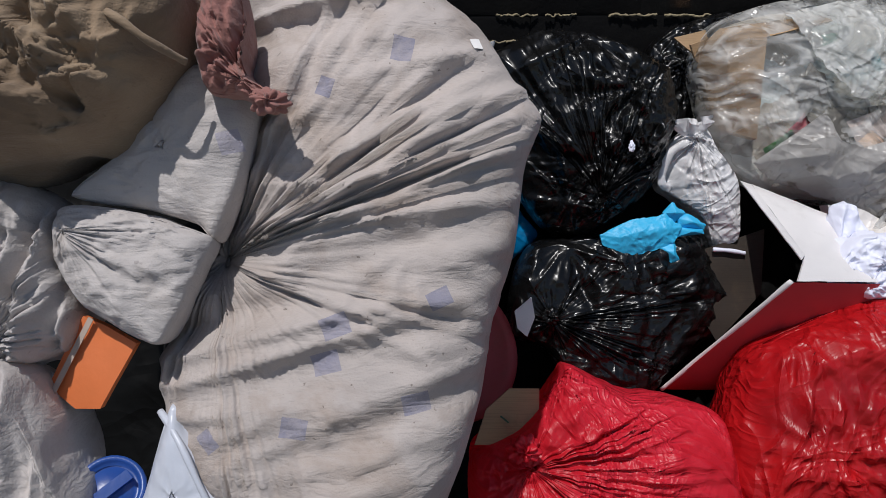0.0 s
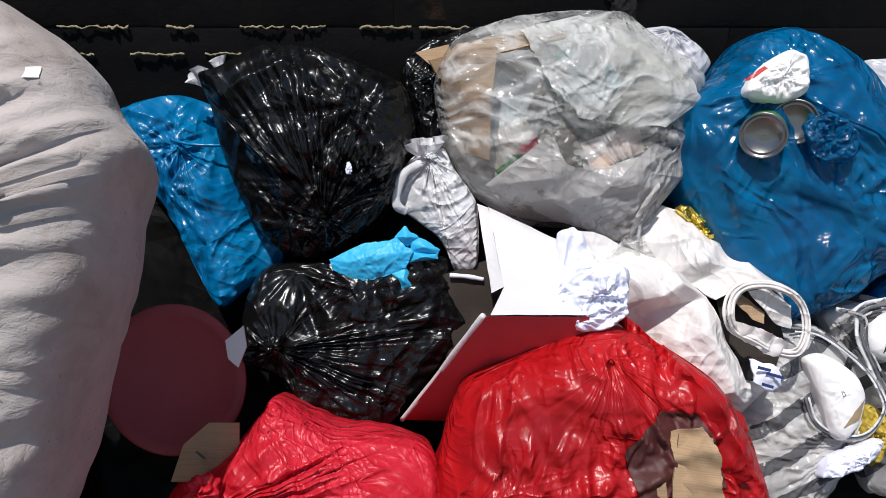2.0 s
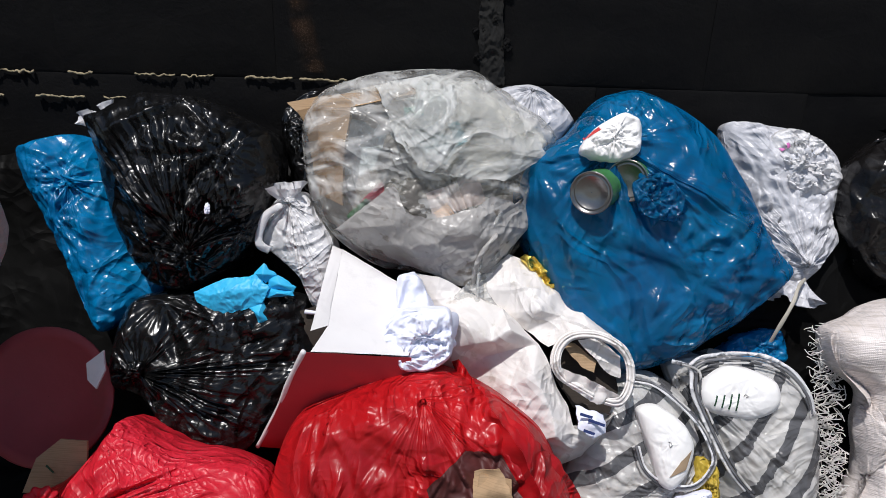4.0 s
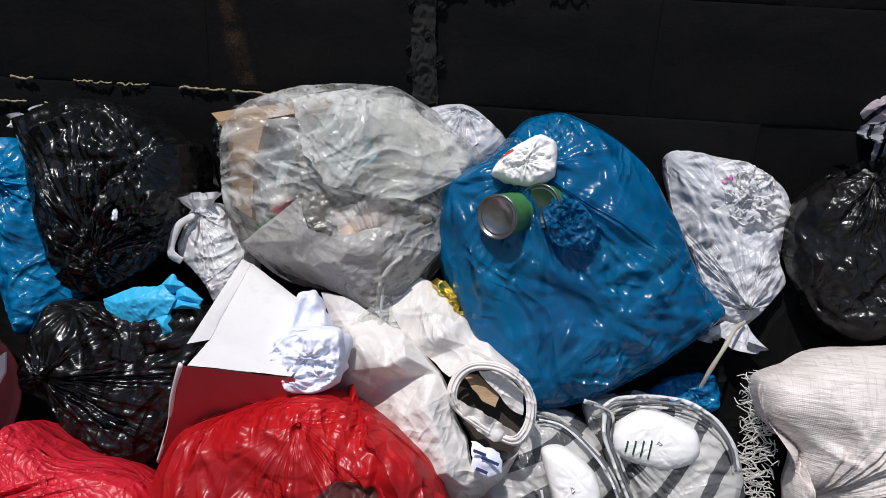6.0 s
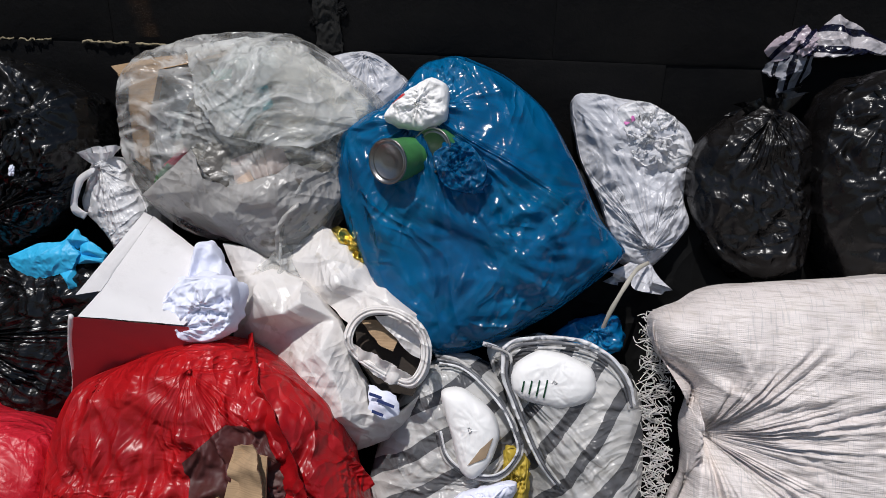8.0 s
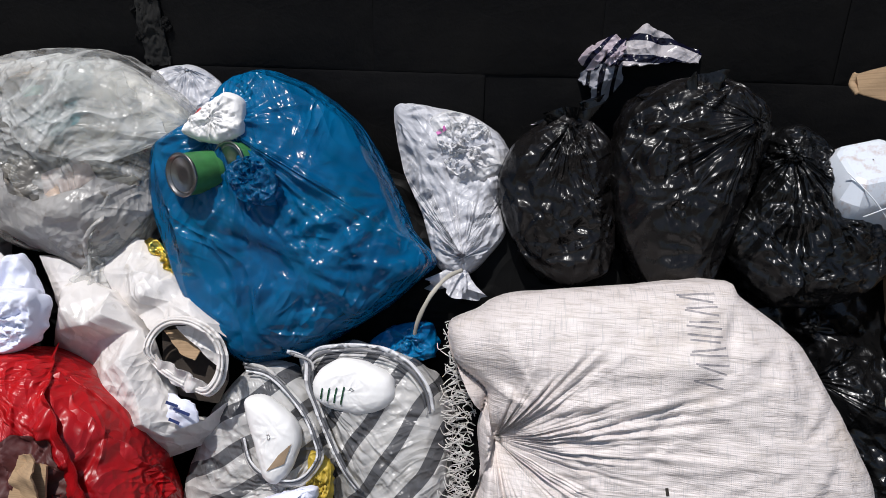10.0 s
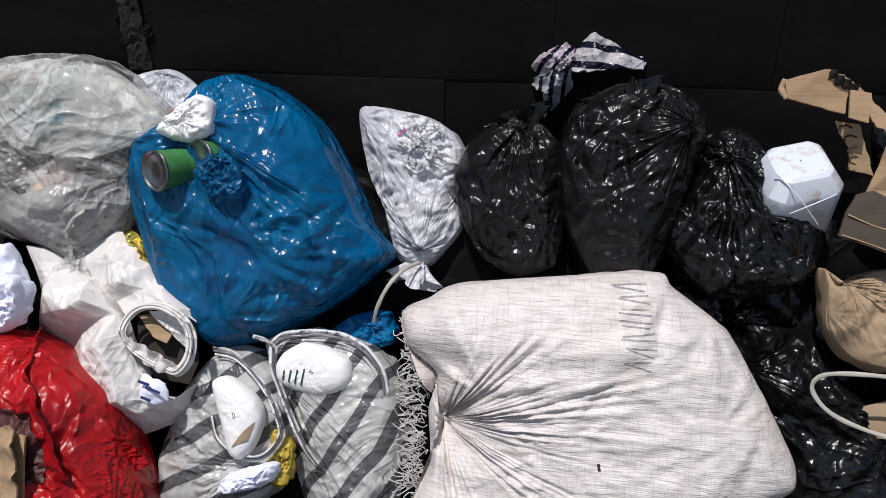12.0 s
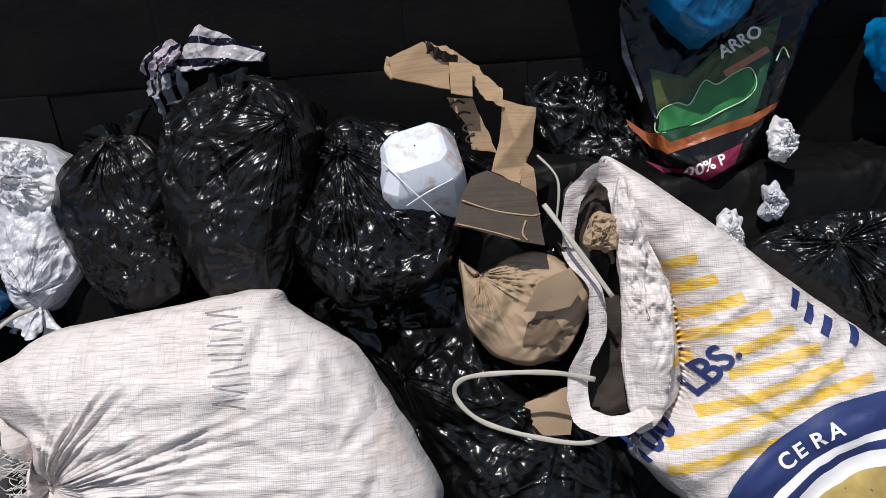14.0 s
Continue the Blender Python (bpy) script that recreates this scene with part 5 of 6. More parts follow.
# Dark decal on whole film paints the shade inside a tear.
part("torn_hole", decal(surface_of(body), [(-0.006, 0.056), (0.052, 0.116), (0.11, 0.111), (0.145, 0.059), (0.154, 0.0), (0.018, -0.015)], 0.004), HOLE_SHADE_RED, red, "torn hole in the film, its dark inside painted on")
skin = surface_of(body)
part("torn_flap", ribbon([(x, y, skin(x, y) + 0.006) for x, y in [(0.028, 0.241), (0.083, 0.172), (0.132, 0.108), (0.176, 0.002)]], (0.016, 0.026, 0.030, 0.040), 0.003, 6, 0.018), RED, red, "torn hanging flap of film")
part("torn_flap", ribbon([(x, y, skin(x, y) + 0.004) for x, y in [(0.074, 0.2), (0.144, 0.136), (0.203, 0.08), (0.25, -0.002)]], (0.014, 0.022, 0.026, 0.032), 0.003, 9, -0.018), RED, red, "torn hanging flap of film")
scrap = thing("cardboard_piece", (0.848, 1.062, -0.505), "torn brown cardboard sticking out of the red bag", "cardboard")
part("panel", slab([(-0.01, 0.07), (0.04, 0.065), (0.045, -0.04), (0.06, -0.12), (-0.02, -0.10), (-0.02, 0.0)], 0.005, seed=5), CARD, scrap)
part("curled_flap", ribbon([(0.0, 0.078, 0.002), (0.012, 0.04, 0.018), (0.016, -0.005, 0.012), (0.030, -0.05, 0.018), (0.026, -0.09, 0.010)], (0.040, 0.062, 0.050, 0.066, 0.045), 0.004, 3, 0.03), CARD, scrap, "curled torn flap")
part("panel", slab([(-0.09, -0.04), (-0.03, 0.0), (-0.02, -0.09), (-0.10, -0.11)], 0.005, seed=6), CARD, scrap, m=pose(0, 0, 0.006, 10, -12, 0))
red, body = bag("red_bag", "bright red plastic bag tied in a knot", "rubbish bag", (0.283, 0.953, -0.660), (-0.163, 0.060), [(-0.239, 0.055), (-0.158, 0.106), (-0.088, 0.187), (-0.068, 0.207), (0.032, 0.157), (0.121, 0.147), (0.190, 0.118), (0.220, 0.008), (0.240, -0.082), (0.191, -0.163), (-0.028, -0.207), (-0.200, -0.158), (-0.240, -0.057)], 0.13, RED_PINK, "red rubbish bags", seed=28, nt=220, nr=76, pleats=(30, 0.016, 0.8), crumple=(0.010, 7), stars=0.012, dent=0.01)
kn = tie(red, (-0.161, 0.088, 0.125), 0.020, 4, RED_PINK, (1.2, 1, 1))
fan(kn, (-0.159, 0.093, 0.130), 0.11, 0.035, 5, 2, RED_PINK, 12, 8)
fan(kn, (-0.170, 0.084, 0.130), 0.06, 0.045, 6, 5, RED_PINK, 100, 10)
scrap = thing("cardboard_piece", (0.098, 1.088, -0.615), "brown cardboard with a green mark behind the red knot", "cardboard")
part("panel", slab([(-0.05, -0.06), (-0.03, 0.0), (0.01, 0.035), (0.06, 0.035), (0.06, -0.06)], 0.005, seed=7), CARD, scrap)
part("green_mark", slab(box_points(0.0, -0.015, 0.018, 0.003, -40), 0.0012, wavy=0), GREEN, scrap, "green pen mark", Matrix.Translation((0, 0, 0.011)))
disc = thing("paper_plate", (0.015, 1.172, -0.730), "round paper plate with a white rim, in the sack's shade, painted in red bounce light", "plate")
v, f = lathe([(0.001, 0.0), (0.085, 0.0), (0.10, 0.012), (0.118, 0.018), (0.12, 0.014), (0.10, 0.006), (0.085, -0.006), (0.001, -0.006)], 56)
v[:, 1] *= 1.12
part("dish", mesh_from(v, f, "dish", PLATE), None, disc, m=pose(0, 0, 0, -8, 18, 20))
part("rim", slab([(0.0, 0.0), (0.03, 0.025), (0.036, -0.01), (0.022, -0.045), (0.005, -0.03)], 0.005, seed=2), BOARD, disc, "white scalloped rim", Matrix.Translation((0.107, 0.078, 0.065)))

# --- the great blue bag
bluebag, body = bag("blue_bag", "large translucent blue plastic bag, torn open over food cans", "rubbish bag", (1.156, 1.538, -0.840), (-0.110, 0.165), [(-0.274, 0.050), (-0.254, 0.132), (-0.179, 0.183), (-0.118, 0.256), (-0.047, 0.275), (0.037, 0.243), (0.117, 0.182), (0.177, 0.089), (0.225, -0.003), (0.274, -0.061), (0.223, -0.119), (0.136, -0.192), (0.037, -0.251), (-0.068, -0.275), (-0.162, -0.206), (-0.233, -0.070)], 0.185, BLUE, seed=30, nt=240, nr=84, pleats=(30, 0.008, 0.6), crumple=(0.010, 5), stars=0.014, folds=(0.010, 12, -60), sag=0.06)
part("filling", pillow([(x * 0.9, y * 0.9) for x, y in [(-0.274, 0.050), (-0.254, 0.132), (-0.179, 0.183), (-0.118, 0.256), (-0.047, 0.275), (0.037, 0.243), (0.117, 0.182), (0.177, 0.089), (0.225, -0.003), (0.274, -0.061), (0.223, -0.119), (0.136, -0.192), (0.037, -0.251), (-0.068, -0.275), (-0.162, -0.206), (-0.233, -0.070)]], (0, 0), 0.14, 0.03, "filling", INNER_BLUE, seed=31, nt=110, nr=34, crumple=(0.010, 9), sag=0.10), None, bluebag)
part("torn_film", pillow([(-0.03, 0.03), (0.02, 0.05), (0.06, 0.01), (0.05, -0.035), (0.0, -0.03), (-0.02, -0.01)], (0, 0), 0.02, 0.01, "torn_film", BLUE, seed=8, nt=90, nr=30, crumple=(0.02, 26)), None, bluebag, "crumpled torn film", Matrix.Translation((-0.040, 0.049, 0.200)))


def food_can(place, turn, label, inner=STEEL):
    ob = thing("food_can", place, label, "can", "food cans")
    ob.matrix_world = HEAP @ pose(*place) @ pose(0, 0, 0, *turn)
    v, f = lathe([(0.0005, -0.004), (0.008, -0.004), (0.0285, -0.004), (0.0295, -0.0025), (0.031, -0.0045), (0.033, -0.0045), (0.0345, 0.0), (0.0375, 0.001), (0.038, -0.001), (0.0375, -0.003), (0.0362, -0.005)], 48)
    part("end", mesh_from(v, f, "end", STEEL), None, ob, "dull steel end with pressed rings")
    v, f = lathe([(0.0362, -0.005), (0.0362, -0.05), (0.0358, -0.052), (0.0358, -0.056), (0.0362, -0.058), (0.0362, -0.10), (0.001, -0.10)], 48)
    part("side", mesh_from(v, f, "side", GREEN_LABEL), None, ob, "green paper label")
    return ob


food_can((1.012, 1.594, -0.618), (14, -26, 0), "steel food can with green label, seen on its end")
food_can((1.080, 1.622, -0.650), (12, -26, 0), "steel food can half covered by blue film")
food_can((1.098, 1.539, -0.700), (0, 84, 8), "green labelled can lying under the blue film")
wad, body = bag("tissue_wad", "white crumpled tissue with red print in the torn bag", "tissue", (1.050, 1.694, -0.670), (0, 0), [(-0.055, -0.025), (-0.03, 0.02), (0.02, 0.05), (0.05, 0.035), (0.05, -0.02), (0.01, -0.04)], 0.04, FOAM, back=0.05, seed=32, nt=100, nr=32, crumple=(0.012, 16), profile=0.35)
part("red_print", decal(surface_of(body), box_points(-0.035, 0.01, 0.03, 0.006, 35), 0.002), solid("red_print", (0.6, 0.06, 0.06)), wad)
wad, body = bag("tissue_wad", "red and white wrapper at the mouth of the blue bag", "wrapper", (1.071, 1.777, -0.770), (0, 0), [(-0.045, -0.012), (-0.02, 0.01), (0.03, 0.016), (0.05, 0.004), (0.02, -0.01)], 0.02, FOAM, back=0.03, seed=33, nt=80, nr=24, crumple=(0.010, 24))
part("red_print", decal(surface_of(body), box_points(-0.02, 0.0, 0.04, 0.007, 22), 0.002), solid("red_print_b", (0.6, 0.06, 0.06)), wad)
bag("blue_scrap", "scrap of blue plastic bag squeezed under the sack", "rubbish bag", (1.379, 1.331, -0.830), (0, 0), [(-0.07, -0.02), (-0.02, 0.02), (0.05, 0.03), (0.06, -0.03), (0.0, -0.05)], 0.03, BLUE_N, seed=34, nt=90, nr=28, crumple=(0.018, 20))
gw, body = bag("grey_white_bag", "greyish white plastic bag twisted shut at its foot", "rubbish bag", (1.439, 1.620, -0.900), (0.044, -0.149), [(-0.121, 0.149), (-0.089, 0.164), (0.030, 0.148), (0.095, 0.108), (0.121, 0.055), (0.103, -0.023), (0.116, -0.077), (0.088, -0.123), (0.050, -0.164), (-0.013, -0.155), (-0.052, -0.049), (-0.096, 0.037)], 0.085, GREY_FILM, seed=35, nt=180, nr=62, pleats=(40, 0.014, 0.6), crumple=(0.008, 8), stars=0.012, drape=(1.1, 0.9), folds=(0.012, 24, -25))
fan(gw, (0.033, -0.139, 0.050), 0.06, 0.045, 5, 3, GREY_FILM, 170, 0)
part("print", decal(surface_of(body), box_points(-0.017, 0.104, 0.02, 0.01, 30), 0.002), solid("magenta_print", (0.5, 0.12, 0.35)), gw, "small magenta print")
part("crumpled_mouth", pillow([(-0.044, 0.122), (0.002, 0.146), (0.071, 0.118), (0.108, 0.040), (0.063, 0.011), (-0.001, 0.028)], (0.03, 0.07), 0.035, 0.02, "crumpled_mouth", WHITE_FILM, seed=36, nt=150, nr=50, crumple=(0.009, 11), stars=0.02), None, gw, "white crumpled mouth of the bag", Matrix.Translation((0, 0, 0.055)))
rope = thing("cord", (1.428, 1.394, -0.800), "pale plastic cord hanging between the bags", "cord")
cord(rope, "strand", [(-0.03, -0.07, -0.01), (-0.022, -0.03, 0.02), (0.0, 0.02, 0.03), (0.025, 0.055, 0.0), (0.05, 0.07, -0.03)], 0.004, CREAM, 0.5)

# --- banded bags with foam trays
band, body = bag("striped_bag", "clear plastic carrier bag printed with grey bands, holding foam trays", "carrier bag", (1.136, 1.100, -0.800), (0.079, -0.045), [(-0.134, -0.027), (-0.097, 0.081), (-0.037, 0.159), (0.026, 0.173), (0.091, 0.135), (0.115, 0.073), (0.140, 0.001), (0.122, -0.063), (0.083, -0.118), (0.033, -0.173), (-0.105, -0.173), (-0.140, -0.112)], 0.10, BANDS, "striped bags", seed=36, nt=180, nr=62, pleats=(34, 0.012, 0.7), crumple=(0.014, 9))
part("filling", pillow([(x * 0.9, y * 0.9) for x, y in [(-0.134, -0.027), (-0.097, 0.081), (-0.037, 0.159), (0.026, 0.173), (0.091, 0.135), (0.115, 0.073), (0.140, 0.001), (0.122, -0.063), (0.083, -0.118), (0.033, -0.173), (-0.105, -0.173), (-0.140, -0.112)]], (0, 0), 0.07, 0.03, "filling", INNER_CLEAR, seed=37, nt=90, nr=28, crumple=(0.03, 10)), None, band)
ring1 = [(-0.016, 0.047), (0.001, 0.002), (0.041, -0.024), (0.096, -0.023), (0.130, 0.020), (0.120, 0.060), (0.096, 0.100), (0.051, 0.142), (0.012, 0.166), (-0.031, 0.172)]
for k in range(3):
    cord(band, "handle", [(x * (1 - 0.05 * k) + 0.003 * k, y * (1 - 0.05 * k) + 0.003 * k, 0.105 + 0.004 * k - 0.25 * max(0, y - 0.08)) for x, y in ring1], 0.0036 - 0.0008 * k, (BANDS, GREY_SIDE, WHITE_FILM)[k], 0.6)
band2, body2 = bag("striped_bag", "clear plastic carrier bag printed with grey bands, beside the woven sack", "carrier bag", (1.337, 1.122, -0.800), (-0.145, 0.164), [(-0.145, 0.164), (-0.093, 0.188), (-0.009, 0.188), (0.075, 0.167), (0.130, 0.107), (0.145, 0.004), (0.140, -0.121), (0.071, -0.188), (-0.033, -0.175), (-0.059, -0.083), (-0.074, 0.010), (-0.109, 0.082)], 0.10, BANDS_B, "striped bags", seed=38, nt=190, nr=66, pleats=(34, 0.012, 0.7), crumple=(0.014, 8))
part("filling", pillow([(x * 0.9, y * 0.9) for x, y in [(-0.145, 0.164), (-0.093, 0.188), (-0.009, 0.188), (0.075, 0.167), (0.130, 0.107), (0.145, 0.004), (0.140, -0.121), (0.071, -0.188), (-0.033, -0.175), (-0.059, -0.083), (-0.074, 0.010), (-0.109, 0.082)]], (0, 0), 0.07, 0.03, "filling", INNER_CLEAR, seed=39, nt=90, nr=28, crumple=(0.03, 10)), None, band2)
for k in range(3):
    cord(band2, "handle", [(x + 0.007 * k, y - 0.002 * k, 0.090 + 0.004 * k) for x, y in ((-0.150, 0.179), (-0.116, 0.168), (-0.111, 0.127), (-0.091, 0.082), (-0.064, 0.029), (-0.038, -0.015), (-0.008, -0.049))], 0.0038 - 0.0008 * k, (WHITE_FILM, GREY_SIDE, BANDS_B)[k], 0.6)
    cord(band2, "rim", [(x * (1 - 0.04 * k), y * (1 - 0.04 * k), 0.080 + 0.004 * k) for x, y in ((-0.117, 0.167), (-0.099, 0.185), (-0.053, 0.196), (0.016, 0.197), (0.069, 0.174), (0.103, 0.135), (0.115, 0.095))], 0.0038 - 0.0008 * k, (WHITE_FILM, GREY_SIDE, BANDS_B)[k], 0.6)
tray, body = bag("foam_tray", "white foam tray soiled at one corner", "tray", (1.178, 1.160, -0.702), (0, 0), [(-0.056, 0.052), (-0.018, 0.062), (0.032, 0.030), (0.050, -0.011), (0.038, -0.058), (0.012, -0.088), (-0.012, -0.077), (-0.030, -0.027)], 0.035, FOAM, back=0.03, body="shell", seed=40, nt=90, nr=30, profile=0.5, crumple=(0.003, 10))
part("stain", decal(surface_of(body), [(0.0, -0.06), (0.03, -0.045), (0.04, -0.01), (0.02, -0.03)], 0.002), KRAFT, tray, "brown food stain")
tray, body = bag("foam_tray", "white foam tray with four dark green printed bars", "tray", (1.313, 1.249, -0.722), (0, 0), [(-0.076, 0.002), (-0.063, 0.027), (-0.027, 0.049), (0.020, 0.044), (0.064, 0.024), (0.073, -0.008), (0.058, -0.033), (0.018, -0.049), (-0.039, -0.042), (-0.069, -0.026)], 0.04, FOAM, back=0.03, body="shell", seed=41, nt=100, nr=32, profile=0.5, crumple=(0.003, 10))
for k in range(4):
    part("printed_bar", decal(surface_of(body), box_points(-0.052 + 0.0125 * k, -0.012, 0.0028, 0.020 + 0.004 * k, -8), 0.002, 0.006), GREEN, tray, "dark green printed bar")
wr = thing("yellow_wrapper", (1.260, 1.078, -0.720), "torn yellow and orange food wrapper", "wrapper")
part("sheet", pillow([(-0.02, 0.05), (0.02, 0.03), (0.015, -0.05), (-0.02, -0.04)], (0, 0), 0.015, 0.02, "sheet", solid("mustard", (0.45, 0.32, 0.04), 0.5, var=0.5), seed=3, nt=70, nr=22, crumple=(0.016, 28)), None, wr)
wr = thing("white_wrapper", (1.206, 1.037, -0.700), "crumpled white plastic wrapper", "wrapper")
part("sheet", pillow([(-0.055, -0.03), (-0.04, 0.005), (0.02, 0.03), (0.055, 0.035), (0.05, 0.005), (0.0, -0.02)], (0, 0), 0.025, 0.02, "sheet", TISSUE, seed=5, nt=90, nr=26, crumple=(0.012, 20)), None, wr)

# --- woven sack
wsack, body = bag("woven_sack", "big white woven plastic sack, pinched at its frayed mouth", "sack", (1.824, 1.199, -0.740), (-0.288, -0.017), [(-0.302, 0.203), (-0.250, 0.232), (-0.083, 0.258), (0.099, 0.279), (0.130, 0.255), (0.222, 0.190), (0.275, 0.113), (0.327, 0.018), (0.354, -0.039), (0.351, -0.079), (0.314, -0.112), (0.242, -0.208), (-0.053, -0.279), (-0.263, -0.260), (-0.310, -0.181), (-0.283, -0.095), (-0.294, -0.002), (-0.282, 0.062), (-0.339, 0.110), (-0.354, 0.173)], 0.125, WOVEN, seed=42, nt=280, nr=96, stars=0.010, pleats=(60, 0.020, 0.35), crumple=(0.008, 6), drape=(0.5, 1.5), folds=(0.008, 18, 6), dent=0.05, profile=0.5, tension=0.42)
top = surface_of(body)
rng = random.Random(11)
# faint hand-drawn strokes in a column
strokes = []
for x, y in [(0.046, 0.250), (0.054, 0.230), (0.056, 0.208), (0.058, 0.187), (0.063, 0.166), (0.068, 0.144), (0.063, 0.121)]:
    for d in (-1, 1):
        strokes.append((x, y + d * 0.004, rng.uniform(0.045, 0.06), 0.0032, rng.uniform(-9, 9) + 7 * d))
body.data.materials[0] = stamped(WOVEN, "marked_woven_tape", strokes, (0.20, 0.19, 0.20), 0.6)
part("dirt", decal(top, box_points(0.012, -0.054, 0.005, 0.012, 10), 0.0015), CARD_DARK_AND_SHADE, wsack, "speck of dirt")
verts, faces = [], []
for k in range(340):
    t = rng.random()
    base = np.array((-0.322, 0.172, -0.040)) * (1 - t) + np.array((-0.312, -0.162, -0.020)) * t
    base = base + np.array([rng.uniform(-0.025, 0.02), rng.uniform(-0.012, 0.012), rng.uniform(-0.01, 0.04)])
    a = rng.uniform(2.2, 4.0)
    ln = rng.uniform(0.010, 0.036)
    d = np.array([math.cos(a) * ln, math.sin(a) * ln, rng.uniform(-0.02, 0.02)])
    bendy = np.array([rng.uniform(-0.012, 0.012), rng.uniform(-0.012, 0.012), rng.uniform(-0.008, 0.012)])
    v, f = tube([base, base + d * 0.5 + bendy, base + d], 0.0009, 0.5, 4)
    n0 = sum(len(q) for q in verts)
    verts.append(v)
    faces += [tuple(i + n0 for i in q) for q in f]
tagged(part("frayed_edge", mesh_from(np.concatenate(verts), faces, "frayed_edge", FRAY), None, wsack, "loose frayed tapes at the mouth"), kind="stuff")

# --- black bags on the far side
blk, body = bag("black_bag", "smooth black plastic rubbish bag leaning on its neighbour", "rubbish bag", (1.645, 1.604, -0.860), (0.014, 0.146), [(-0.087, 0.102), (-0.012, 0.161), (0.060, 0.150), (0.108, 0.086), (0.113, -0.049), (0.106, -0.129), (0.030, -0.161), (-0.045, -0.124), (-0.091, -0.049), (-0.113, 0.030)], 0.10, BLACK_SMOOTH, "black rubbish bags", seed=44, nt=170, nr=60, pleats=(20, 0.010, 0.3), crumple=(0.018, 8), sag=0.12)
fan(blk, (0.029, 0.118, 0.060), 0.05, 0.05, 7, 2, BLACK, 20, 10)
blk, body = bag("black_bag", "tall black plastic rubbish bag tied near its top", "rubbish bag", (1.872, 1.645, -0.850), (0.108, 0.115), [(-0.113, 0.136), (-0.043, 0.184), (0.045, 0.192), (0.124, 0.150), (0.142, 0.097), (0.120, 0.019), (0.089, -0.082), (0.057, -0.173), (-0.015, -0.203), (-0.073, -0.178), (-0.119, -0.083), (-0.142, 0.015), (-0.130, 0.094)], 0.13, BLACK_SMOOTH, "black rubbish bags", seed=45, nt=200, nr=70, pleats=(30, 0.016, 0.3), crumple=(0.018, 7), sag=0.12)
kn = tie(blk, (0.106, 0.103, 0.060), 0.016, 3, BLACK)
fan(kn, (0.114, 0.098, 0.060), 0.07, 0.05, 7, 2, BLACK, -50, 15)
fan(blk, (0.013, 0.062, 0.120), 0.10, 0.06, 9, 4, BLACK, 15, -10)
blk, body = bag("black_bag", "crumpled glossy black plastic bag between others", "rubbish bag", (2.085, 1.600, -0.840), (-0.045, 0.114), [(-0.110, 0.130), (-0.020, 0.165), (0.037, 0.122), (0.088, 0.022), (0.153, -0.023), (0.131, -0.099), (0.067, -0.149), (-0.055, -0.165), (-0.127, -0.089), (-0.153, -0.049), (-0.126, -0.002), (-0.092, 0.067)], 0.10, BLACK, "black rubbish bags", seed=46, nt=190, nr=64, pleats=(30, 0.014, 0.7), crumple=(0.024, 12))
kn = tie(blk, (-0.044, 0.102, 0.080), 0.014, 6, BLACK)
fan(kn, (-0.044, 0.102, 0.080), 0.06, 0.04, 6, 3, BLACK, 25, 20)
blk, body = bag("black_bag", "slack black plastic bag lying below the carton", "rubbish bag", (2.238, 1.202, -0.880), (-0.132, 0.118), [(-0.288, 0.242), (-0.138, 0.300), (0.011, 0.294), (0.076, 0.169), (0.162, 0.026), (0.234, -0.032), (0.288, -0.174), (-0.015, -0.300), (-0.072, -0.145), (-0.097, 0.013), (-0.176, 0.138)], 0.08, BLACK, "black rubbish bags", seed=47, nt=210, nr=72, crumple=(0.026, 11), pleats=(20, 0.01, 0.6))
kn = tie(blk, (-0.133, 0.207, 0.060), 0.014, 6, BLACK)
fan(kn, (-0.133, 0.207, 0.060), 0.06, 0.04, 6, 3, BLACK, 25, 20)
blk, body = bag("black_bag", "slack black plastic bag behind the torn carton", "rubbish bag", (2.268, 1.500, -0.950), (-0.042, 0.232), [(-0.201, 0.274), (-0.043, 0.221), (0.113, 0.137), (0.265, 0.033), (0.196, -0.260), (0.036, -0.274), (-0.118, -0.181), (-0.229, -0.047), (-0.265, 0.084)], 0.06, BLACK, "black rubbish bags", seed=48, nt=200, nr=70, crumple=(0.024, 10))
kn = tie(blk, (-0.041, 0.224, 0.050), 0.014, 6, BLACK)
fan(kn, (-0.041, 0.224, 0.050), 0.06, 0.04, 6, 3, BLACK, 25, 20)
blk, body = bag("black_bag", "black plastic bag with pleated folds beside the printed sack", "rubbish bag", (2.890, 1.413, -0.860), (-0.035, 0.100), [(-0.172, 0.088), (-0.082, 0.132), (0.016, 0.146), (0.148, 0.109), (0.172, -0.146), (0.067, -0.102), (-0.015, -0.049), (-0.107, 0.025)], 0.06, BLACK, "black rubbish bags", seed=49, nt=160, nr=54, pleats=(40, 0.012, 0.8), crumple=(0.016, 10))
kn = tie(blk, (-0.086, 0.111, 0.050), 0.014, 6, BLACK)
fan(kn, (-0.086, 0.111, 0.050), 0.06, 0.04, 6, 3, BLACK, 25, 20)
blk, body = bag("black_bag", "dull black plastic bag against the wall", "rubbish bag", (2.486, 1.756, -0.980), (0.017, 0.073), [(-0.144, 0.094), (-0.033, 0.141), (0.073, 0.113), (0.097, -0.041), (0.144, -0.141), (0.060, -0.125), (-0.067, -0.074)], 0.05, BLACK, "black rubbish bags", seed=50, nt=140, nr=46, crumple=(0.022, 12))
kn = tie(blk, (-0.043, 0.067, 0.040), 0.014, 6, BLACK)
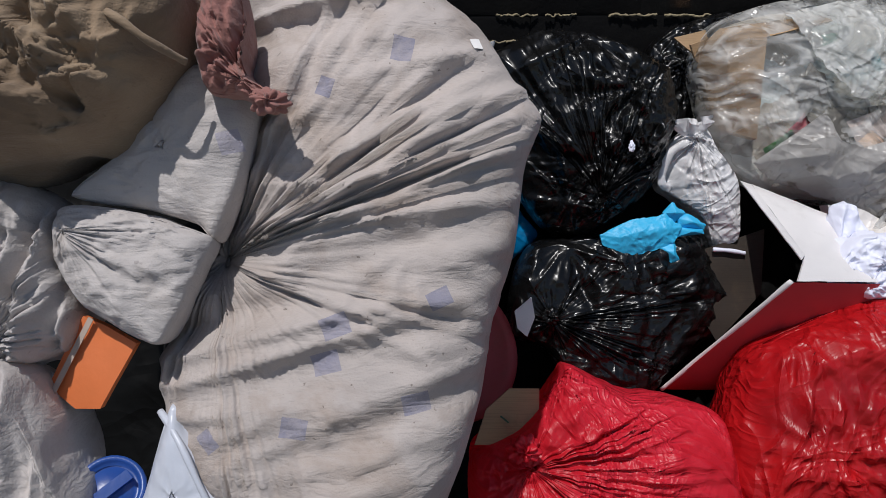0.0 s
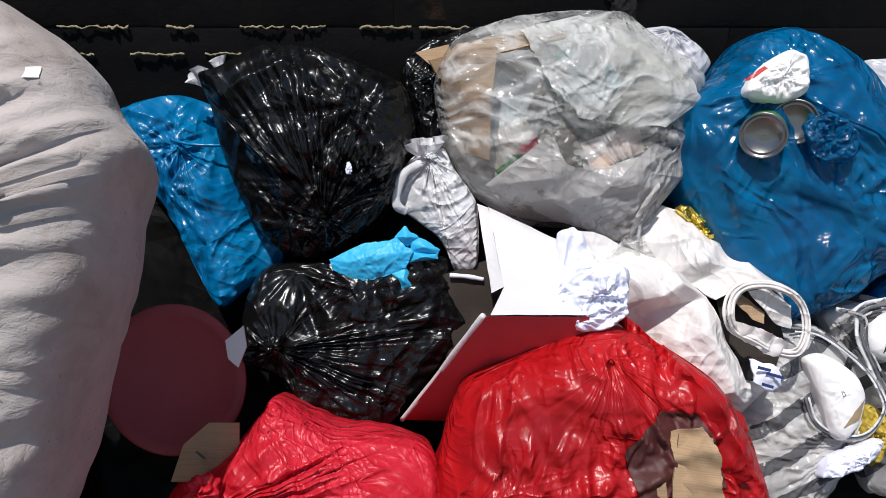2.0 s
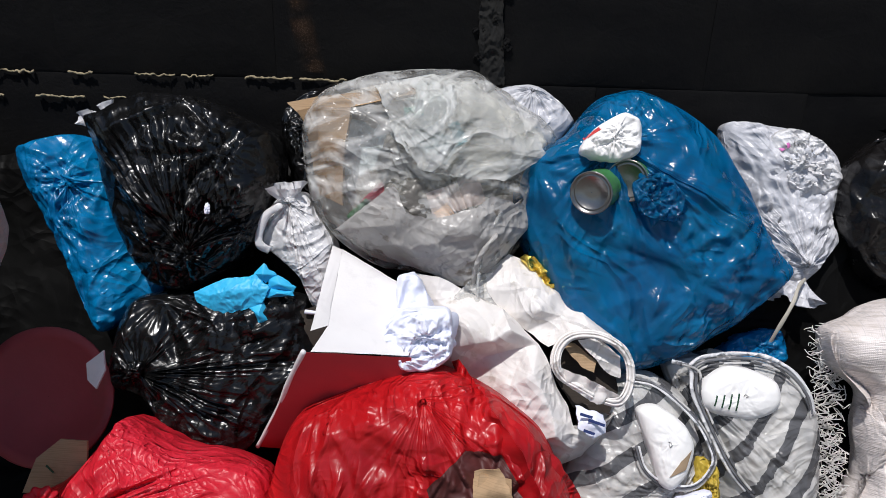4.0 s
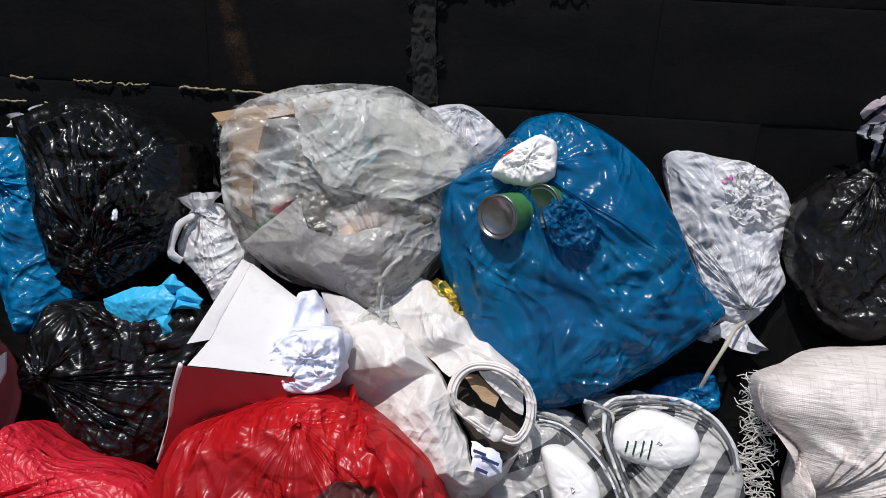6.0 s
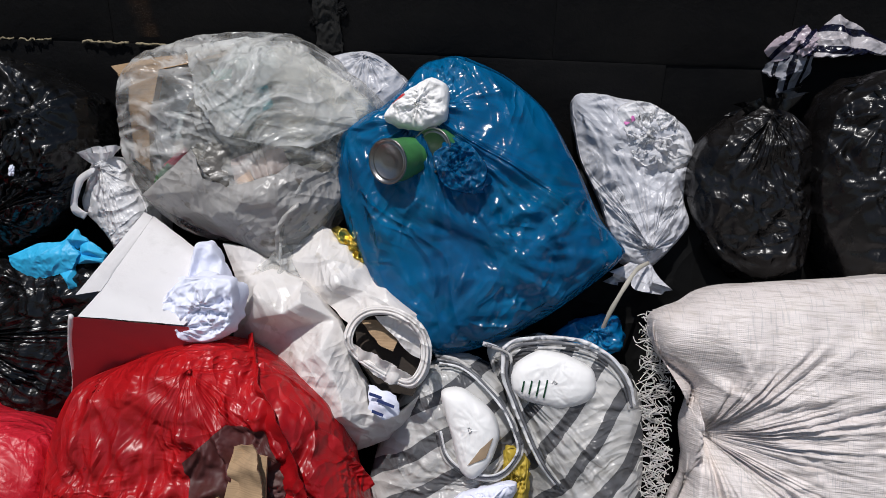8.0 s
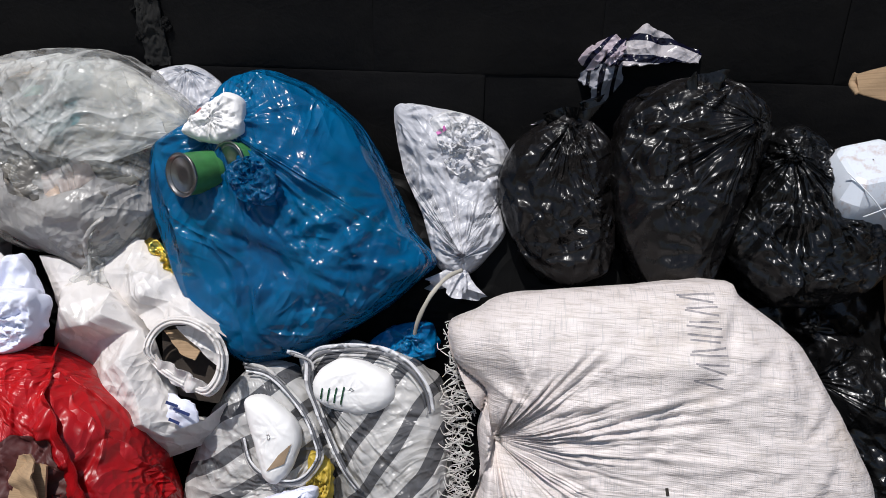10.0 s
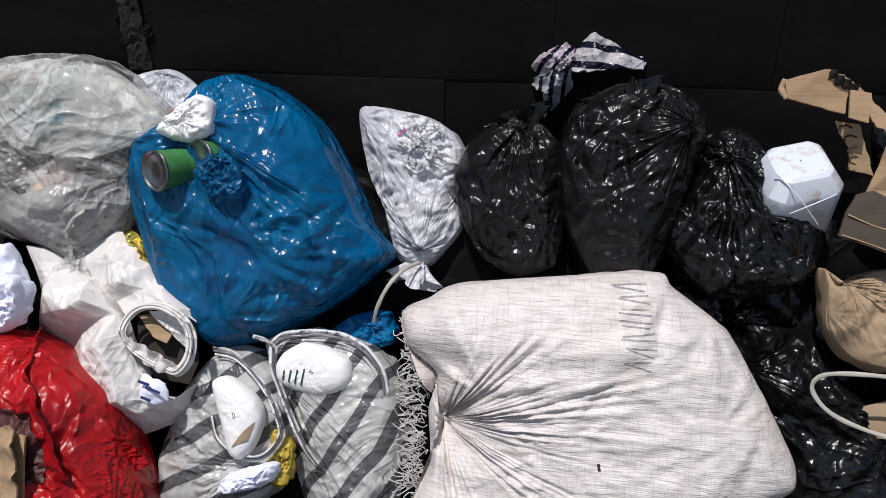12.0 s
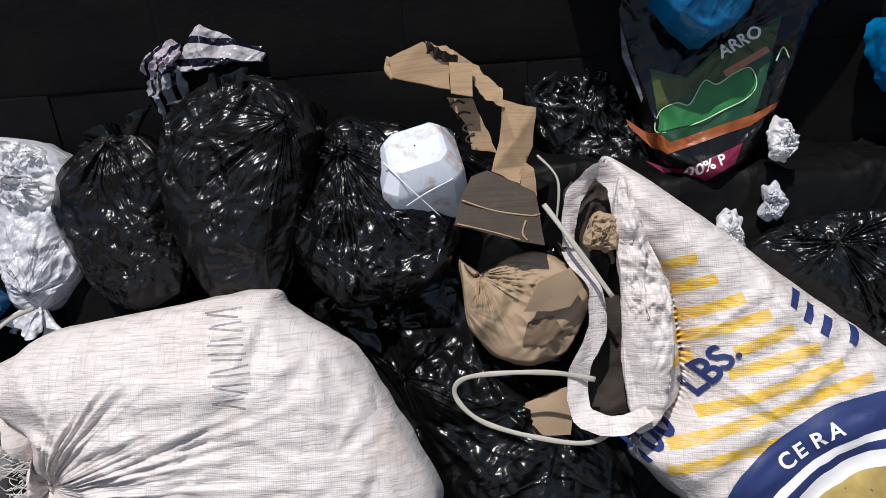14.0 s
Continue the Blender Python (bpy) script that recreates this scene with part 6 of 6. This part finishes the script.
fan(kn, (-0.043, 0.067, 0.040), 0.06, 0.04, 6, 3, BLACK, 25, 20)
sk = thing("striped_knot_bag", (1.756, 1.905, -0.895), "black and white striped plastic bag end tied in a bow", "rubbish bag")
part("wide_loop", folded([(-0.016, -0.022, 0.03), (0.009, 0.045, 0.02), (0.035, 0.080, 0.01), (0.063, 0.066, 0.02), (0.084, 0.017, 0.03), (0.131, -0.001, 0.02), (0.125, -0.020, 0.03), (0.058, -0.028, 0.05), (0.010, -0.034, 0.05)], [(0.030, 0.030, 0.055), (0.060, 0.005, 0.035), (0.040, -0.010, 0.060), (0.095, -0.005, 0.045)], -0.006, "wide_loop", BANDS_KNOT, 3, (0.008, 26), 4, 1), None, sk)
part("side_loop", folded([(-0.086, -0.022, 0.01), (-0.061, 0.006, 0.02), (-0.006, 0.037, 0.01), (0.012, 0.045, 0.02), (-0.005, -0.012, 0.05), (-0.039, -0.040, 0.04)], [(-0.050, -0.012, 0.055), (-0.020, 0.012, 0.050)], -0.006, "side_loop", BANDS_LOOP, 4, (0.016, 34), 4, 1), None, sk, "pinkish white striped loop")
part("tail", folded([(-0.083, -0.044, 0.0), (-0.038, -0.030, 0.045), (-0.005, -0.025, 0.045), (0.004, -0.052, 0.02), (-0.017, -0.077, 0.01), (-0.043, -0.108, 0.0), (-0.052, -0.070, 0.03)], [(-0.030, -0.060, 0.045), (-0.055, -0.055, 0.010)], -0.006, "tail", BANDS_TAIL, 5, (0.012, 30), 4, 1), None, sk)
kn = tie(sk, (-0.018, -0.024, 0.055), 0.013, 2, BANDS_LOOP)
sk.scale = (1.12, 1.12, 1.12)

# --- white jug, torn carton, paper
def jug_shell():
    """A square jug with wide chamfers, its base pressed in, the corners softened."""
    verts = []
    for z, grow in ((0.062, 0.02), (0.062, 0.60), (0.058, 0.70), (0.030, 0.97), (0.022, 1.0), (-0.075, 0.98), (-0.082, 0.94), (-0.082, 0.02)):
        for k in range(8):
            a = radians(45 * k + (14 if k % 2 else -14) + 22.5)
            for da in (-3, 3):
                verts.append((0.088 * grow * math.cos(a + radians(da)), 0.080 * grow * math.sin(a + radians(da)), z))
    return np.array(verts), grid_faces(8, 16)


RUSTY_WHITE = paper("rusty_white_plastic", (0.72, 0.76, 0.82), (0.62, 0.66, 0.72), 0.35, grime=0.95, grime_col=(0.34, 0.13, 0.02), grime_at=0.50)
jug = thing("plastic_jug", (2.170, 1.661, -0.780), "white plastic jug upended, stained with rust", "jug")
v, f = jug_shell()
shell = part("body", mesh_from(v, f, "body", RUSTY_WHITE), None, jug, m=pose(0.004, -0.002, -0.020, -28, 30, 52))
shell.data.set_sharp_from_angle(angle=radians(22))
for pts in ([(-0.052, 0.010, 0.058), (-0.012, -0.034, 0.066), (0.034, -0.080, 0.040)], [(-0.020, -0.062, 0.048), (0.014, -0.044, 0.064), (0.058, -0.022, 0.048)]):
    cord(jug, "mould_seam", [(x, y, z - 0.006) for x, y, z in pts], 0.0012, WHITE_PLASTIC)
torn = thing("torn_carton", (2.242, 1.755, -0.780), "torn brown corrugated cardboard curling into an arch", "cardboard")
part("end_panel", folded([(-0.108, 0.089, 0.02), (-0.050, 0.103, 0.05), (-0.010, 0.066, 0.05), (-0.012, 0.026, 0.045), (-0.104, 0.056, 0.02)], [], 0.005, "end_panel", CARD, 2, (0.002, 20)), None, torn)
part("end_edge", mesh_from(*tube([(-0.106, 0.090, 0.022), (-0.112, 0.074, 0.018), (-0.103, 0.056, 0.022)], 0.006, 0.7), "end_edge", CARD), None, torn, "curled end of the carton")
part("loose_square", folded([(-0.010, 0.066, 0.058), (0.026, 0.062, 0.056), (0.024, 0.010, 0.055), (-0.010, 0.017, 0.058)], [], 0.005, "loose_square", CARD, 4, (0.001, 14)), None, torn)
part("inner_strip", folded([(-0.017, 0.019, 0.02), (0.023, 0.014, 0.02), (0.041, -0.027, 0.01), (0.060, -0.074, 0.0), (0.018, -0.064, 0.0), (0.013, -0.025, 0.01), (-0.007, -0.002, 0.015)], [], 0.005, "inner_strip", CARD, 3, (0.003, 24)), None, torn)
part("arch", folded([(-0.048, 0.103, 0.045), (-0.004, 0.094, 0.03), (0.030, 0.068, 0.025), (0.072, 0.024, 0.03), (0.075, -0.006, 0.035), (0.043, 0.008, 0.04), (0.022, 0.049, 0.035), (-0.021, 0.069, 0.045)], [(0.00, 0.080, 0.05)], 0.005, "arch", CARD, 5, (0.006, 34)), None, torn)
part("side_panel", folded([(0.072, 0.006, 0.035), (0.126, -0.007, 0.02), (0.117, -0.070, 0.01), (0.102, -0.100, 0.015), (0.093, -0.128, 0.015), (0.048, -0.104, 0.005), (0.064, -0.056, 0.015)], [(0.088, -0.060, 0.035)], 0.005, "side_panel", CARD, 6, (0.003, 22), 3, 0), None, torn)
part("lower_tongue", folded([(0.103, -0.095, 0.02), (0.117, -0.106, 0.02), (0.121, -0.150, 0.01), (0.080, -0.132, 0.01)], [], 0.004, "lower_tongue", CARD, 7), None, torn)
part("torn_tongue", ribbon([(-0.046, 0.094, 0.058), (-0.024, 0.078, 0.062), (0.004, 0.068, 0.060)], (0.016, 0.012, 0.008), 0.004, 5, 0.02), CARD_DARK_AND_SHADE, torn)
for x, y, turn in ((0.000, 0.004, 20), (0.010, -0.014, 35), (0.018, -0.034, 70), (0.022, -0.052, 80)):
    part("finger_hole", mesh_from(*tube([(x + 0.012 * math.cos(radians(turn + a)), y + 0.007 * math.sin(radians(turn + a)), 0.026) for a in (0, 60, 120, 180)], 0.0016, 0.7), "finger_hole", CARD_DARK_AND_SHADE), None, torn, "dark curved cut in the carton")
wet = thing("cardboard_piece", (2.310, 1.595, -0.770), "flat piece of dark soaked cardboard with torn pale edges", "cardboard")
part("panel", folded([(-0.053, 0.045, 0.04), (-0.027, 0.053, 0.04), (0.046, 0.014, 0.045), (0.056, -0.070, 0.05), (0.017, -0.062, 0.055), (-0.084, -0.031, 0.05), (-0.072, 0.011, 0.045)], [], 0.006, "panel", WET_CARD, 3, (0.002, 30)), None, wet)
for pts, r in (([(-0.070, 0.006, 0.054), (-0.020, -0.010, 0.055), (0.034, -0.024, 0.056), (0.050, -0.020, 0.054)], 0.0013), ([(-0.080, -0.030, 0.057), (-0.030, -0.044, 0.060), (0.018, -0.058, 0.061)], 0.0012), ([(0.028, -0.030, 0.058), (0.020, -0.048, 0.060), (0.030, -0.062, 0.060)], 0.0016)):
    cord(wet, "crease", [(x + 0.0016 * math.sin(90 * x * k), y + 0.0016 * math.cos(170 * x), z) for k, (x, y, z) in enumerate(pts)], r, CARD, 0.6, label="pale torn crease")

bp, body = bag("paper_bag", "crumpled brown kraft paper bag with an open mouth", "paper bag", (2.336, 1.420, -0.800), (-0.081, 0.068), [(-0.104, 0.088), (-0.082, 0.059), (-0.023, 0.089), (0.034, 0.093), (0.097, 0.049), (0.104, 0.001), (0.062, -0.072), (0.004, -0.093), (-0.051, -0.076), (-0.096, -0.026), (-0.103, 0.031)], 0.060, KRAFT, seed=53, nt=170, nr=58, pleats=(20, 0.008, 0.5), crumple=(0.010, 7), folds=(0.010, 18, 50), stars=0.007)
# Darker kraft decal paints the shade in the bag's open mouth.
part("open_mouth", decal(surface_of(body), [(-0.002, -0.015), (0.039, -0.008), (0.055, -0.036), (0.019, -0.054), (-0.013, -0.050)], 0.004), KRAFT_MOUTH_SHADE, bp, "mouth of the bag, its shade painted on")
part("folded_lip", slab([(-0.045, -0.015), (-0.02, 0.03), (0.03, 0.05), (0.05, 0.02), (0.03, -0.012), (0.0, -0.02)], 0.003, seed=6, wavy=0.01), KRAFT, bp, "", pose(*(0.034, 0.020, 0.085), 15, 10, 0))
sc = thing("paper_scrap", (2.353, 1.244, -0.820), "torn flat piece of brown kraft paper", "paper")
part("sheet", slab([(-0.064, 0.001), (0.034, 0.035), (0.064, 0.043), (0.049, -0.043), (-0.018, -0.040)], 0.003, seed=3, wavy=0.012), KRAFT, sc)
strap = thing("strap", (2.297, 1.271, -0.760), "pale plastic strap lying in a loop", "strap")
cord(strap, "band", [(w[0], w[1], z) for w, z in zip([(0.139, 0.036), (0.076, 0.051), (-0.006, 0.055), (-0.071, 0.047), (-0.085, 0.018), (-0.047, -0.023), (0.034, -0.050), (0.124, -0.061), (0.181, -0.027)], (0.02, 0.03, 0.03, 0.02, 0.01, 0.01, 0.02, 0.03, 0.03))], 0.0042, CREAM, 0.3)
strap = thing("strap", (2.418, 1.517, -0.740), "thin pale plastic strap across the sack's mouth", "strap")
cord(strap, "band", [(w[0], w[1], z) for w, z in zip([(-0.054, 0.152), (-0.025, 0.110), (-0.029, 0.047)], (0.0, 0.01, 0.0))], 0.002, CREAM, 0.6)
cord(strap, "band", [(w[0], w[1], z) for w, z in zip([(-0.048, 0.073), (-0.008, 0.009), (0.049, -0.079)], (0.0, 0.02, 0.02))], 0.0042, CREAM, 0.3)

# --- printed sack with an open mouth
ls, body = bag("printed_sack", "white woven sack printed with yellow stripes and navy words", "sack", (2.773, 1.303, -0.850), (-0.250, 0.052), [(-0.296, 0.362), (-0.253, 0.347), (-0.113, 0.241), (0.025, 0.125), (0.178, 0.000), (0.296, -0.122), (0.282, -0.362), (-0.095, -0.279), (-0.243, -0.165), (-0.270, -0.124), (-0.198, -0.049), (-0.185, 0.009), (-0.201, 0.147), (-0.270, 0.230)], 0.13, WOVEN, seed=54, nt=230, nr=80, crumple=(0.012, 6), folds=(0.008, 20, 40), profile=0.4, tension=0.4)
top = surface_of(body)
stripes = []
for a, b in (((-0.216, 0.177), (-0.168, 0.188)), ((-0.228, 0.130), (-0.140, 0.155)), ((-0.221, 0.086), (-0.099, 0.123)), ((-0.213, 0.054), (-0.060, 0.095)),
             ((-0.213, 0.018), (-0.173, 0.030)), ((-0.120, 0.037), (-0.026, 0.069)), ((-0.130, 0.002), (0.011, 0.039)), ((-0.178, -0.058), (0.048, 0.012)), ((-0.225, -0.109), (0.090, -0.010)), ((-0.229, -0.150), (-0.036, -0.100))):
    (x0, y0), (x1, y1) = a, b
    stripes.append(((x0 + x1) / 2, (y0 + y1) / 2, math.hypot(x1 - x0, y1 - y0), 0.018, math.degrees(math.atan2(y1 - y0, x1 - x0))))
body.data.materials[0] = stamped(WOVEN, "striped_woven_tape", stripes, (0.74, 0.46, 0.04), 0.45)
part("printed_word", lettering(top, "LBS.", -0.174, -0.036, 0.056, 48, 0.0035), NAVY, ls, "navy blue printed letters")
part("printed_word", lettering(top, "100", -0.262, -0.148, 0.058, 50, 0.0035), NAVY, ls, "navy blue printed figures")
cx, cy = 0.136, -0.355
def ring(r0, r1, lift, material, name, label):
    n = 96
    bm = bmesh.new()
    rows = []
    for r in np.linspace(max(r0, 0.002), r1, 12):
        rows.append([bm.verts.new((cx + r * math.cos(2 * math.pi * k / n), cy + r * math.sin(2 * math.pi * k / n), 0)) for k in range(n)])
    for a, b in zip(rows, rows[1:]):
        for k in range(n):
            bm.faces.new((a[k], b[k], b[(k + 1) % n], a[(k + 1) % n]))
    beyond = [v for v in bm.verts if top(v.co.x, v.co.y) == 0.0]
    bmesh.ops.delete(bm, geom=beyond, context="VERTS")
    for v in bm.verts:
        v.co.z = top(v.co.x, v.co.y) + lift
    part(name, bm, material, ls, label)
ring(0.268, 0.325, 0.0042, NAVY, "navy_ring", "navy printed ring")
ring(0.254, 0.268, 0.0042, FOAM, "white_ring", "white printed ring")
ring(0.240, 0.254, 0.0042, NAVY, "navy_ring", "thin navy printed ring")
ring(0.214, 0.240, 0.0042, FOAM, "white_ring", "white printed ring")
ring(0.0, 0.214, 0.0042, solid("grain_print", (0.45, 0.32, 0.10), 0.5, var=0.5), "grain_print", "ochre printed grain")
for k, ch in enumerate("CERA"):
    a = (133, 127.3, 121.6, 116)[k]
    part("printed_letter", lettering(top, ch, cx + 0.283 * math.cos(radians(a)), cy + 0.283 * math.sin(radians(a)), 0.034, a - 94, 0.0062), FOAM, ls, "white printed letter")
for k in range(4):
    a = radians(138 - 9 * k)
    run = [(cx + r * math.cos(a + 0.9 * (r - 0.2)), cy + r * math.sin(a + 0.9 * (r - 0.2))) for r in (0.15, 0.18, 0.205)]
    if all(top(x, y) > 0 for x, y in run):
        cord(ls, "grain_line", [(x, y, top(x, y) + 0.003) for x, y in run], 0.0014, NAVY, 0.5)
for k in range(4):
    (x, y) = ((-0.016, 0.116), (0.006, 0.092), (0.028, 0.071), (0.076, 0.053))[k]
    part("printed_bar", decal(top, box_points(x, y, 0.014, 0.032, -35), 0.002), NAVY, ls, "navy printed bar")
hem = [(-0.355, 0.297, 0.090), (-0.313, 0.342, 0.090), (-0.283, 0.315, 0.100), (-0.281, 0.219, 0.120), (-0.255, 0.173, 0.130), (-0.244, 0.067, 0.130), (-0.259, -0.047, 0.130), (-0.313, -0.073, 0.130), (-0.367, -0.051, 0.120), (-0.367, 0.012, 0.110), (-0.323, 0.085, 0.100), (-0.326, 0.149, 0.100), (-0.367, 0.215, 0.100)]
part("hem", ribbon([hem[12], hem[0], hem[1], hem[2], hem[3]], (0.022, 0.03, 0.022, 0.03, 0.02), 0.004, 2, 0.02), WOVEN, ls, "crumpled white hem")
part("hem", ribbon([hem[12], hem[11], hem[10], hem[9], hem[8], hem[7], hem[6]], (0.028, 0.024, 0.034, 0.036, 0.034, 0.028, 0.02), 0.004, 4, -0.02), WOVEN, ls, "crumpled white hem")
# Dark lining paints the shade in the sack's mouth.
part("mouth", pillow([(p[0], p[1]) for p in hem], (0.0 + hem[3][0], hem[3][1]), 0.01, 0.04, "mouth", CARD_DARK_AND_SHADE, seed=5, nt=110, nr=36, crumple=(0.04, 14), dent=0.04), None, ls, "inside of the sack, its shade painted dark", Matrix.Translation((0, 0, 0.045)))
part("turned_lip", pillow([(-0.279, 0.327), (-0.239, 0.217), (-0.212, 0.135), (-0.211, 0.045), (-0.235, -0.057), (-0.276, -0.087), (-0.290, 0.022), (-0.289, 0.157), (-0.295, 0.256)], (-0.254, 0.101), 0.035, 0.02, "turned_lip", WOVEN, seed=6, nt=140, nr=44, crumple=(0.014, 12), folds=(0.006, 30, 0)), None, ls, "wide turned-back lip", Matrix.Translation((0, 0, 0.10)))
part("inner_paper", pillow([(-0.03, -0.02), (-0.01, 0.03), (0.025, 0.02), (0.02, -0.03)], (0, 0), 0.025, 0.02, "inner_paper", KRAFT, seed=6, nt=70, nr=22, crumple=(0.02, 24)), None, ls, "brown paper in the mouth", Matrix.Translation((-0.314, 0.239, 0.100)))

# --- dark packet by the wall and small scraps
pk, body = bag("rice_packet", "dark printed plastic rice packet standing in the shade", "packet", (2.742, 1.834, -0.920), (-0.043, 0.020), [(-0.201, 0.217), (0.201, 0.189), (0.132, 0.050), (0.074, -0.081), (0.007, -0.180), (-0.056, -0.217), (-0.135, -0.171), (-0.162, -0.097), (-0.196, 0.030)], 0.07, BLACK_SMOOTH, seed=56, nt=170, nr=58, tension=0.3, crumple=(0.012, 8), folds=(0.006, 14, 80))
top = surface_of(body)
part("green_field", decal(top, [(-0.161, -0.009), (-0.140, -0.151), (0.009, -0.113), (0.067, 0.066), (-0.042, 0.018), (-0.104, -0.032)], 0.0015), GREEN, pk, "green printed field")
part("olive_field", decal(top, [(-0.158, -0.020), (-0.150, -0.080), (-0.100, -0.062), (-0.030, -0.030), (0.050, 0.020), (0.062, 0.055), (-0.042, 0.012), (-0.104, -0.036)], 0.0022), solid("olive_print", (0.05, 0.07, 0.015), 0.4, var=0.5), pk, "pale olive printed patch")
# Orange kept darker, with the packet's shade put into the print colour.
part("orange_edge", decal(top, [(-0.195, -0.086), (-0.139, -0.129), (-0.130, -0.140), (0.010, -0.102), (0.060, -0.080), (0.054, -0.092), (0.008, -0.120), (-0.134, -0.160), (-0.190, -0.100)], 0.0019), solid("shaded_orange_print", (0.28, 0.07, 0.015), 0.45), pk, "orange printed edge")
part("maroon_band", decal(top, [(-0.165, -0.164), (-0.105, -0.189), (-0.009, -0.150), (-0.021, -0.184), (-0.082, -0.218), (-0.116, -0.201)], 0.0019), solid("maroon", (0.22, 0.01, 0.05), 0.4), pk, "maroon printed band")
part("printed_word", lettering(top, "90% P", -0.098, -0.205, 0.026, 20, 0.003), FOAM, pk, "white printed words")
part("printed_word", lettering(top, "ARRO", -0.041, -0.004, 0.030, 27, 0.004), FOAM, pk, "white printed word")
part("printed_bar", decal(top, box_points(0.000, -0.012, 0.085, 0.012, 27), 0.003), solid("salmon_print", (0.36, 0.14, 0.07), 0.4), pk, "salmon printed bar")
LOGO = solid("leaf_green_print", (0.02, 0.16, 0.04), 0.4)
LOGO_EDGE = solid("pale_green_print", (0.42, 0.60, 0.34), 0.4)
mark = [(-0.150, -0.120), (-0.145, -0.085), (-0.120, -0.074), (-0.098, -0.078), (-0.072, -0.040), (-0.052, -0.048), (-0.020, -0.030), (0.006, -0.024), (0.016, -0.052), (0.000, -0.074), (-0.040, -0.092), (-0.090, -0.112)]
part("logo_shape", decal(top, mark, 0.0035), LOGO, pk, "green wavy logo shape")
cord(pk, "logo_outline", [(a, b, top(a, b) + 0.004) for a, b in mark], 0.0012, LOGO_EDGE, 0.6, True, "pale green outline")
cord(pk, "logo_stroke", [(x, y, top(x, y) + 0.0045) for x, y in ((0.052, -0.014), (0.066, 0.010), (0.078, -0.008))], 0.0014, LOGO_EDGE, 0.6, False, "pale green logo stroke")
# Bag's upper part is added, out of view, to throw shade on the packet.
bag("blue_scrap", "crumpled blue plastic bag, enlarged unseen to shade the rice packet", "rubbish bag", (2.650, 1.995, -0.800), (0, 0), [(-0.24, 0.30), (0.26, 0.32), (0.34, 0.06), (0.12, 0.03), (0.07, -0.11), (0.0, -0.15), (-0.07, -0.11), (-0.11, 0.01), (-0.22, 0.06)], 0.24, BLUE_N, back=0.04, sag=0.4, seed=57, nt=100, nr=32, crumple=(0.022, 18))
for px in range(3):
    at, ln = (((2.798, 1.687, -0.850), 0.045), ((2.690, 1.531, -0.830), 0.05), ((2.782, 1.581, -0.860), 0.04))[px]
    wr = thing("plastic_scrap", at, "crumpled scrap of white plastic wrapping", "wrapper", "white scraps")
    part("sheet", pillow([(-ln * 0.5, -ln * 0.6), (-ln * 0.4, ln * 0.5), (ln * 0.1, ln * 0.7), (ln * 0.5, -ln * 0.2), (ln * 0.1, -ln * 0.8)], (0, 0), 0.018, 0.03, "sheet", GREY_FILM if px == 2 else WHITE_FILM, seed=60 + px, nt=80, nr=24, crumple=(0.02, 22)), None, wr)
part("side_fold", slab([(-0.202, 0.207), (-0.156, 0.194), (-0.144, 0.037), (-0.173, -0.065), (-0.202, 0.020)], 0.003, seed=4, wavy=0.006), GREY_SIDE, pk, "grey folded side of the packet", Matrix.Translation((0, 0, 0.03)))
bag("blue_scrap", "blue plastic bag far along the wall", "rubbish bag", (3.035, 1.822, -0.900), (0, 0), [(-0.05, 0.06), (0.05, 0.08), (0.08, -0.05), (0.0, -0.09), (-0.045, -0.03)], 0.05, BLUE_N, back=0.03, seed=63, nt=90, nr=28, crumple=(0.016, 14))
